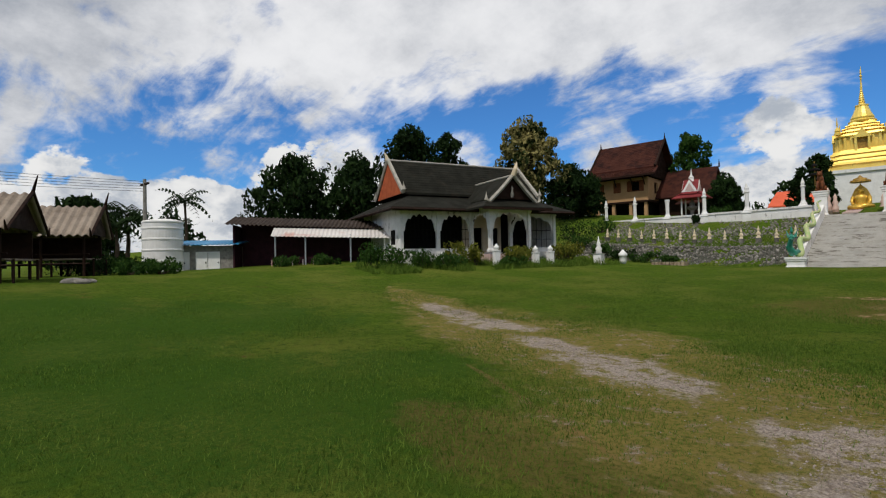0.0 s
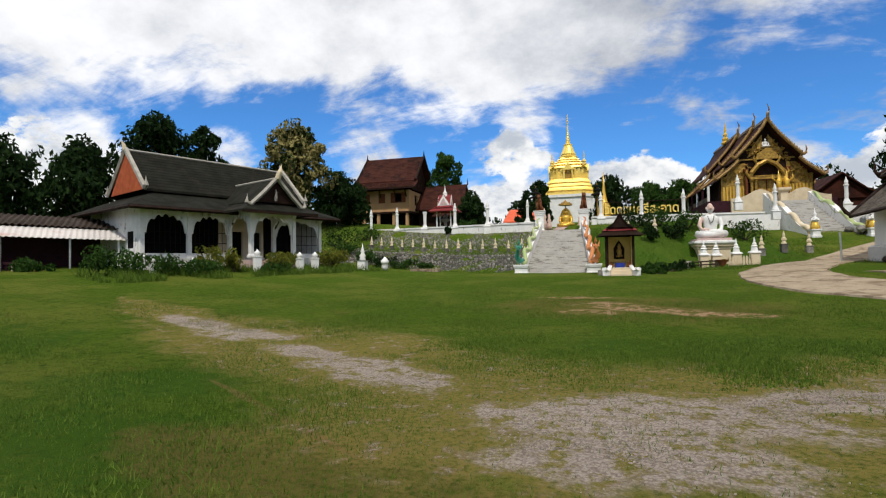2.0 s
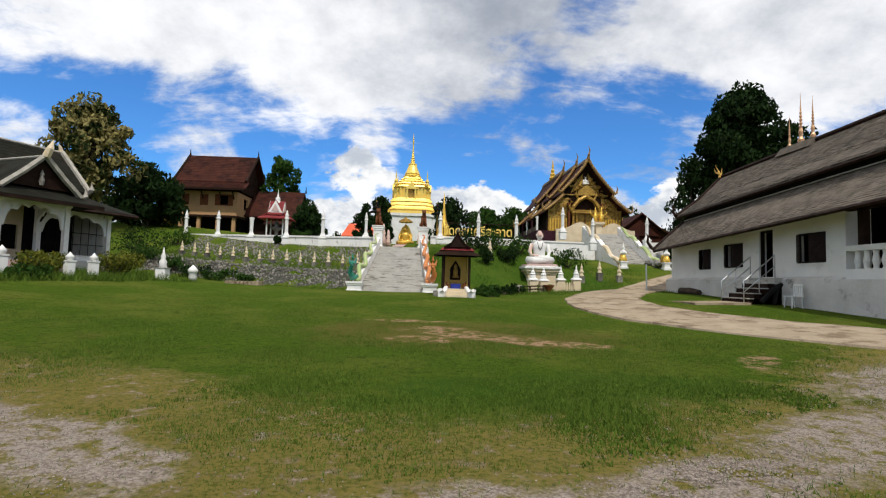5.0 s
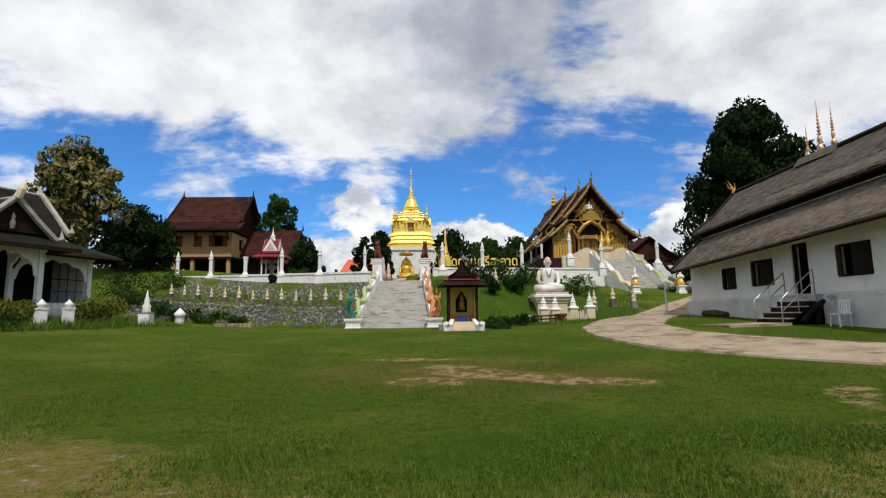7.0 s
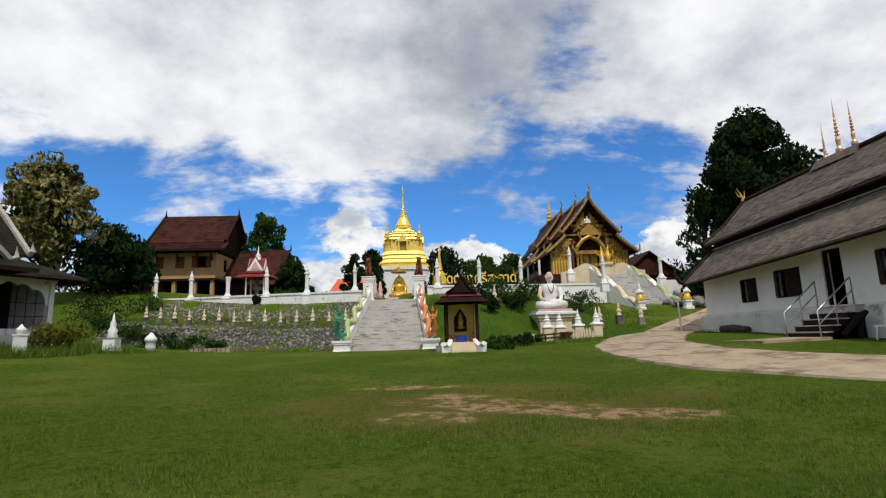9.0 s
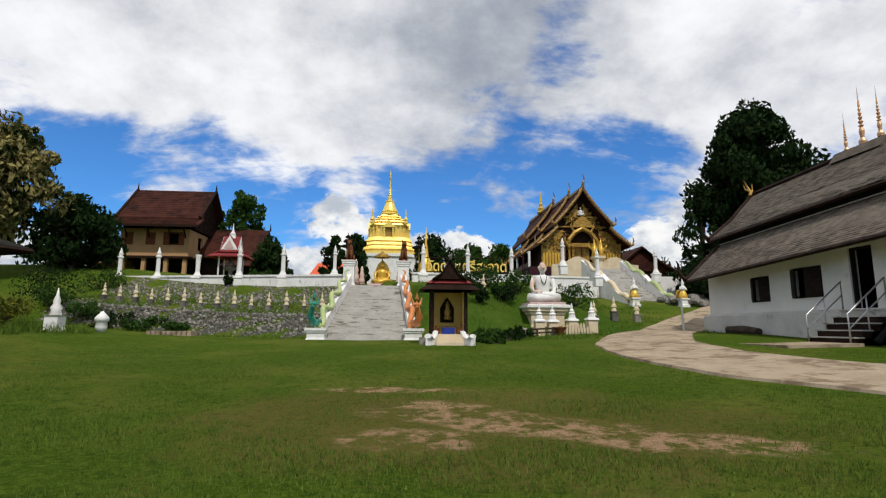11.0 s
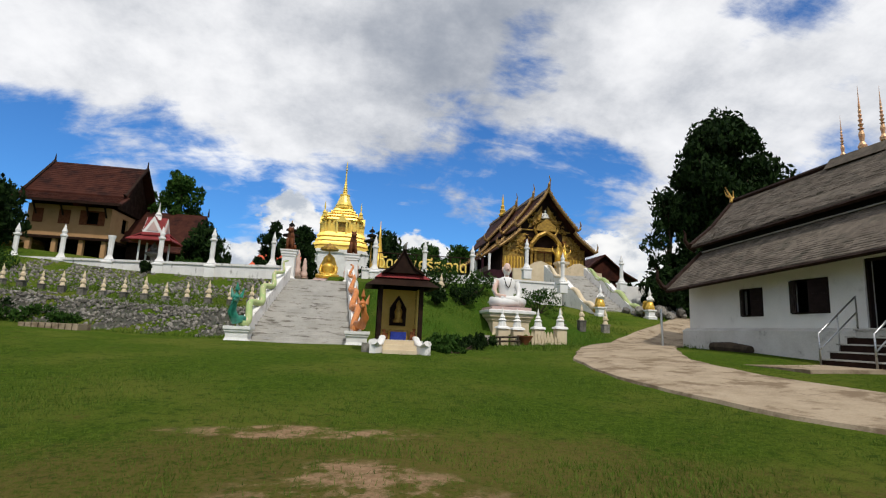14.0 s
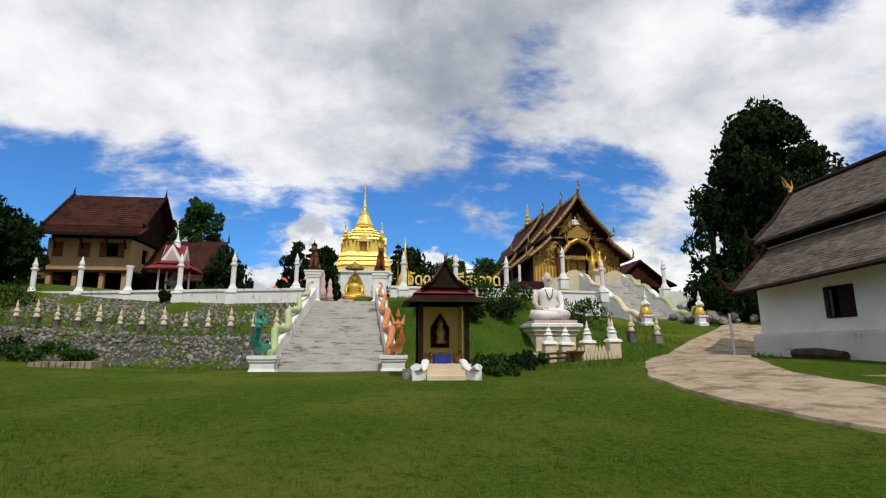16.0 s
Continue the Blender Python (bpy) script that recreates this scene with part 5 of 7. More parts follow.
    box(bm, (cx - 3.6, y0 + 0.3, 7.3), (cx + 3.6, y0 + 25, 9.6))
    part("side_wall", bm, BROWN_WOOD, h)
    for i in range(11):
        y = y0 + 1.0 + i * 2.3
        part("veranda_column", tube(B(), [(cx - 4.7 - 0.05 * i, y, 7.3), (cx - 4.7 - 0.05 * i, y, 9.0)], 0.12, 7), PURPLE if i % 2 else WALL_DIRTY, h, "side veranda column")
        part("veranda_rail", box(B(), (cx - 4.9, y, 7.3), (cx - 4.8, y + 1.9, 7.9)), SHINGLE, h, "grey timber rail")
    # front stair with curved walls
    st = root("hall_stair", "grey stair with cream curved side walls before the gilded hall", "stairs", kind="structure")
    n = 20
    for i in range(n):
        t = i / n
        x, y, z = 18.4 - 0.8 * t, 43.0 + 7.0 * t, 2.35 + 4.0 * t
        bm = box(B(), (x - 1.5, y, 1.2), (x + 1.5, 51, z + 0.2))
        part("step", bm, STEP, st)
    for s in (-1, 1):
        bm, ring = B(), []
        for t, zt in ((0, 3.1), (0.3, 4.4), (0.55, 5.6), (0.8, 6.3), (1.0, 7.1)):
            x, y = 18.4 - 0.8 * t + s * 1.5, 43.0 + 7.0 * t
            ring.append([bm.verts.new((x + s * o, y, z)) for o, z in ((0, 1.5), (0.4, 1.5), (0.4, zt), (0, zt))])
        for a, b in zip(ring, ring[1:]):
            for i in range(4):
                bm.faces.new((a[i], a[(i + 1) % 4], b[(i + 1) % 4], b[i]))
        bm.faces.new(ring[0])
        bm.faces.new(ring[-1][::-1])
        part("balustrade", bm, WALL_DIRTY, st, "sloping white balustrade")
        pts = []
        for i in range(25):
            t = i / 24
            pts.append((18.4 - 0.8 * t + s * 1.7, 43.1 + 6.6 * t, 3.25 + 3.75 * t + 0.17 * math.sin(t * 22)))
        ng = root("stair_naga", "pale cream naga waving down the balustrade" if s < 0 else "pale green naga waving down the balustrade", "naga statue")
        part("body", tube(B(), pts, [0.2] * 20 + [0.17, 0.14, 0.11, 0.08, 0.04], 8), CREAM if s < 0 else GREEN_SCALE, ng, smooth=True)
        part("head", tube(B(), [pts[0], (pts[0][0], 42.85, 3.5), (pts[0][0], 42.7, 4.0), (pts[0][0], 42.4, 4.05)], [0.2, 0.2, 0.17, 0.05], 8), GOLD, ng, smooth=True)
        ang = root("angel_statue", "kneeling white angel in gold skirt on a white pedestal", "statue", pose(18.4 + s * 1.75, 42.3, ground(18.4 + s * 1.75, 42.3) - 0.1) @ Matrix.Diagonal((0.85, 0.85, 0.85, 1)), "angels at the hall stair")
        part("pedestal", square(B(), [(0.36, 0), (0.36, 0.25), (0.28, 0.3), (0.28, 0.6), (0.36, 0.7), (0.36, 0.8)]), WHITE, ang)
        part("skirt", lathe(B(), [(0.34, 0.8), (0.36, 0.95), (0.27, 1.2), (0.2, 1.4)], 12), GOLD, ang, "gold skirt", smooth=True)
        bm = lathe(B(), [(0.2, 1.38), (0.24, 1.65), (0.17, 1.8), (0.08, 1.86), (0.13, 2.0), (0.12, 2.12), (0.07, 2.2), (0.04, 2.35), (0.01, 2.55)], 10)
        for k in (-1, 1):
            tube(bm, [(k * 0.22, 0, 1.7), (k * 0.28, -0.08, 1.5), (0, -0.25, 1.62)], [0.07, 0.06, 0.04], 6)
        part("figure", bm, WHITE, ang, smooth=True)
    # cream wall before the hall door
    outline = [(13.6, 4.4), (21.4, 4.4), (21.4, 6.3)] + [(21.4 - 7.8 * t, 6.9 + 0.75 * math.exp(-((t - 0.27) / 0.13) ** 2) + 0.75 * math.exp(-((t - 0.70) / 0.13) ** 2)) for t in [i / 16 for i in range(17)]]
    single("porch_wall", prism(B(), outline, 0.3, Matrix.Translation((0, 51.4, 0))), CREAM, "cream wavy-topped porch wall before the hall", "wall", kind="structure")
    bm = B()
    for x, y in ((17.6, 51.0),):
        square(bm, [(0.4, 0), (0.4, 0.6), (0.3, 0.7), (0.3, 2.2), (0.5, 2.4), (0.5, 2.6)], Matrix.Translation((x, y, 5.0)))
    single("porch_pedestal", bm, CREAM, "tall cream pedestal in front of the porch wall", "pedestal")
    for x in (17.3, 17.9):
        bm = B()
        lathe(bm, [(0.26, 0), (0.2, 0.4), (0.25, 0.7), (0.1, 0.85), (0.14, 1.05), (0.04, 1.3), (0.01, 1.6)], 9)
        for k in (-1, 1):
            tube(bm, [(k * 0.2, 0, 0.6), (k * 0.5, 0, 0.9), (k * 0.45, 0, 1.3)], [0.08, 0.07, 0.02], 6)
        single("gilt_figure", bm, GOLD, "gilt winged figure on the porch pedestal", "statue", pose(x, 51.0, 7.6), "gilt porch figures", smooth=True)
    part_wall = B()
    box(part_wall, (20.2, 46.2, 2.8), (27.0, 46.6, 5.4))
    box(part_wall, (13.4, 46.8, 2.8), (15.9, 47.1, 5.0))
    single("retaining_wall", part_wall, WALL_DIRTY, "weathered white retaining wall beside the stair", "wall", kind="structure")
    bm = B()
    for s in (1, -1):
        pts = [(24.6, 9.6), (24.6 + s * 2.0, 8.0), (24.6 + s * 3.4, 7.3)]
        for (xa, za), (xb, zb) in zip(pts, pts[1:]):
            slab(bm, [(xa, 57, za), (xa, 66, za), (xb, 66, zb), (xb, 57, zb)], 0.15)
    prism(bm, [(21.8, 7.1), (27.4, 7.1), (24.6, 9.4)], 0.2, Matrix.Translation((0, 57.4, 0)))
    box(bm, (21.8, 57.6, 4.5), (27.2, 66, 7.2))
    single("side_hall", bm, RUST_ROOF, "low dark brown roofed building behind the hall", "building")
    bm = B()
    box(bm, (23.4, 47.5, 1.6), (44, 47.8, 4.55))
    fence = single("brick_wall", bm, SHUTTER, "red-brown boundary wall with white coping behind the drive", "wall", kind="structure")
    cap = part("coping", box(B(), (23.4, 47.42, 4.55), (44, 47.88, 4.85)), WALL_DIRTY, fence)


gilded_hall()


def rubble_heap():
    rnd = random.Random(3)
    bm = B()
    for i in range(60):
        x, y = 21.5 + rnd.gauss(0, 1.0), 43.4 + rnd.gauss(0, 0.6)
        bmesh.ops.create_icosphere(bm, subdivisions=1, radius=rnd.uniform(0.15, 0.4), matrix=pose(x, y, ground(x, y) + rnd.uniform(0, 0.5), rnd.uniform(0, 90), rnd.uniform(0, 90)))
    single("rubble_heap", bm, STONE, "heap of broken grey rubble beside the stair", "rubble", kind="stuff")


rubble_heap()

# ---- roadside shrine ----


def shrine():
    cx, y = 2.38, 27.3
    z = ground(cx, 26.4)
    s = root("shrine", "small dark-roofed shrine with yellow back panel and white base", "shrine", pose(cx, y, z - 0.03))
    bm = B()
    for i in range(3):
        box(bm, (-0.5, -0.95 + 0.17 * i, 0), (0.5, -0.4, 0.14 * (i + 1)))
    part("steps", bm, CREAM, s, "cream stained steps")
    part("base", box(B(), (-0.72, -0.45, 0), (0.72, 0.75, 0.42)), WHITE, s)
    for k in (-1, 1):
        bm, rings, rail = B(), [], []
        for i in range(9):
            t = i / 8
            x, yy = k * (0.50 + 0.30 * t * t), -0.40 - 0.62 * t
            top = 0.50 - 0.24 * smooth_step(t * 1.25) + 0.10 * smooth_step((t - 0.72) / 0.28)
            rings.append([bm.verts.new(p) for p in ((x - 0.085, yy, -0.03), (x + 0.085, yy, -0.03), (x + 0.085, yy, top), (x - 0.085, yy, top))])
            rail.append((x, yy, top))
        for a, b in zip(rings, rings[1:]):
            for i in range(4):
                bm.faces.new((a[i], a[(i + 1) % 4], b[(i + 1) % 4], b[i]))
        bm.faces.new(rings[0])
        bm.faces.new(rings[-1][::-1])
        tube(bm, rail, [0.055] * 7 + [0.07, 0.09], 8, None, 1.9)
        part("side_scroll", bm, WALL_DIRTY, s, "white stained curling side wall")
    part("kerb", box(B(), (-0.8, -0.40, -0.02), (0.8, 0.8, 0.2)), WALL_DIRTY, s)
    post_ = None
    for px in (-0.62, 0.62):
        for py in (-0.38, 0.62):
            part("post", box(B(), (px - 0.06, py - 0.06, 0.42), (px + 0.06, py + 0.06, 2.1)), BROWN_WOOD, s, "dark timber post")
    part("back_panel", box(B(), (-0.55, 0.56, 0.42), (0.55, 0.62, 2.0)), YELLOW, s, "yellow back wall")
    for k in (-1, 1):
        part("side_panel", box(B(), (k * 0.58 - 0.02, 0.1, 0.42), (k * 0.58 + 0.02, 0.56, 2.0)), YELLOW, s)
    bm = B()
    box(bm, (-0.9, -0.75, 2.02), (0.9, 0.9, 2.1))
    def hip(z0, z1, a, b, m=0.0):
        ring0 = [bm.verts.new(p) for p in ((-a, -a * 0.9 + 0.08, z0), (a, -a * 0.9 + 0.08, z0), (a, a * 0.9 + 0.08, z0), (-a, a * 0.9 + 0.08, z0))]
        ring1 = [bm.verts.new(p) for p in ((-b, -b * 0.9 + 0.08, z1), (b, -b * 0.9 + 0.08, z1), (b, b * 0.9 + 0.08, z1), (-b, b * 0.9 + 0.08, z1))]
        for i in range(4):
            bm.faces.new((ring0[i], ring0[(i + 1) % 4], ring1[(i + 1) % 4], ring1[i]))
        bm.faces.new(ring0[::-1])
        bm.faces.new(ring1)
    hip(2.02, 2.28, 1.10, 0.72)
    part("skirt_roof", bm, BROWN_WOOD, s, "dark timber skirt roof")
    bm = B()
    hip(2.265, 2.45, 0.84, 0.60)
    part("upper_skirt", bm, RED_ROOF, s, "pinkish red upper skirt roof")
    for k in (-1, 1):
        bm = B()
        pts = [(0.0, 3.18), (0.14, 2.9), (0.32, 2.64), (0.64, 2.43)]
        for (xa, za), (xb, zb) in zip(pts, pts[1:]):
            slab(bm, [(k * xa, -0.75, za), (k * xa, 0.9, za), (k * xb, 0.9, zb), (k * xb, -0.75, zb)], 0.06)
        part("roof_slope", bm, BROWN_WOOD, s, "steep dark curved roof slope")
    bm = prism(B(), [(-0.56, 2.42), (0.56, 2.42), (0.28, 2.64), (0, 3.1), (-0.28, 2.64)], 0.05, Matrix.Translation((0, -0.68, 0)))
    part("gable_board", bm, BROWN_WOOD, s)
    fin = tube(B(), [(0, -0.75, 3.15), (0, -0.8, 3.25), (0.06, -0.78, 3.36)], [0.05, 0.05, 0.01], 6)
    part("finial", fin, STONE, s)
    bm = prism(B(), [(-0.26, 0.85), (0.26, 0.85), (0.27, 1.4), (0.12, 1.65), (0, 1.82), (-0.12, 1.65), (-0.27, 1.4)], 0.03, Matrix.Translation((0, 0.5, 0)))
    part("arched_frame", bm, BROWN_WOOD, s, "dark arched frame")
    bm = lathe(B(), [(0.14, 0.95), (0.17, 1.0), (0.1, 1.1), (0.13, 1.3), (0.07, 1.42), (0.09, 1.5), (0.02, 1.65)], 9, Matrix.Translation((0, 0.36, 0)))
    single("shrine_figure", bm, OLD_GOLD, "small standing gilt figure inside the shrine", "statue", pose(cx, y, z - 0.03), smooth=True)
    bm = B()
    box(bm, (-0.3, 0.1, 0.42), (0.3, 0.5, 0.72))
    part("altar", bm, OLD_GOLD, s)
    single("altar_cloth", box(B(), (-0.24, -0.1, 0.42), (0.24, 0.08, 0.66)), BLUE_CLOTH, "folded blue cloth on the shrine floor", "cloth", pose(cx, y, z - 0.03))
    for x, h in ((-0.45, 0.3), (0.4, 0.26), (0.48, 0.35), (-0.38, 0.2)):
        single("offering_vase", lathe(B(), [(0.04, 0), (0.07, 0.3 * h), (0.035, 0.7 * h), (0.06, h)], 8), RED_BROWN, "small dark offering vase in the shrine", "vase", pose(cx + x, y - 0.1, z + 0.39), "shrine vases")
    single("concrete_block", box(B(), (1.28, 26.55, z - 0.05), (1.5, 26.85, z + 0.28)), STONE, "grey concrete block beside the shrine", "block")


shrine()


def monk_statue():
    cx, y = 8.6, 36.6
    z = ground(cx, 34.8)
    s = root("seated_statue", "white-robed seated statue on a tall cream moulded plinth", "statue", pose(cx, y, z - 0.1) @ Matrix.Diagonal((0.88, 0.88, 1.05, 1)))
    bm = square(B(), [(1.2, 0), (1.2, 0.25), (1.08, 0.34), (1.05, 0.5), (1.05, 0.98), (1.12, 1.06), (1.12, 1.14), (1.24, 1.22), (1.24, 1.34)], None, 1.0)
    part("plinth", bm, CREAM, s)
    part("plinth_top", square(B(), [(1.24, 1.34), (1.36, 1.40), (1.36, 1.52), (1.15, 1.56)]), WHITE, s, "white projecting slab")
    part("seat", square(B(), [(1.15, 1.56), (1.15, 1.68), (1.0, 1.7)]), PINK, s, "pink seat")
    bm = seated_figure(B(), 1.42, Matrix.Translation((0, 0, 1.68)) @ Matrix.Diagonal((1.1, 1.05, 1.0, 1)))
    part("figure", bm, WHITE, s, "white painted robed figure", smooth=True)
    bm = blob(B(), (0, -0.05, 1.7 + 1.33 * 1.42), (0.228, 0.258, 0.305), 12, 8)
    for k in (-1, 1):
        tube(bm, [(k * 0.225, -0.02, 3.67), (k * 0.245, -0.02, 3.55), (k * 0.225, -0.04, 3.42)], [0.05, 0.06, 0.03], 6)
    tube(bm, [(0, -0.27, 3.65), (0, -0.33, 3.55), (0, -0.29, 3.52)], [0.02, 0.05, 0.04], 6)
    tube(bm, [(0, 0.0, 3.15), (0, -0.03, 3.4)], [0.13, 0.12], 8)
    part("head", bm, SKIN, s, "pale pink head", smooth=True)
    bm = tube(B(), [(-0.22, -0.27, 3.1), (-0.1, -0.36, 2.75), (0, -0.37, 2.65), (0.1, -0.36, 2.75), (0.22, -0.27, 3.1)], 0.025, 6)
    part("necklace", bm, BROWN_WOOD, s, "dark bead necklace")
    bm = tube(B(), [(-0.55, -0.02, 3.0), (-0.74, -0.05, 2.55), (-0.66, -0.3, 2.25), (-0.2, -0.62, 2.2)], [0.17, 0.155, 0.12, 0.09], 8)
    part("bare_arm", bm, SKIN, s, "bare pink arm", smooth=True)
    gz = ground(cx, 33.2)
    m0 = Matrix.Translation((0, 0, 0))
    post_ = root("stupa_post", "small white stupa-topped cream post", "post", pose(7.55, 33.6, gz - 0.1), "posts round the statue")
    part("shaft", square(B(), [(0.23, 0), (0.23, 0.75), (0.2, 0.8)]), CREAM, post_)
    bm = B()
    square(bm, [(0.29, 0.78), (0.26, 0.86), (0.18, 0.9)])
    lathe(bm, [(0.2, 0.9), (0.18, 1.02), (0.15, 1.12), (0.2, 1.16), (0.1, 1.25), (0.13, 1.3), (0.05, 1.42), (0.06, 1.48), (0.01, 1.72)], 10)
    part("cap", bm, WHITE, post_, "white bell-shaped cap")
    for x, yy in ((8.15, 33.3), (9.45, 34.2), (10.2, 33.4)):
        copy_thing(post_, pose(x, yy, ground(x, yy) - 0.1))
    border = root("petal_border", "cream lotus-petal border on the statue steps", "border")
    for i in range(9):
        x = 8.75 + i * 0.15
        bm = prism(B(), [(-0.06, 0), (0.06, 0), (0.05, 0.3), (0, 0.42), (-0.05, 0.3)], 0.06, Matrix.Translation((x, 32.9, ground(x, 32.9) - 0.05)))
        part("petal", bm, CREAM, border)
        bm = prism(B(), [(-0.06, 0.25), (0.06, 0.25), (0.05, 0.55), (0, 0.67), (-0.05, 0.55)], 0.06, Matrix.Translation((x, 33.4, ground(x, 33.4) - 0.1)))
        part("petal", bm, CREAM, border)
    bm = B()
    for x in (6.4, 7.2, 8.0):
        tube(bm, [(x, 32.7, ground(x, 32.7) - 0.1), (x, 32.7, ground(x, 32.7) + 0.4)], 0.05, 6)
    for dz in (0.2, 0.38):
        tube(bm, [(6.3, 32.7, ground(6.3, 32.7) + dz), (8.1, 32.7, ground(8.1, 32.7) + dz)], 0.05, 6)
    single("log_rail", bm, BARK, "low dark wooden rail before the statue", "rail")
    single("offering_bowl", lathe(B(), [(0.16, 0), (0.14, 0.12), (0.34, 0.4), (0.36, 0.45)], 12), RED_BROWN, "dark red-brown offering bowl before the statue", "bowl", pose(8.35, 32.8, ground(8.35, 32.8) - 0.02), smooth=True)
    single("planter_pot", lathe(B(), [(0.2, 0), (0.3, 0.3), (0.28, 0.5)], 12), STONE, "round grey planter in the grass", "pot", pose(6.3, 32.0, ground(6.3, 32.0) - 0.02), smooth=True)


monk_statue()

# ---- timber houses on the terrace ----


def stilt_house():
    h = root("stilt_house", "tan walled house on posts under a steep rust-brown roof", "house")
    x0, x1, y0, y1 = -24.3, -18.4, 54.5, 61.5
    zf, zw = 7.45, 9.9
    for x in (x0 + 0.3, x0 + 2.1, x0 + 4.0, x1 - 0.3):
        for y in (y0 + 0.2, y1 - 0.4):
            part("post", box(B(), (x - 0.16, y - 0.16, 3.9), (x + 0.16, y + 0.16, zf)), TAN, h, "tan square post")
    part("floor_beam", box(B(), (x0 - 0.2, y0 - 0.15, zf - 0.2), (x1 + 0.2, y1, zf)), BROWN_WOOD, h)
    wins = [(-23.9, -23.2, 8.45, 9.55), (-22.1, -21.3, 8.45, 9.55), (-20.2, -19.2, 8.45, 9.6)]
    bm = pierced(B(), x0, x1, zf, zw, wins, y0, y0 + 0.2, "x")
    pierced(bm, y0 + 0.2, y1, zf, zw, [(56.5, 57.6, 8.3, 9.5)], x1 - 0.2, x1)
    box(bm, (x0, y0 + 0.2, zf), (x0 + 0.2, y1, zw))
    part("wall", bm, TAN, h)
    part("interior", box(B(), (x0 + 0.5, y0 + 0.9, zf), (x1 - 0.5, y1 - 0.3, zw)), BLACK_IN, h)
    for i, (a, b, c, d) in enumerate(wins):
        f = part("window_frame", pierced(B(), a + 0.003, b - 0.003, c + 0.003, d - 0.003, [(a + 0.09, b - 0.09, c + 0.09, d - 0.09)], y0 - 0.05, y0 + 0.1, "x"), SHUTTER, h)
        for x, k in ((a, 1), (b, -1)):
            w = (b - a) / 2
            if i < 2:
                bm = box(B(), (min(x, x + k * w), y0 - 0.03, c + 0.08), (max(x, x + k * w), y0 + 0.02, d - 0.08))
            else:
                bm = box(B(), (min(x, x - k * w * 0.8), y0 - 0.07, c), (max(x, x - k * w * 0.8), y0 - 0.02, d))
            part("shutter", bm, SHUTTER, f, "red-brown wooden shutter")
    for x in (x0 + 0.6, x0 + 2.5, x0 + 4.3, x1 - 0.3):
        part("eave_bracket", tube(B(), [(x, y0 - 0.05, zw - 0.8), (x, y0 - 0.7, zw + 0.1)], 0.07, 5), BROWN_WOOD, h)
    # Plain near-black box filling the space between the posts.
    part("store_wall", box(B(), (x0 + 0.4, y0 + 2.2, 3.9), (x1 - 0.4, y1 - 0.6, zf - 0.25)), BLACK_IN, h, "near-black box under the floor")
    ym = (y0 + y1) / 2
    for s in (-1, 1):
        for (ya, za), (yb, zb), n in (((ym, 14.3), (ym + s * 3.3, 11.0), "roof_slope"), ((ym + s * 3.1, 10.95), (ym + s * 4.9, 10.0), "roof_skirt")):
            bm = B()
            dx = 0.0 if n == "roof_slope" else 0.3
            slab(bm, [(x0 - 0.6 - dx, ya, za), (x1 + 0.7 + dx, ya, za), (x1 + 0.9 + dx, yb, zb), (x0 - 0.9 - dx, yb, zb)], 0.14)
            sheet = part(n, bm, RUST_ROOF, h, "rust-brown tiled slope with darker streaks")
            for i in range(1, 15):
                t = i / 15
                part("tile_course", tube(B(), [(x0 - 0.6 - 0.3 * t, ya + (yb - ya) * t, za + (zb - za) * t + 0.01), (x1 + 0.7 + 0.2 * t, ya + (yb - ya) * t, za + (zb - za) * t + 0.01)], 0.016, 4), RUST_ROOF, sheet)
        for x in (x0 - 0.65, x1 + 0.75):
            bm = tube(B(), [(x, ym, 14.35), (x, ym + s * 3.35, 11.0), (x, ym + s * 3.7, 11.1)], [0.13, 0.13, 0.05], 5)
            part("barge_board", bm, BROWN_WOOD, h)
            if s < 0:
                part("finial", tube(B(), [(x, ym, 14.3), (x, ym, 15.0)], [0.1, 0.02], 5), BROWN_WOOD, h)
        part("eave_edge", box(B(), (x0 - 1.2, ym + s * 4.9 - 0.05, 9.86), (x1 + 1.2, ym + s * 4.9 + 0.05, 10.06)), BROWN_WOOD, h)
    part("gable_board", prism(B(), [(-3.2, 10.0), (3.2, 10.0), (0, 14.1)], 0.1, pose(x1 + 0.25, ym, 0, 0, 0, 90)), BROWN_WOOD, h)
    part("gable_board", prism(B(), [(-3.2, 10.0), (3.2, 10.0), (0, 14.1)], 0.1, pose(x0 + 0.05, ym, 0, 0, 0, 90)), BROWN_WOOD, h)
    # wing running back to the side
    bm = B()
    box(bm, (x0 - 4.5, y0 + 1, 6.9), (x0, y1, 8.2))
    part("side_wing", bm, TAN, h)
    # neighbour's gable
    n = root("timber_house", "dark brown gabled timber house behind the posts", "house")
    bm = B()
    for s in (-1, 1):
        slab(bm, [(-18.5, 60, 10.95), (-12.9, 60, 10.95), (-12.7, 60 + s * 3.4, 7.75), (-18.5, 60 + s * 3.4, 7.75)], 0.12)
    part("roof", bm, RUST_ROOF, n)
    part("gable", prism(B(), [(-3.1, 7.45), (3.1, 7.45), (0, 10.7)], 0.12, pose(-13.1, 60, 0, 0, 0, 90)), BROWN_WOOD, n)
    part("wall", box(B(), (-18.3, 57.6, 4.5), (-13.2, 62.4, 7.75)), BROWN_WOOD, n)
    part("finial", tube(B(), [(-12.8, 60, 10.85), (-12.8, 60, 11.65)], [0.1, 0.02], 5), BROWN_WOOD, n)
    part("porch_roof", slab(B(), [(-15.6, 56.6, 7.5), (-12.2, 56.6, 7.5), (-12.0, 54.8, 6.8), (-15.8, 54.8, 6.8)], 0.1), RUST_ROOF, n, "red-brown porch roof")
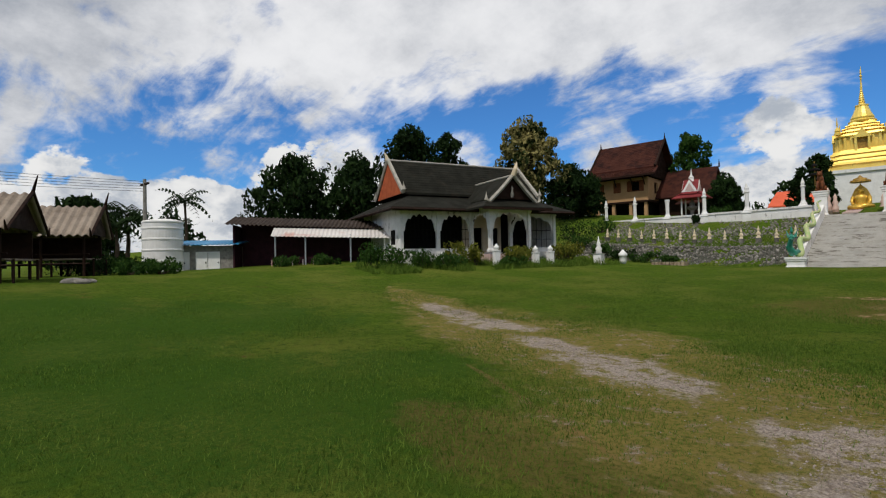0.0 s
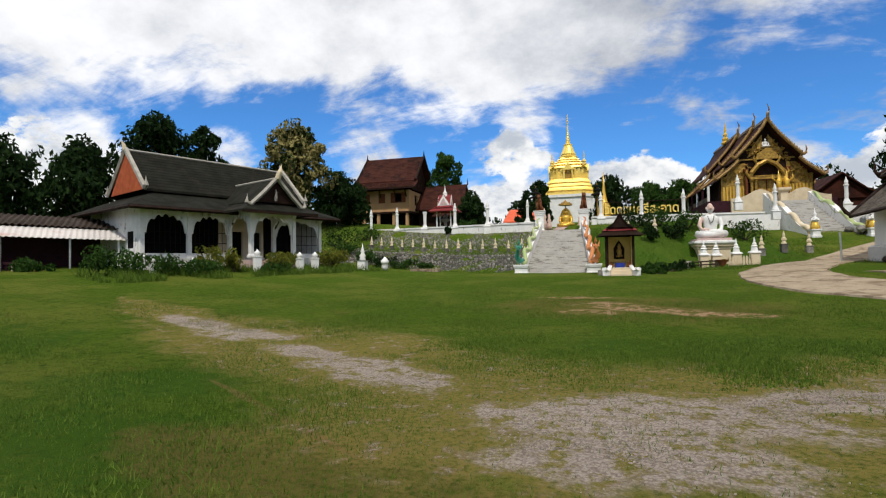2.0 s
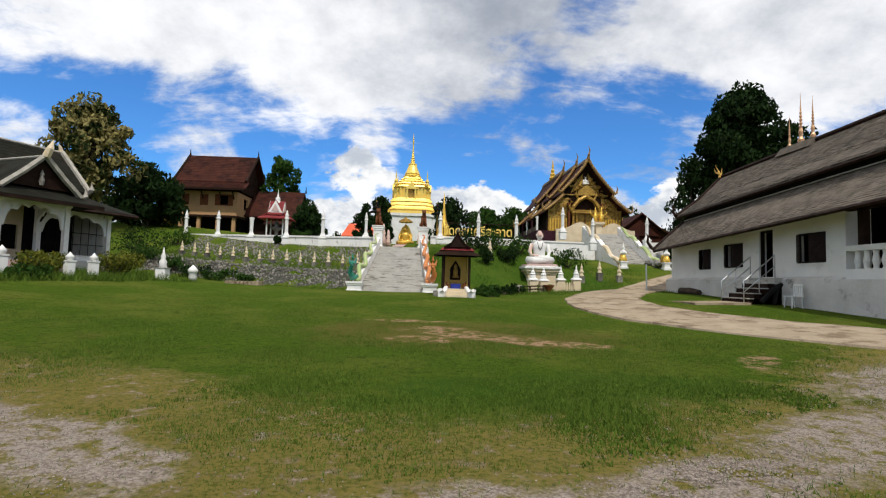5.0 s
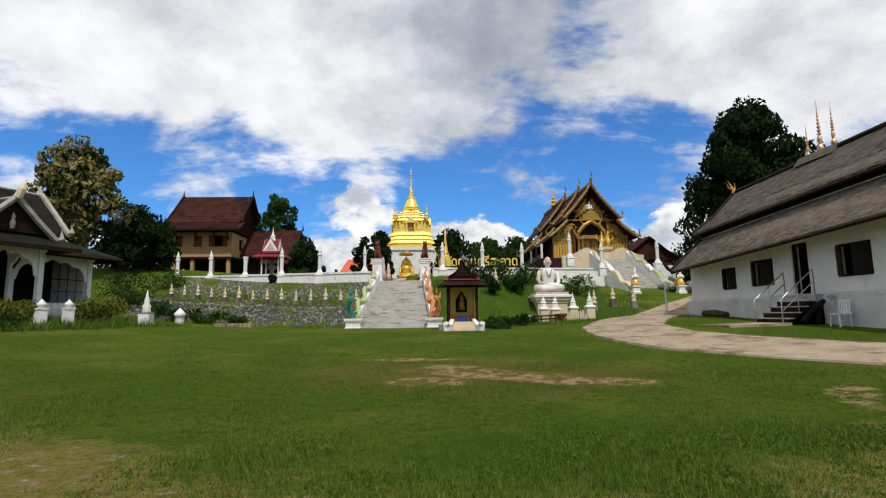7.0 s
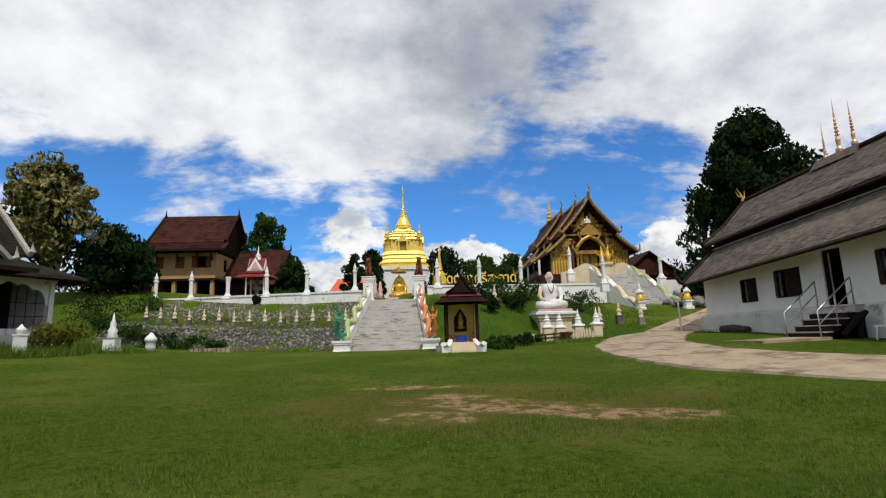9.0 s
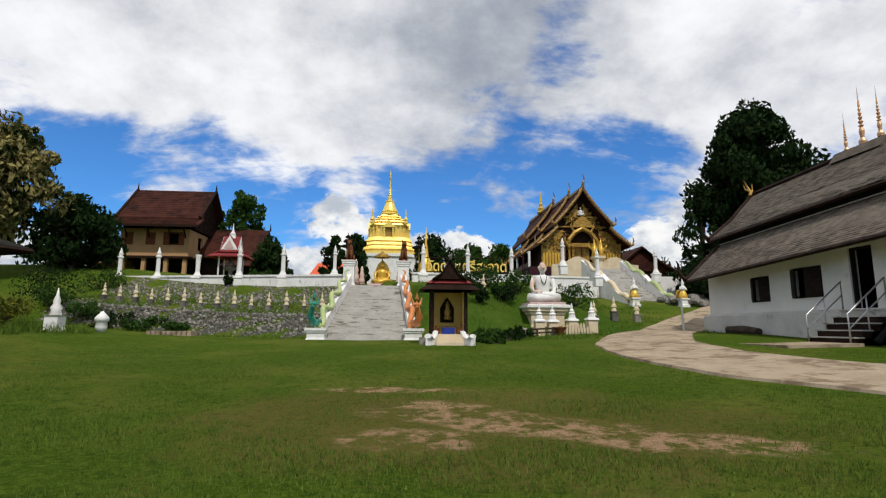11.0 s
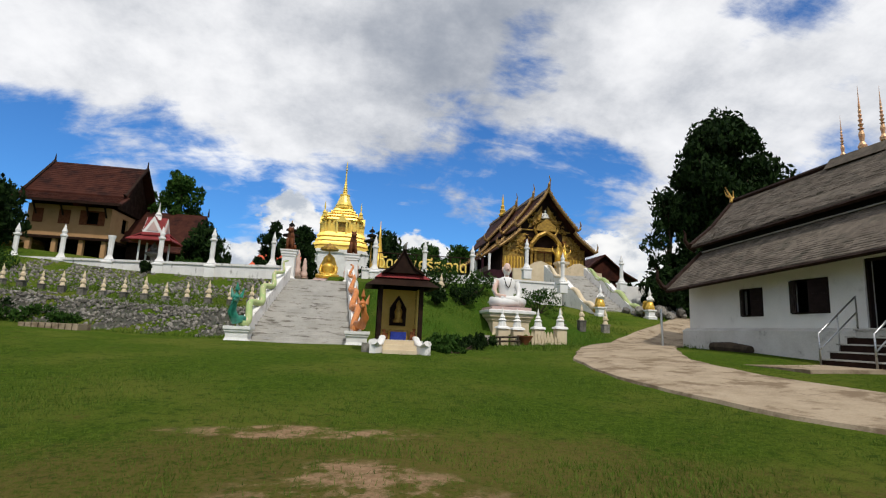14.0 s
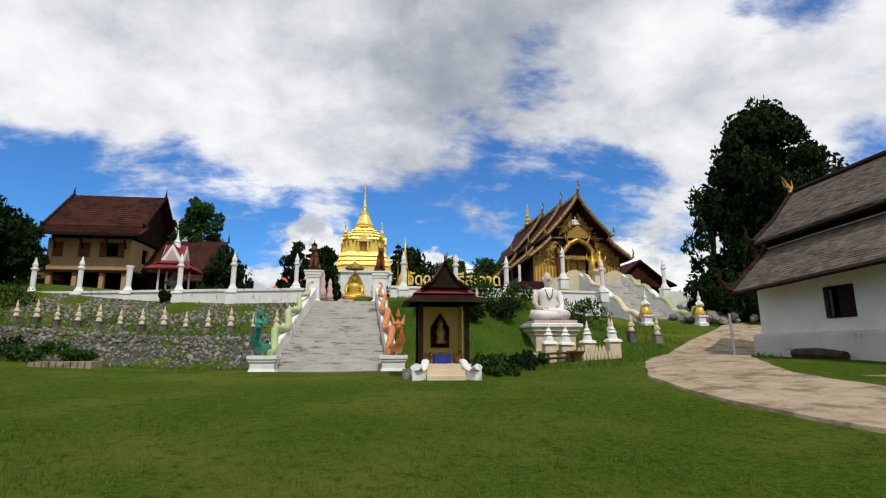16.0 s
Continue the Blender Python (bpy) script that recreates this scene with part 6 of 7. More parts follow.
    o = root("low_house", "low building with bright orange sheet roof", "building")
    part("roof", slab(B(), [(-6.9, 54, 7.0), (-3.6, 54, 7.0), (-3.4, 50.5, 5.5), (-7.1, 50.5, 5.5)], 0.12), ORANGE_ROOF, o)
    part("wall", box(B(), (-6.8, 50.9, 4.2), (-3.8, 53.6, 5.5)), WALL_DIRTY, o)


stilt_house()


def spirit_house():
    s = root("spirit_house", "small red-roofed white-gabled spirit house on columns", "shrine", pose(-11.9, 46.2, 4.5) @ Matrix.Diagonal((0.84, 0.84, 0.90, 1)))
    for x in (-0.8, 0.8):
        for y in (-0.7, 0.7):
            part("column", tube(B(), [(x, y, 0), (x, y, 2.0)], 0.07, 7), WHITE, s)
    part("floor", box(B(), (-1.3, -1.1, -0.1), (1.3, 1.1, 0.12)), WHITE, s)
    bm = B()
    for s_ in (-1, 1):
        slab(bm, [(-1.0, 0, 2.65), (1.0, 0, 2.65), (1.5, s_ * 1.35, 2.05), (-1.5, s_ * 1.35, 2.05)], 0.08)
        slab(bm, [(s_ * 0.7, -0.7, 2.6), (s_ * 0.7, 0.7, 2.6), (s_ * 1.6, 1.2, 2.05), (s_ * 1.6, -1.2, 2.05)], 0.08)
    part("skirt_roof", bm, RED_ROOF, s, "red skirt roof")
    for k in range(4):
        m = pose(0, 0, 0, 0, 0, 90 * k)
        g = B()
        prism(g, [(-0.75, 2.55), (0.75, 2.55), (0, 3.75)], 0.1, Matrix.Translation((0, -0.75, 0)))
        part("gable", g, WHITE, s, "white gable").matrix_basis = m
        part("gable_panel", prism(B(), [(-0.42, 2.7), (0.42, 2.7), (0, 3.4)], 0.04, Matrix.Translation((0, -0.79, 0))), PINK, s).matrix_basis = m
        g = B()
        for q in (-1, 1):
            slab(g, [(0, -0.72, 3.78), (0, 0.0, 3.78), (q * 0.85, 0.0, 2.45), (q * 0.85, -0.72, 2.45)], 0.07)
        part("gable_roof", g, RED_ROOF, s).matrix_basis = m
    part("spire", lathe(B(), [(0.3, 3.6), (0.22, 3.9), (0.26, 4.0), (0.12, 4.15), (0.05, 4.5), (0.01, 4.9)], 9), WHITE, s, "white spire")
    single("stone_altar", lathe(B(), [(0.3, 0), (0.35, 0.1), (0.15, 0.25), (0.15, 0.7), (0.5, 0.9), (0.5, 1.0), (0.2, 1.1), (0.25, 1.3), (0.03, 1.7)], 10), STONE, "grey stone altar under the spirit house roof", "altar", pose(-11.9, 46.2, 4.6))


spirit_house()

# ---- pavilion ----


def scalloped(u0, u1, z_low, z_top, teeth=5):
    """Outline of a panel between two columns with a scalloped arch cut from below."""
    w = u1 - u0
    pts = [(u0, z_top), (u0, z_low - 1.0)]
    n = teeth * 6
    for i in range(n + 1):
        t = i / n
        arch = 0.88 * math.sin(math.pi * t) ** 0.42
        scal = 0.15 * abs(math.sin(math.pi * teeth * t)) - 0.05
        pts.append((u0 + 0.07 + (w - 0.14) * t, min(z_top - 0.12, z_low - 0.98 + arch + scal)))
    return pts + [(u1, z_low - 1.0), (u1, z_top)]


def pavilion():
    m = pose(-20.7, 19.4, 0, 0, 0, 67.6)
    p = root("pavilion", "open white pavilion with scalloped arches and black tiled roofs", "pavilion", m @ Matrix.Translation((11.7, 0, 0)) @ Matrix.Diagonal((0.93, 1.0, 0.965, 1)) @ Matrix.Translation((-11.7, 0, 0)))
    L, D = 11.7, 6.6
    zf, ze = 2.05, 4.78
    part("floor", box(B(), (-0.2, -0.2, 0.9), (L + 0.2, D, zf)), PLINTH_OLD, p, "stained grey-white plinth")
    part("porch_floor", box(B(), (4.8, -2.3, 0.8), (8.1, -0.2, zf - 0.12)), PINK, p)
    part("porch_step", box(B(), (5.4, -2.9, 0.8), (7.5, -2.3, zf - 0.4)), PINK, p)
    cols = [(0, 0), (2.5, 0), (4.95, 0), (8.0, 0), (L, 0), (5.0, -2.1), (7.9, -2.1)]
    for u, v in cols:
        bm = square(B(), [(0.17, zf), (0.17, zf + 0.12), (0.11, zf + 0.2), (0.11, ze - 0.35), (0.16, ze - 0.25), (0.16, ze)])
        part("column", bm, WALL_DIRTY, p, "white square column").matrix_basis = pose(u, v, 0)
    for u0, u1 in ((0.14, 2.36), (2.64, 4.81), (8.14, L - 0.14)):
        part("arch_panel", prism(B(), scalloped(u0, u1, ze - 0.35, ze + 0.1), 0.12, Matrix.Translation((0, -0.06, 0))), WALL_DIRTY, p, "white scalloped arch panel")
        part("parapet", box(B(), (u0, -0.07, zf), (u1, 0.07, zf + 0.28)), WALL_DIRTY, p)
        bm = B()
        for i in range(1, 8):
            x = u0 + (u1 - u0) * i / 8
            tube(bm, [(x, 0.1, zf + 0.28), (x, 0.1, ze - 0.3)], 0.02, 4)
        for z in (2.9, 3.5):
            tube(bm, [(u0, 0.1, z), (u1, 0.1, z)], 0.02, 4)
        part("grille", bm, BLACK_IN, p, "dark metal grille")
    part("arch_panel", prism(B(), scalloped(5.14, 7.76, ze - 0.35, ze + 0.1), 0.12, Matrix.Translation((0, -2.16, 0))), WALL_DIRTY, p, "white scalloped arch panel")
    for u in (5.0, 7.9):
        part("arch_panel", prism(B(), scalloped(-2.0, -0.1, ze - 0.35, ze + 0.1), 0.1, pose(u, 0, 0, 0, 0, 90)), WALL_DIRTY, p, "white scalloped arch panel")
    bm = B()
    pierced(bm, 0.2, D, zf, ze, [(0.7, 1.5, 2.6, 3.5)], -0.1, 0.1)
    part("end_wall", bm, WALL_DIRTY, p, "white end wall")
    part("end_shutter", box(B(), (-0.06, 0.7, 2.6), (0.02, 1.5, 3.5)), BLACK_IN, p)
    part("far_end_wall", box(B(), (L - 0.1, 0.2, zf), (L + 0.1, D, ze)), WALL_DIRTY, p)
    part("back_wall", box(B(), (0.1, D - 0.2, zf), (L - 0.1, D, ze)), BROWN_WOOD, p)
    bm = pierced(B(), 4.95, 8.0, zf, ze, [(5.6, 6.5, zf, 3.7), (7.0, 7.8, 2.5, 3.7)], 1.1, 1.25, "x")
    part("inner_wall", bm, CREAM, p, "cream inner wall with doorway")
    # Added black sheet: the shade deep inside the pavilion is put into its colour.
    bm = B()
    box(bm, (0.1, 2.6, zf), (L - 0.1, 2.7, ze))
    part("inner_screen", bm, BLACK_IN, p, "added black sheet standing in for the shaded interior")
    part("ceiling", box(B(), (0, -0.1, ze + 0.1), (L, D, ze + 0.2)), BROWN_WOOD, p)
    for u in (4.95, 8.0):
        bm = tube(B(), [(u, -0.15, ze - 0.9), (u, -0.5, ze - 0.5), (u, -0.75, ze - 0.05)], [0.05, 0.06, 0.04], 5)
        part("bracket", bm, BROWN_WOOD, p, "carved dark eave bracket")
    # roofs
    e = 1.0
    bm = B()
    zi = 5.75
    slab(bm, [(-e, -e, 4.72), (L + e, -e, 4.72), (L - 1.2, 1.3, zi), (1.2, 1.3, zi)], 0.14)
    slab(bm, [(-e, D + e, 4.72), (-e, -e, 4.72), (1.2, 1.3, zi), (1.2, D - 1.3, zi)], 0.14)
    slab(bm, [(L + e, -e, 4.72), (L + e, D + e, 4.72), (L - 1.2, D - 1.3, zi), (L - 1.2, 1.3, zi)], 0.14)
    slab(bm, [(L + e, D + e, 4.72), (-e, D + e, 4.72), (1.2, D - 1.3, zi), (L - 1.2, D - 1.3, zi)], 0.14)
    part("skirt_roof", bm, BLACK_ROOF, p, "black tiled hipped skirt roof")
    bm = B()
    for k, (a, b) in enumerate((((-e, -e), (L + e, -e)), ((-e, D + e), (-e, -e)), ((L + e, -e), (L + e, D + e)))):
        tube(bm, [(*a, 4.6), (*b, 4.6)], 0.1, 4)
    part("fascia", bm, BROWN_WOOD, p, "dark red-brown fascia")
    ym = D / 2
    zr = 8.25
    for s in (-1, 1):
        bm = B()
        lo, hi = (ym + s * 2.35, 5.85), (ym, zr)
        slab(bm, [(0.5, lo[0], lo[1]), (L - 0.5, lo[0], lo[1]), (L - 0.8, hi[0], hi[1]), (0.8, hi[0], hi[1])], 0.14)
        sheet = part("main_roof", bm, BLACK_ROOF, p, "blackened tiled main slope")
        for i in range(1, 13):
            t = i / 13
            part("tile_course", tube(B(), [(0.55, lo[0] + (hi[0] - lo[0]) * t, lo[1] + (hi[1] - lo[1]) * t + 0.004), (L - 0.55, lo[0] + (hi[0] - lo[0]) * t, lo[1] + (hi[1] - lo[1]) * t + 0.004)], 0.011, 4), BLACK_ROOF, sheet)
        for u in (0.55, L - 0.55):
            bm = tube(B(), [(u, lo[0] + s * 0.1, lo[1]), (u, hi[0], hi[1] + 0.05)], 0.14, 5)
            tube(bm, [(u, lo[0], lo[1]), (u, lo[0] + s * 0.25, lo[1] + 0.15), (u, lo[0] + s * 0.2, lo[1] + 0.6)], [0.14, 0.13, 0.03], 5)
            part("barge_board", bm, TRIM, p, "grey-white barge board")
    for u in (0.5, L - 0.6):
        part("gable", prism(B(), [(-2.1, 5.8), (2.1, 5.8), (0, 8.1)], 0.08, pose(u + 0.15, ym, 0, 0, 0, 90)), ORANGE_BOARD, p, "orange-red gable board")
        part("ridge_knob", tube(B(), [(u, ym, zr), (u - 0.05, ym, zr + 0.25), (u - 0.2, ym, zr + 0.5)], [0.13, 0.1, 0.02], 6), CREAM, p)
    part("ridge", tube(B(), [(0.6, ym, zr), (L - 0.6, ym, zr)], 0.08, 6), TRIM, p)
    # porch roof
    uc = 6.45
    for s in (-1, 1):
        slab(bm := B(), [(uc + s * 1.55, -2.5, 5.2), (uc + s * 1.55, 2.2, 5.2), (uc, 2.2, 6.6), (uc, -2.5, 6.6)], 0.12)
        part("porch_roof", bm, BLACK_ROOF, p, "black tiled porch slope")
        bm = tube(B(), [(uc + s * 1.75, -2.55, 5.0), (uc + s * 0.9, -2.55, 5.75), (uc, -2.55, 6.65)], 0.13, 5)
        tube(bm, [(uc + s * 1.75, -2.55, 5.0), (uc + s * 2.0, -2.55, 5.1), (uc + s * 1.95, -2.55, 5.55)], [0.13, 0.12, 0.02], 5)
        part("porch_barge", bm, TRIM, p, "grey-white carved barge board")
        slab(bm := B(), [(uc + s * 2.55, -3.1, 4.66), (uc + s * 2.55, -0.3, 4.66), (uc + s * 1.3, -0.3, 5.25), (uc + s * 1.3, -2.0, 5.25)], 0.12)
        part("porch_skirt", bm, BLACK_ROOF, p)
    slab(bm := B(), [(uc - 2.55, -3.1, 4.66), (uc + 2.55, -3.1, 4.66), (uc + 1.3, -2.0, 5.25), (uc - 1.3, -2.0, 5.25)], 0.12)
    part("porch_skirt", bm, BLACK_ROOF, p)
    part("porch_fascia", box(B(), (uc - 2.55, -3.12, 4.48), (uc + 2.55, -3.0, 4.62)), BROWN_WOOD, p)
    part("porch_gable", prism(B(), [(uc - 1.4, 5.2), (uc + 1.4, 5.2), (uc, 6.45)], 0.08, Matrix.Translation((0, -2.35, 0))), BROWN_WOOD, p)
    bm = lathe(B(), [(0.08, 0), (0.12, 0.2), (0.07, 0.4), (0.09, 0.5), (0.01, 0.7)], 8, Matrix.Translation((uc, -2.42, 5.3)))
    part("gable_ornament", bm, STONE, p, "pale gable ornament")
    part("porch_knob", tube(B(), [(uc, -2.6, 6.6), (uc + 0.05, -2.75, 6.95), (uc + 0.2, -2.7, 7.4)], [0.17, 0.15, 0.02], 7), CREAM, p, "cream ridge knob")
    part("porch_ridge", tube(B(), [(uc, -2.5, 6.62), (uc, 2.5, 6.62)], 0.07, 6), TRIM, p)
    # balustrade posts before the pavilion
    bp = root("bud_post", "white square post with bud finial before the pavilion", "post", m @ pose(4.9, -3.6, 1.3) @ Matrix.Diagonal((0.8, 0.8, 0.75, 1)), "posts before the pavilion")
    part("shaft", square(B(), [(0.19, -0.4), (0.19, 0.85), (0.22, 0.9), (0.22, 0.98)]), WHITE, bp)
    part("bud", lathe(B(), [(0.12, 0.98), (0.2, 1.12), (0.2, 1.22), (0.1, 1.32), (0.02, 1.45)], 10), WHITE, bp, smooth=True)
    for u, v, s in ((7.2, -4.0, 1.0), (8.3, -3.9, 1.0), (1.9, -3.0, 0.7), (0.2, -2.8, 0.7)):
        q = m @ pose(u, v, 0)
        x, y = q.translation.x, q.translation.y
        copy_thing(bp, Matrix.Translation((0, 0, ground(x, y) + 0.02)) @ q @ Matrix.Diagonal((s, s, s, 1)))


pavilion()


def yard_figures():
    for x, y, s in ((-12.4, 28.6, 1.0),):
        t = root("yard_stupa", "small white stupa figure on a square base in the grass", "stupa", pose(x, y, ground(x, y) - 0.05))
        part("base", square(B(), [(0.3, 0), (0.3, 0.12), (0.24, 0.16), (0.24, 0.6), (0.3, 0.66)]), WALL_DIRTY, t)
        part("figure", lathe(B(), [(0.2, 0.66), (0.16, 0.85), (0.2, 0.95), (0.1, 1.1), (0.13, 1.2), (0.06, 1.4), (0.01, 1.7)], 10), WALL_DIRTY, t, smooth=True)
    single("white_urn", lathe(B(), [(0.18, 0), (0.22, 0.2), (0.2, 0.42), (0.26, 0.46), (0.26, 0.58), (0.14, 0.72), (0.02, 0.85)], 12), WHITE, "squat white lidded urn in the grass", "urn", pose(-11.6, 30.2, ground(-11.6, 30.2)), smooth=True)
    stack = root("plank_stack", "short stack of weathered tan planks on the lawn edge", "planks")
    for i in range(9):
        bm = box(B(), (-10.2 + i * 0.21, 31.0, ground(-9.5, 31.4) - 0.05), (-10.2 + i * 0.21 + 0.17, 31.9, ground(-9.5, 31.4) + 0.17))
        part("plank", bm, PATH_CON, stack)


yard_figures()

# ---- sheds, tank and huts ----


def corrugated(bm, a, b, c, d, waves, amp=0.04, thick=0.03):
    """A wavy sheet; a-b is the low edge, d-c the high one."""
    a, b, c, d = (Vector(q) for q in (a, b, c, d))
    n = waves * 6
    rows = []
    for k in (0, thick):
        for e0, e1 in ((a, b), (d, c)):
            rows.append([bm.verts.new(e0.lerp(e1, i / n) + Vector((0, 0, amp * math.sin(2 * math.pi * waves * i / n) - k))) for i in range(n + 1)])
    for i in range(n):
        bm.faces.new((rows[0][i], rows[0][i + 1], rows[1][i + 1], rows[1][i]))
        bm.faces.new((rows[2][i + 1], rows[2][i], rows[3][i], rows[3][i + 1]))
        bm.faces.new((rows[0][i + 1], rows[0][i], rows[2][i], rows[2][i + 1]))
        bm.faces.new((rows[1][i], rows[1][i + 1], rows[3][i + 1], rows[3][i]))
    return bm


def long_shed():
    m = pose(-29.0, 14.6, 1.0, 0, 0, 50)
    s = root("long_shed", "long low open shed with dark corrugated roof and pale awning", "shed", m)
    L = 9.6
    part("roof", corrugated(B(), (-0.4, -0.6, 2.95), (L, -0.6, 2.55), (L + 0.2, 2.0, 3.2), (-0.4, 2.0, 3.6), 40), DARK_SHEET, s)
    part("awning", corrugated(B(), (2.4, -1.7, 2.15), (L - 0.2, -1.7, 1.95), (L - 0.2, -0.5, 2.5), (2.4, -0.5, 2.7), 30, 0.02), PALE_SHEET, s, "pale sheet awning with a rusty pink patch")
    part("back_wall", box(B(), (0, 1.8, -0.3), (L, 1.9, 3.2)), PURPLE, s, "dark purple-red boards")
    part("side_wall", box(B(), (0, -0.3, 0), (0.08, 1.8, 2.9)), PURPLE, s)
    for x in (2.6, 4.3, 6.9, 8.9):
        part("post", tube(B(), [(x, -1.4, -0.3), (x, -1.4, 2.2)], 0.05, 6), STEEL if x != 8.9 else WALL_DIRTY, s)
    part("red_post", box(B(), (L - 0.35, -1.2, -0.3), (L - 0.15, -1.0, 2.1)), SHUTTER, s, "dark red post")
    part("rail", box(B(), (2.3, -1.3, 0.78), (5.6, -1.22, 0.9)), PURPLE, s)
    for i in range(17):
        x = 2.35 + i * 0.195
        part("fence_slat", box(B(), (x, -1.28, 0.05), (x + 0.05, -1.24, 0.78)), PALE_SHEET if i % 3 == 0 else PURPLE, s)
    st = root("store_room", "small grey store with blue sheet roof and white doors", "shed", pose(-31.2, 11.9, 1.15, 0, 0, 48))
    part("wall", box(B(), (0, 0, -0.3), (3.5, 3, 1.55)), STONE, st, "grey block wall")
    part("roof", corrugated(B(), (-0.3, -0.5, 1.62), (3.9, -0.5, 1.62), (3.9, 3.2, 2.0), (-0.3, 3.2, 2.0), 18, 0.03), BLUE_SHEET, st, "blue sheet roof")
    for x in (0.15, 1.35, 2.05):
        d = part("door", box(B(), (x, -0.05, -0.1), (x + (0.85 if x < 1 else 0.66), -0.003, 1.2)), WHITE, st, "white metal door")
        part("handle", box(B(), (x + 0.55, -0.08, 0.5), (x + 0.6, -0.05, 0.6)), BLACK_IN, d)


long_shed()


def tank():
    t = root("water_tank", "tall white ribbed cylindrical water tank", "tank", pose(-31.0, 11.35, 0.95))
    bm = B()
    prof = [(1.06, 0.0)]
    for i in range(5):
        z = 0.2 + i * 0.62
        prof += [(1.06, z), (1.09, z + 0.04), (1.09, z + 0.1), (1.06, z + 0.14)]
    prof += [(1.06, 3.05), (1.09, 3.08), (1.09, 3.15), (1.0, 3.2)]
    part("shell", lathe(bm, prof, 40), WHITE, t, smooth=False)
    part("lid", lathe(B(), [(1.0, 3.2), (0.5, 3.3), (0.02, 3.32)], 30), WHITE, t)
    bm = lathe(B(), [(1.2, -0.3), (1.2, 0.0)], 24)
    part("pad", bm, STONE, t, "concrete pad")


tank()


def huts():
    for k, (x, y, turn, s) in enumerate(((-24.3, 2.6, 63, 1.05), (-29.6, 6.3, 63, 1.1))):
        z = ground(x, y)
        h = root("thatched_stall", "open timber stall with weathered ribbed gable roof", "stall", pose(x, y, z, 0, 0, turn) @ Matrix.Diagonal((s, s, s, 1)), "stalls beside the lawn")
        for sd in (-1, 1):
            part("roof", corrugated(B(), (-2.6, sd * 1.75, 1.75), (1.5, sd * 1.75, 1.75), (1.6, 0, 3.1), (-2.6, 0, 3.1), 14, 0.045), OLD_SHEET, h, "weathered ribbed roof")
            bm = tube(B(), [(1.6, 0, 3.15), (1.55, sd * 1.0, 2.4), (1.5, sd * 1.95, 1.7), (1.5, sd * 2.1, 2.0)], [0.07, 0.07, 0.06, 0.02], 5)
            tube(bm, [(1.6, 0, 3.1), (1.75, 0, 3.75)], [0.07, 0.02], 5)
            part("barge_board", bm, BROWN_WOOD, h)
            for u in (-2.2, -0.4, 1.1):
                part("post", tube(B(), [(u, sd * 1.3, -0.1), (u, sd * 1.3, 1.95)], 0.055, 6), BROWN_WOOD, h)
                part("prop", tube(B(), [(u + 0.3, sd * 1.1, -0.1), (u + 0.3, sd * 1.1, 0.75)], 0.045, 6), BROWN_WOOD, h)
            for zz in (0.55, 0.95):
                part("rail", tube(B(), [(-2.4, sd * 1.3, zz), (1.3, sd * 1.3, zz)], 0.035, 5), BROWN_WOOD, h)
        part("gable", prism(B(), [(-1.5, 1.8), (1.5, 1.8), (0, 2.95)], 0.05, pose(1.35, 0, 0, 0, 0, 90)), BROWN_WOOD, h, "dark gable board")
        part("back_board", box(B(), (-2.3, 1.22, 0.8), (1.2, 1.27, 1.75)), BROWN_WOOD, h, "dark boards closing the back")
        part("end_board", box(B(), (-2.45, -1.25, 0.4), (-2.38, 1.2, 2.2)), BROWN_WOOD, h)
        part("table", box(B(), (-2.3, -1.2, 0.72), (1.2, 1.2, 0.78)), OLD_SHEET, h, "pale plank deck")
    bm = B()
    rnd = random.Random(12)
    for i in range(5):
        bmesh.ops.create_icosphere(bm, subdivisions=2, radius=rnd.uniform(0.22, 0.38), matrix=pose(-21.4 + rnd.gauss(0, 0.5), 5.2 + rnd.gauss(0, 0.3), ground(-21.4, 5.2) + 0.04, 0, 0, rnd.uniform(0, 90)) @ Matrix.Diagonal((1.3, 0.9, 0.5, 1)))
    single("boulder", bm, STONE, "pale grey boulders at the lawn edge", "boulder")


huts()


def utility_pole():
    u = root("utility_pole", "tall concrete utility pole carrying wires", "pole", pose(-37.5, 12.6, 1.2))
    part("pole", tube(B(), [(0, 0, 0), (0, 0, 6.3)], [0.16, 0.11], 8), STONE, u)
    part("crossarm", box(B(), (-0.7, -0.06, 5.9), (0.7, 0.06, 6.02)), BROWN_WOOD, u)
    for i in range(5):
        z = 7.35 - 0.17 * i
        pts = [Vector((-37.5, 12.6, z)).lerp(Vector((-34, -16, z + 0.9)), t / 10) - Vector((0, 0, 0.8 * math.sin(math.pi * t / 10))) for t in range(11)]
        single("wire", tube(B(), pts, 0.012, 4), BLACK_IN, "thin black overhead wire", "wire", None, "overhead wires")


utility_pole()

# ---- trees and shrubs ----


def leaf_quads(bm, centres, rnd, size, per, spread):
    for c, r in centres:
        for _ in range(per):
            d = Vector((rnd.gauss(0, 1), rnd.gauss(0, 1), rnd.gauss(0, 1))).normalized()
            p = c + d * r * rnd.uniform(0.55, 1.05) * spread
            q = Euler((rnd.uniform(0, 6.3), rnd.uniform(0, 6.3), rnd.uniform(0, 6.3))).to_matrix()
            s = size * rnd.uniform(0.6, 1.3)
            v = [bm.verts.new(p + q @ Vector(o)) for o in ((-s, 0, 0), (0, -s * 0.45, s * 0.12), (s, 0, 0), (0, s * 0.45, s * 0.12))]
            bm.faces.new(v)


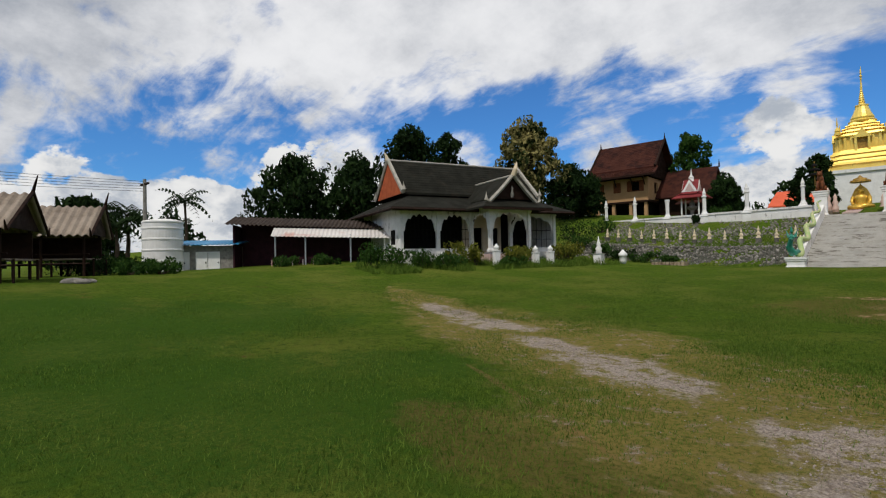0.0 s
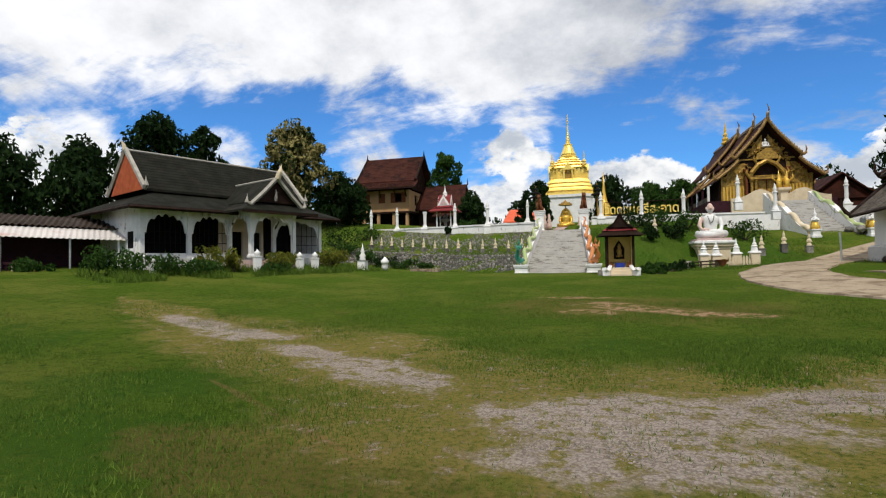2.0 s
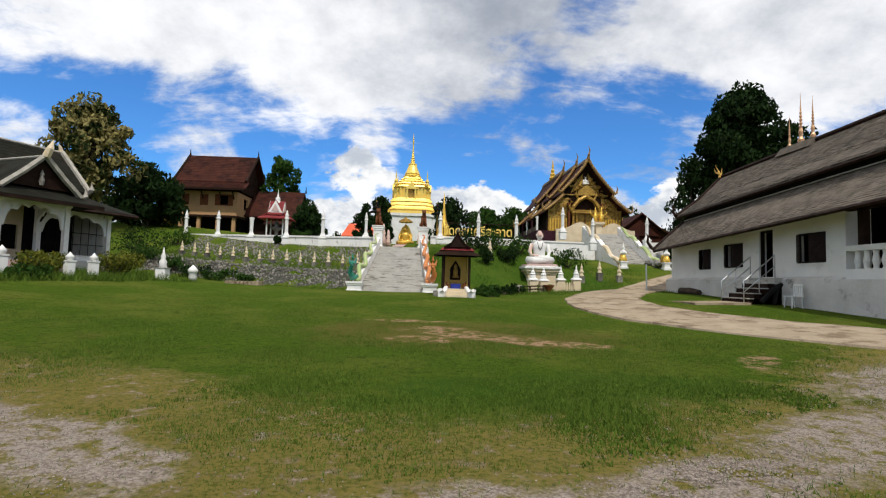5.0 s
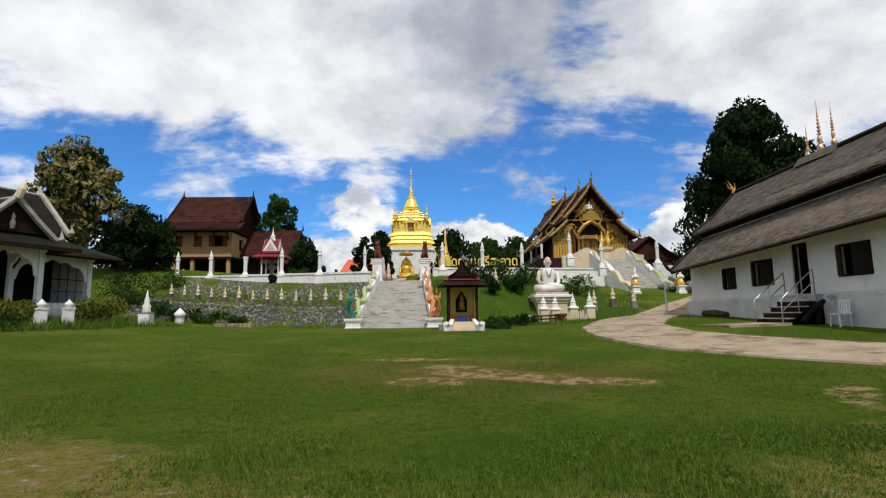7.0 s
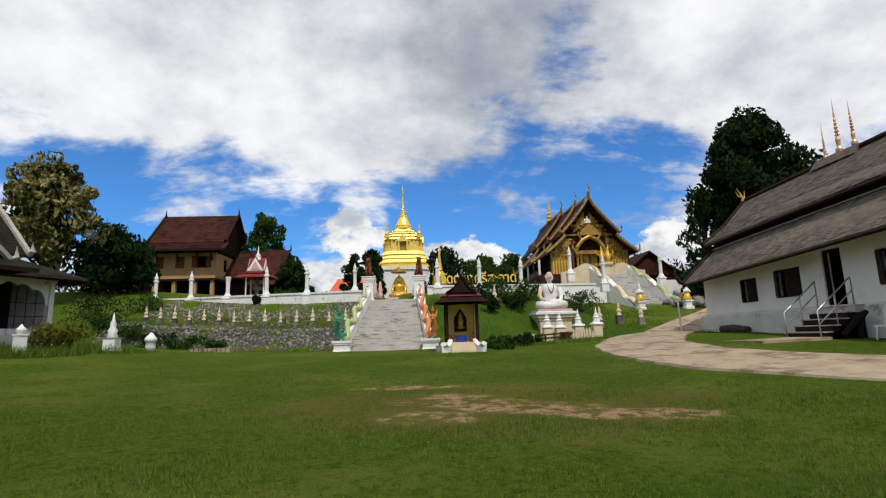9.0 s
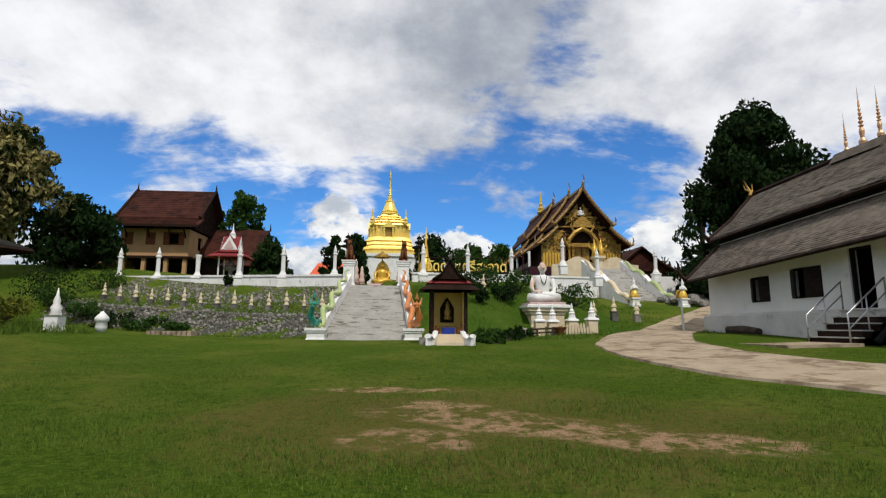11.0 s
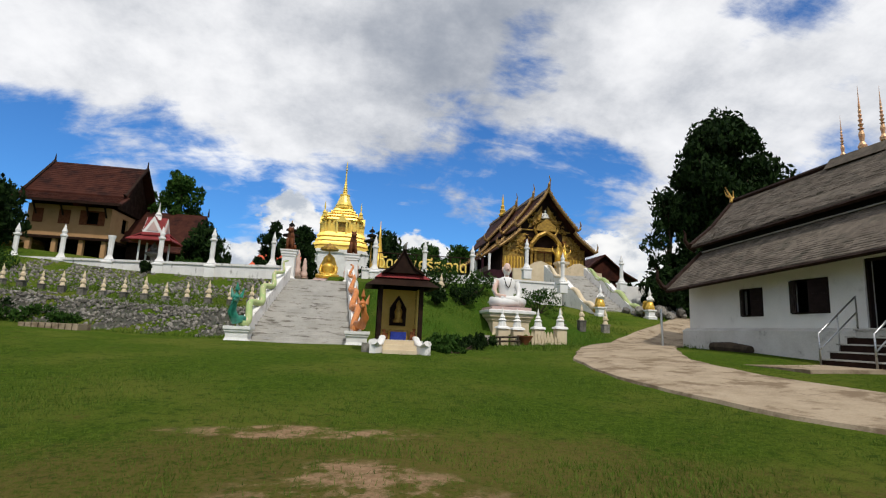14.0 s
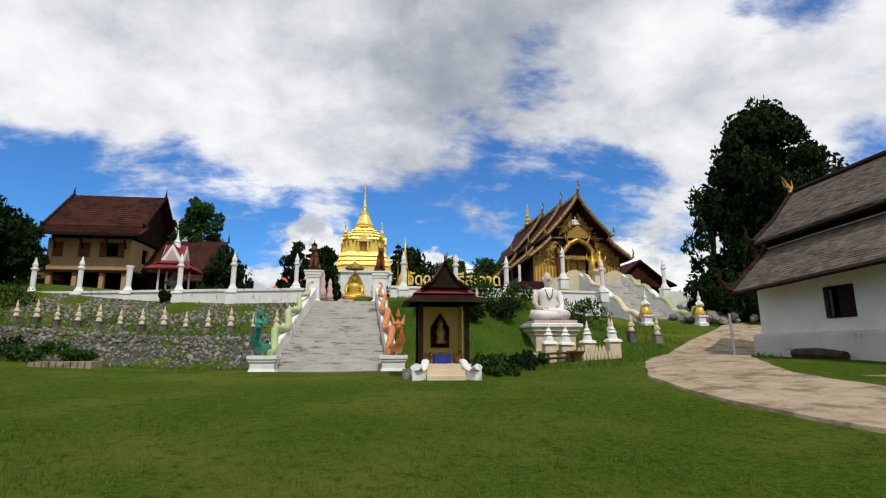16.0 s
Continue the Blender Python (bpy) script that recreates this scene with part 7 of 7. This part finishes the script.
def tree(x, y, top, width, seed, mat, label, trunk=0.4, clumps=46, per=70, leaf=0.22, squash=1.0, z0=None, low=0.35, name="tree"):
    rnd = random.Random(seed)
    if leaf < 0.4:
        clumps, per = int(clumps * 1.35), int(per * 1.25)
    z = ground(max(-60, min(60, x)), max(-10, min(60, y))) if z0 is None else z0
    h = top - z
    t = root(name, label, "tree", pose(x, y, z))
    bm = B()
    tube(bm, [(0, 0, -0.2), (0.1, 0, h * 0.25), (-0.05, 0.1, h * 0.5), (0.05, 0, h * 0.8)], [trunk, trunk * 0.75, trunk * 0.55, trunk * 0.15], 8)
    centres = []
    for i in range(clumps):
        k = (i + 0.5) / clumps
        zz = h * (low + (0.97 - low) * k)
        ring = math.sin(math.pi * min(1, 0.18 + 0.80 * k)) ** 0.7
        a = i * 2.4 + rnd.uniform(-0.5, 0.5)
        r = width * ring * rnd.uniform(0.15, 1.05)
        c = Vector((r * math.cos(a), r * math.sin(a), zz + rnd.uniform(-0.5, 0.5)))
        centres.append((c, width * rnd.uniform(0.14, 0.36) * squash))
        if i % 4 == 0:
            tube(bm, [(0, 0, zz * 0.6), tuple(c * 0.5 + Vector((0, 0, zz * 0.38))), tuple(c)], [trunk * 0.35, trunk * 0.2, 0.03], 5)
    part("trunk", bm, BARK, t)
    bm = B()
    leaf_quads(bm, centres, rnd, leaf, per, 1.0)
    part("crown", bm, mat, t)
    return t


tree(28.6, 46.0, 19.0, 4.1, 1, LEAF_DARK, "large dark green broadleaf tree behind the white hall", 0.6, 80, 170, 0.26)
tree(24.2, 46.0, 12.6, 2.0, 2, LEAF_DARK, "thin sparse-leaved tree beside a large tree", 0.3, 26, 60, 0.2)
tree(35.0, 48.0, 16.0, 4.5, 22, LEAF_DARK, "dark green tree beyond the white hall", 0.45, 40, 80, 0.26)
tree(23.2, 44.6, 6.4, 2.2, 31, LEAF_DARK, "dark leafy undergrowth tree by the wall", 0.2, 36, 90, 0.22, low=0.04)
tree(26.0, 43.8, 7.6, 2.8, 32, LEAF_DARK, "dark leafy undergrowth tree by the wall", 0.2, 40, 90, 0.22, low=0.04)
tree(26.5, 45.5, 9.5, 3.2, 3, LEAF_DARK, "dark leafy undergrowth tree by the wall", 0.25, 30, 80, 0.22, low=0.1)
tree(-26.0, 43.4, 14.6, 3.4, 4, LEAF_GOLD, "broad tree covered in golden brown blossom clusters", 0.45, 60, 100, 0.24)
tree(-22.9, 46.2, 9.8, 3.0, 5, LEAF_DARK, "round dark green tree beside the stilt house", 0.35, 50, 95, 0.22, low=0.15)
tree(-16.2, 62.0, 15.2, 2.3, 6, LEAF_MID, "round dense green tree behind the spirit house", 0.35, 46, 95, 0.2, low=0.4)
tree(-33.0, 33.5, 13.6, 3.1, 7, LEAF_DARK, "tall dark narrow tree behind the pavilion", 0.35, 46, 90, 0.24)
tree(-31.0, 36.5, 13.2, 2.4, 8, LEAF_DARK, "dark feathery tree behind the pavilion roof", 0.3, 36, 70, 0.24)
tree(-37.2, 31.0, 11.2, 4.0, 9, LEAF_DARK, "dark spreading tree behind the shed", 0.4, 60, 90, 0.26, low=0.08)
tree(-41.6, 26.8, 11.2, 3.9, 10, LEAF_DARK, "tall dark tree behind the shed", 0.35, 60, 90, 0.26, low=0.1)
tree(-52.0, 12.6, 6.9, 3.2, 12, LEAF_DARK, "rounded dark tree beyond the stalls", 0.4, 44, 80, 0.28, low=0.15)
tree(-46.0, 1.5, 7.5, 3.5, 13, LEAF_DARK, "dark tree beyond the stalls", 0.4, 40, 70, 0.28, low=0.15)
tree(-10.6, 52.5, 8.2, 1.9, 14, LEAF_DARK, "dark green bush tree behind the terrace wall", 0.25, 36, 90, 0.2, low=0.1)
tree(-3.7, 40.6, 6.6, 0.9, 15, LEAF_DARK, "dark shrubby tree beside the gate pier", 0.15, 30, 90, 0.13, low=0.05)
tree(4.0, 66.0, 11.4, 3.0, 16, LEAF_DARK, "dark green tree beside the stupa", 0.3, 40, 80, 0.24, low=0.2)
tree(8.0, 64.0, 10.2, 2.3, 17, LEAF_MID, "round green tree behind the letters", 0.3, 40, 80, 0.22, low=0.2)
tree(12.0, 66.0, 10.8, 2.6, 18, LEAF_MID, "round green tree behind the letters", 0.3, 40, 80, 0.22, low=0.2)
tree(-4.6, 64.0, 11.5, 1.7, 19, LEAF_DARK, "dark green tree beside the stupa plinth", 0.3, 34, 80, 0.22, low=0.2)
for i in range(12):
    tree(-75 + 12.5 * i + (i * 5) % 4, 98 + (i * 7) % 9, 13.5 + (i * 3) % 5, 6.0, 40 + i, LEAF_DARK, "distant dark woodland tree", 0.4, 26, 50, 0.5, low=0.1)
for i in range(6):
    tree(-72 - (i * 5) % 9, -12 + 14 * i, 7.5 + (i * 3) % 4, 5.0, 60 + i, LEAF_DARK, "distant dark tree line", 0.4, 24, 50, 0.45, low=0.05)


def palm(x, y, top, seed):
    rnd = random.Random(seed)
    z = ground(x, y)
    t = root("palm_tree", "tall coconut palm with drooping fronds", "palm", pose(x, y, z))
    h = top - z
    part("trunk", tube(B(), [(0, 0, 0), (0.2, 0.1, h * 0.5), (0.1, 0, h)], [0.2, 0.15, 0.12], 8), BARK, t)
    for i in range(24):
        a = i * 2.4
        up = rnd.uniform(0.1, 1.9)
        bm, prev = B(), None
        for k in range(9):
            s = k / 8
            c = Vector((0.1 + math.cos(a) * 2.2 * s, math.sin(a) * 2.2 * s, h + up * 1.6 * s - 2.2 * s * s))
            w = 0.42 * math.sin(math.pi * (0.12 + 0.85 * s))
            side = Vector((-math.sin(a), math.cos(a), 0))
            for q in (-1, 1):
                bm.faces.new([bm.verts.new(p) for p in (c, c + side * q * w + Vector((0, 0, -w * 0.8)), c + side * q * w * 0.8 + Vector((math.cos(a) * 0.12, math.sin(a) * 0.12, -w * 0.7)), c + Vector((math.cos(a) * 0.14, math.sin(a) * 0.14, -0.01)))])
        part("frond", bm, LEAF_DARK, t)


palm(-44.5, 13.6, 5.7, 1)
palm(-46.0, 18.6, 7.2, 2)
palm(-44.0, 14.9, 4.9, 3)
palm(-43.0, 12.4, 4.6, 4)


def shrub(x, y, w, h, seed, mat, label, z0=None, leaf=0.09, n=9, per=90):
    rnd = random.Random(seed)
    z = ground(x, y) if z0 is None else z0
    centres = [(Vector((rnd.uniform(-w, w) * 0.7, rnd.uniform(-w, w) * 0.6, h * rnd.uniform(0.25, 0.75))), min(w, h) * rnd.uniform(0.35, 0.55)) for _ in range(n)]
    s = root("shrub", label, "shrub", pose(x, y, z))
    bm = B()
    for c, r in centres:
        tube(bm, [(0, 0, -0.05), tuple(c)], [0.03, 0.012], 4)
    part("stems", bm, BARK, s)
    bm = B()
    leaf_quads(bm, centres, rnd, leaf, per, 1.0)
    part("leaves", bm, mat, s)


PAV = pose(-20.7, 19.4, 0, 0, 0, 67.6)
for i, (u, v, w, h, mat) in enumerate(((2.9, -2.6, 0.8, 1.5, LEAF_YELLOW), (4.0, -2.9, 0.6, 1.3, LEAF_YELLOW), (6.0, -3.9, 0.8, 1.3, LEAF_YELLOW), (7.0, -3.3, 0.6, 1.2, LEAF_YELLOW), (9.6, -3.2, 0.9, 1.2, LEAF_YELLOW), (10.6, -2.8, 0.8, 1.1, LEAF_YELLOW),
                                       (0.8, -3.0, 0.9, 0.9, LEAF_MID), (-0.6, -2.6, 1.0, 1.1, LEAF_MID), (1.8, -3.6, 0.9, 0.7, LEAF_MID), (5.2, -4.4, 0.9, 0.55, LEAF_MID), (-1.6, -1.6, 0.9, 1.2, LEAF_MID))):
    q = PAV @ Vector((u, v, 0))
    shrub(q.x, q.y, w, h, 100 + i, mat, "yellow-green croton shrub before the pavilion" if mat is LEAF_YELLOW else "tall weedy green growth before the pavilion")
for i, (x, y, w, h) in enumerate(((4.3, 38.6, 1.2, 1.6), (5.8, 38.9, 1.2, 1.5), (3.4, 37.6, 0.9, 1.0), (6.6, 37.6, 0.8, 1.2), (11.0, 38.2, 1.1, 1.6), (3.9, 28.6, 0.7, 0.4), (4.9, 29.6, 0.8, 0.35), (7.6, 38.8, 1.0, 1.5), (2.9, 36.4, 0.7, 0.8), (4.9, 36.2, 0.6, 1.1), (4.2, 27.6, 0.6, 0.22), (3.6, 29.8, 0.9, 0.3), (5.8, 31.0, 0.9, 0.5), (4.4, 31.0, 0.7, 0.5), (-11.3, 33.2, 1.0, 0.7), (-12.8, 33.6, 1.1, 0.8), (-9.8, 33.0, 0.8, 0.5), (-14.6, 34.2, 1.2, 0.8),
                                  (-10.2, 41.0, 0.4, 0.7), (-9.7, 46.2, 0.8, 1.0), (-16.8, 35.0, 1.4, 1.2), (-18.5, 37.5, 1.6, 1.6), (-20.5, 34.0, 1.8, 1.6), (-17.5, 40.5, 1.6, 1.2), (-33, 9.0, 1.4, 1.3), (-30.2, 9.4, 1.2, 0.8), (-28.6, 10.2, 1.0, 0.7), (-29.8, 7.2, 1.6, 1.0), (-27.0, 8.2, 1.4, 0.6), (-25.4, 9.2, 1.2, 0.5), (-36, 8.0, 2.0, 2.2), (-25.0, 15.4, 0.9, 0.5), (-23.4, 17.2, 0.9, 0.6))):
    shrub(x, y, w, h, 200 + i, LEAF_MID if i % 3 else LEAF_DARK, "low green leafy shrub on the grass")


def grass():
    """Short blades on the lawn near the walk and longer tufts at the edges."""
    rnd = random.Random(5)
    verts, faces = [], []
    drive = [(p.x, p.y) for p in DRIVE]
    def on_drive(x, y):
        return x > 5 and any((x - a) ** 2 + (y - b) ** 2 < 3.1 for a, b in drive)
    def bareness(x, y):
        bare = 0.0
        for cx, cy, rx, ry, turn in GRAVEL_SPOTS + SOIL_SPOTS:
            c, s = math.cos(radians(turn)), math.sin(radians(turn))
            u, v = ((x - cx) * c + (y - cy) * s) / rx, (-(x - cx) * s + (y - cy) * c) / ry
            bare = max(bare, 1.25 - math.hypot(u, v))
        return bare
    def blade(x, y, h, w):
        z = ground(x, y)
        a = rnd.uniform(0, 6.283)
        dx, dy = math.cos(a) * w, math.sin(a) * w
        lx, ly = rnd.gauss(0, h * 0.45), rnd.gauss(0, h * 0.45)
        i = len(verts)
        verts.extend(((x - dx, y - dy, z - 0.01), (x + dx, y + dy, z - 0.01), (x + lx, y + ly, z + h)))
        faces.append((i, i + 1, i + 2))
    for _ in range(420000):
        r = 1.5 + 15.0 * rnd.random() ** 1.15
        a = rnd.uniform(-0.5, 3.6)
        x, y = 0.8 + r * math.cos(a), rnd.uniform(0.0, 13.5) + r * math.sin(a)
        bare = bareness(x, y)
        if bare > 0 and rnd.random() < 0.85:
            continue
        if on_drive(x, y):
            continue
        deep_grass = noise.noise(Vector((x * 0.55, y * 0.55, 9)))
        if rnd.random() > 0.45 + 0.9 * deep_grass + 0.25:
            continue
        blade(x, y, (0.014 + 0.02 * rnd.random()) * (1.5 + 1.5 * deep_grass), 0.005)
    for _ in range(5200):
        r = 1.8 + 13.0 * rnd.random()
        a = rnd.uniform(-0.4, 3.5)
        x, y = 0.8 + r * math.cos(a), rnd.uniform(0.0, 13.0) + r * math.sin(a)
        if noise.noise(Vector((x * 0.45, y * 0.45, 4))) < 0.08:
            continue
        if on_drive(x, y) or bareness(x, y) > 0.1:
            continue
        for _ in range(14):
            blade(x + rnd.gauss(0, 0.05), y + rnd.gauss(0, 0.05), rnd.uniform(0.02, 0.06), 0.006)
    for _ in range(9000):
        x, y = rnd.gauss(3.0, 2.6), rnd.gauss(9.0, 1.3)
        if noise.noise(Vector((x * 0.9, y * 0.9, 2))) < -0.02 or bareness(x, y) > 0.2 or on_drive(x, y):
            continue
        for _ in range(5):
            blade(x + rnd.gauss(0, 0.035), y + rnd.gauss(0, 0.035), rnd.uniform(0.012, 0.032), 0.014)
    for _ in range(16000):
        x, y = rnd.uniform(1.6, 17), rnd.uniform(28.5, 42)
        if noise.noise(Vector((x * 0.5, y * 0.5, 6))) > -0.1 and not on_drive(x, y):
            blade(x, y, rnd.uniform(0.06, 0.2), 0.014)
    for _ in range(15000):
        u, v = rnd.uniform(-2.5, 12.5), rnd.uniform(-5.2, -1.8)
        q = PAV @ Vector((u, v, 0))
        if noise.noise(Vector((u * 0.7, v * 0.7, 8))) > -0.05:
            blade(q.x, q.y, rnd.uniform(0.1, 0.45), 0.016)
    for _ in range(14000):
        x = rnd.uniform(-18, -3)
        s = rnd.choice((-0.03, 0.15, 0.2, 0.27, 0.42, 0.50, 0.55))
        y = foot_line(x) + (wall_line(x) - foot_line(x)) * (s + rnd.gauss(0, 0.035))
        if noise.noise(Vector((x * 0.4, y * 0.5, 3))) > -0.15:
            blade(x, y, rnd.uniform(0.06, 0.22), 0.016)
    mesh = bpy.data.meshes.new("grass")
    mesh.from_pydata(verts, [], faces)
    mesh.materials.append(BLADE)
    tagged(new("grass", mesh), "short green lawn grass blades", "grass", kind="stuff")


grass()


def gravel():
    """Loose stones of the gravel patches beside the walk."""
    rnd = random.Random(17)
    shape = [(1, 0, 0), (0, 1, 0), (-1, 0, 0), (0, -1, 0), (0, 0, 1), (0, 0, -1)]
    tris = [(0, 1, 4), (1, 2, 4), (2, 3, 4), (3, 0, 4), (1, 0, 5), (2, 1, 5), (3, 2, 5), (0, 3, 5)]
    verts, faces = [], []
    for cx, cy, rx, ry, turn in GRAVEL_SPOTS:
        c, s = math.cos(radians(turn)), math.sin(radians(turn))
        for _ in range(int(3600 * rx * ry / (1 + 0.12 * abs(cx)))):
            u, v = rnd.gauss(0, 0.48) * rx, rnd.gauss(0, 0.48) * ry
            x, y = cx + u * c - v * s, cy + u * s + v * c
            if noise.noise(Vector((x * 1.4, y * 1.4, 3))) < -0.12:
                continue
            r = 0.005 + 0.009 * rnd.random() ** 2
            turned = Matrix.Rotation(rnd.uniform(0, 6.28), 3, "Z") @ Matrix.Rotation(rnd.uniform(-0.5, 0.5), 3, "X")
            at = len(verts)
            z = ground(x, y) + r * 0.3
            for q in shape:
                p = turned @ Vector((q[0] * r * rnd.uniform(0.7, 1.4), q[1] * r * rnd.uniform(0.7, 1.2), q[2] * r * 0.65))
                verts.append((x + p.x, y + p.y, z + p.z))
            faces.extend((at + i, at + j, at + k) for i, j, k in tris)
    mesh = bpy.data.meshes.new("gravel")
    mesh.from_pydata(verts, [], faces)
    mesh.materials.append(PEBBLE)
    tagged(new("gravel", mesh), "loose pale grey and pinkish gravel stones", "gravel", kind="stuff")


gravel()
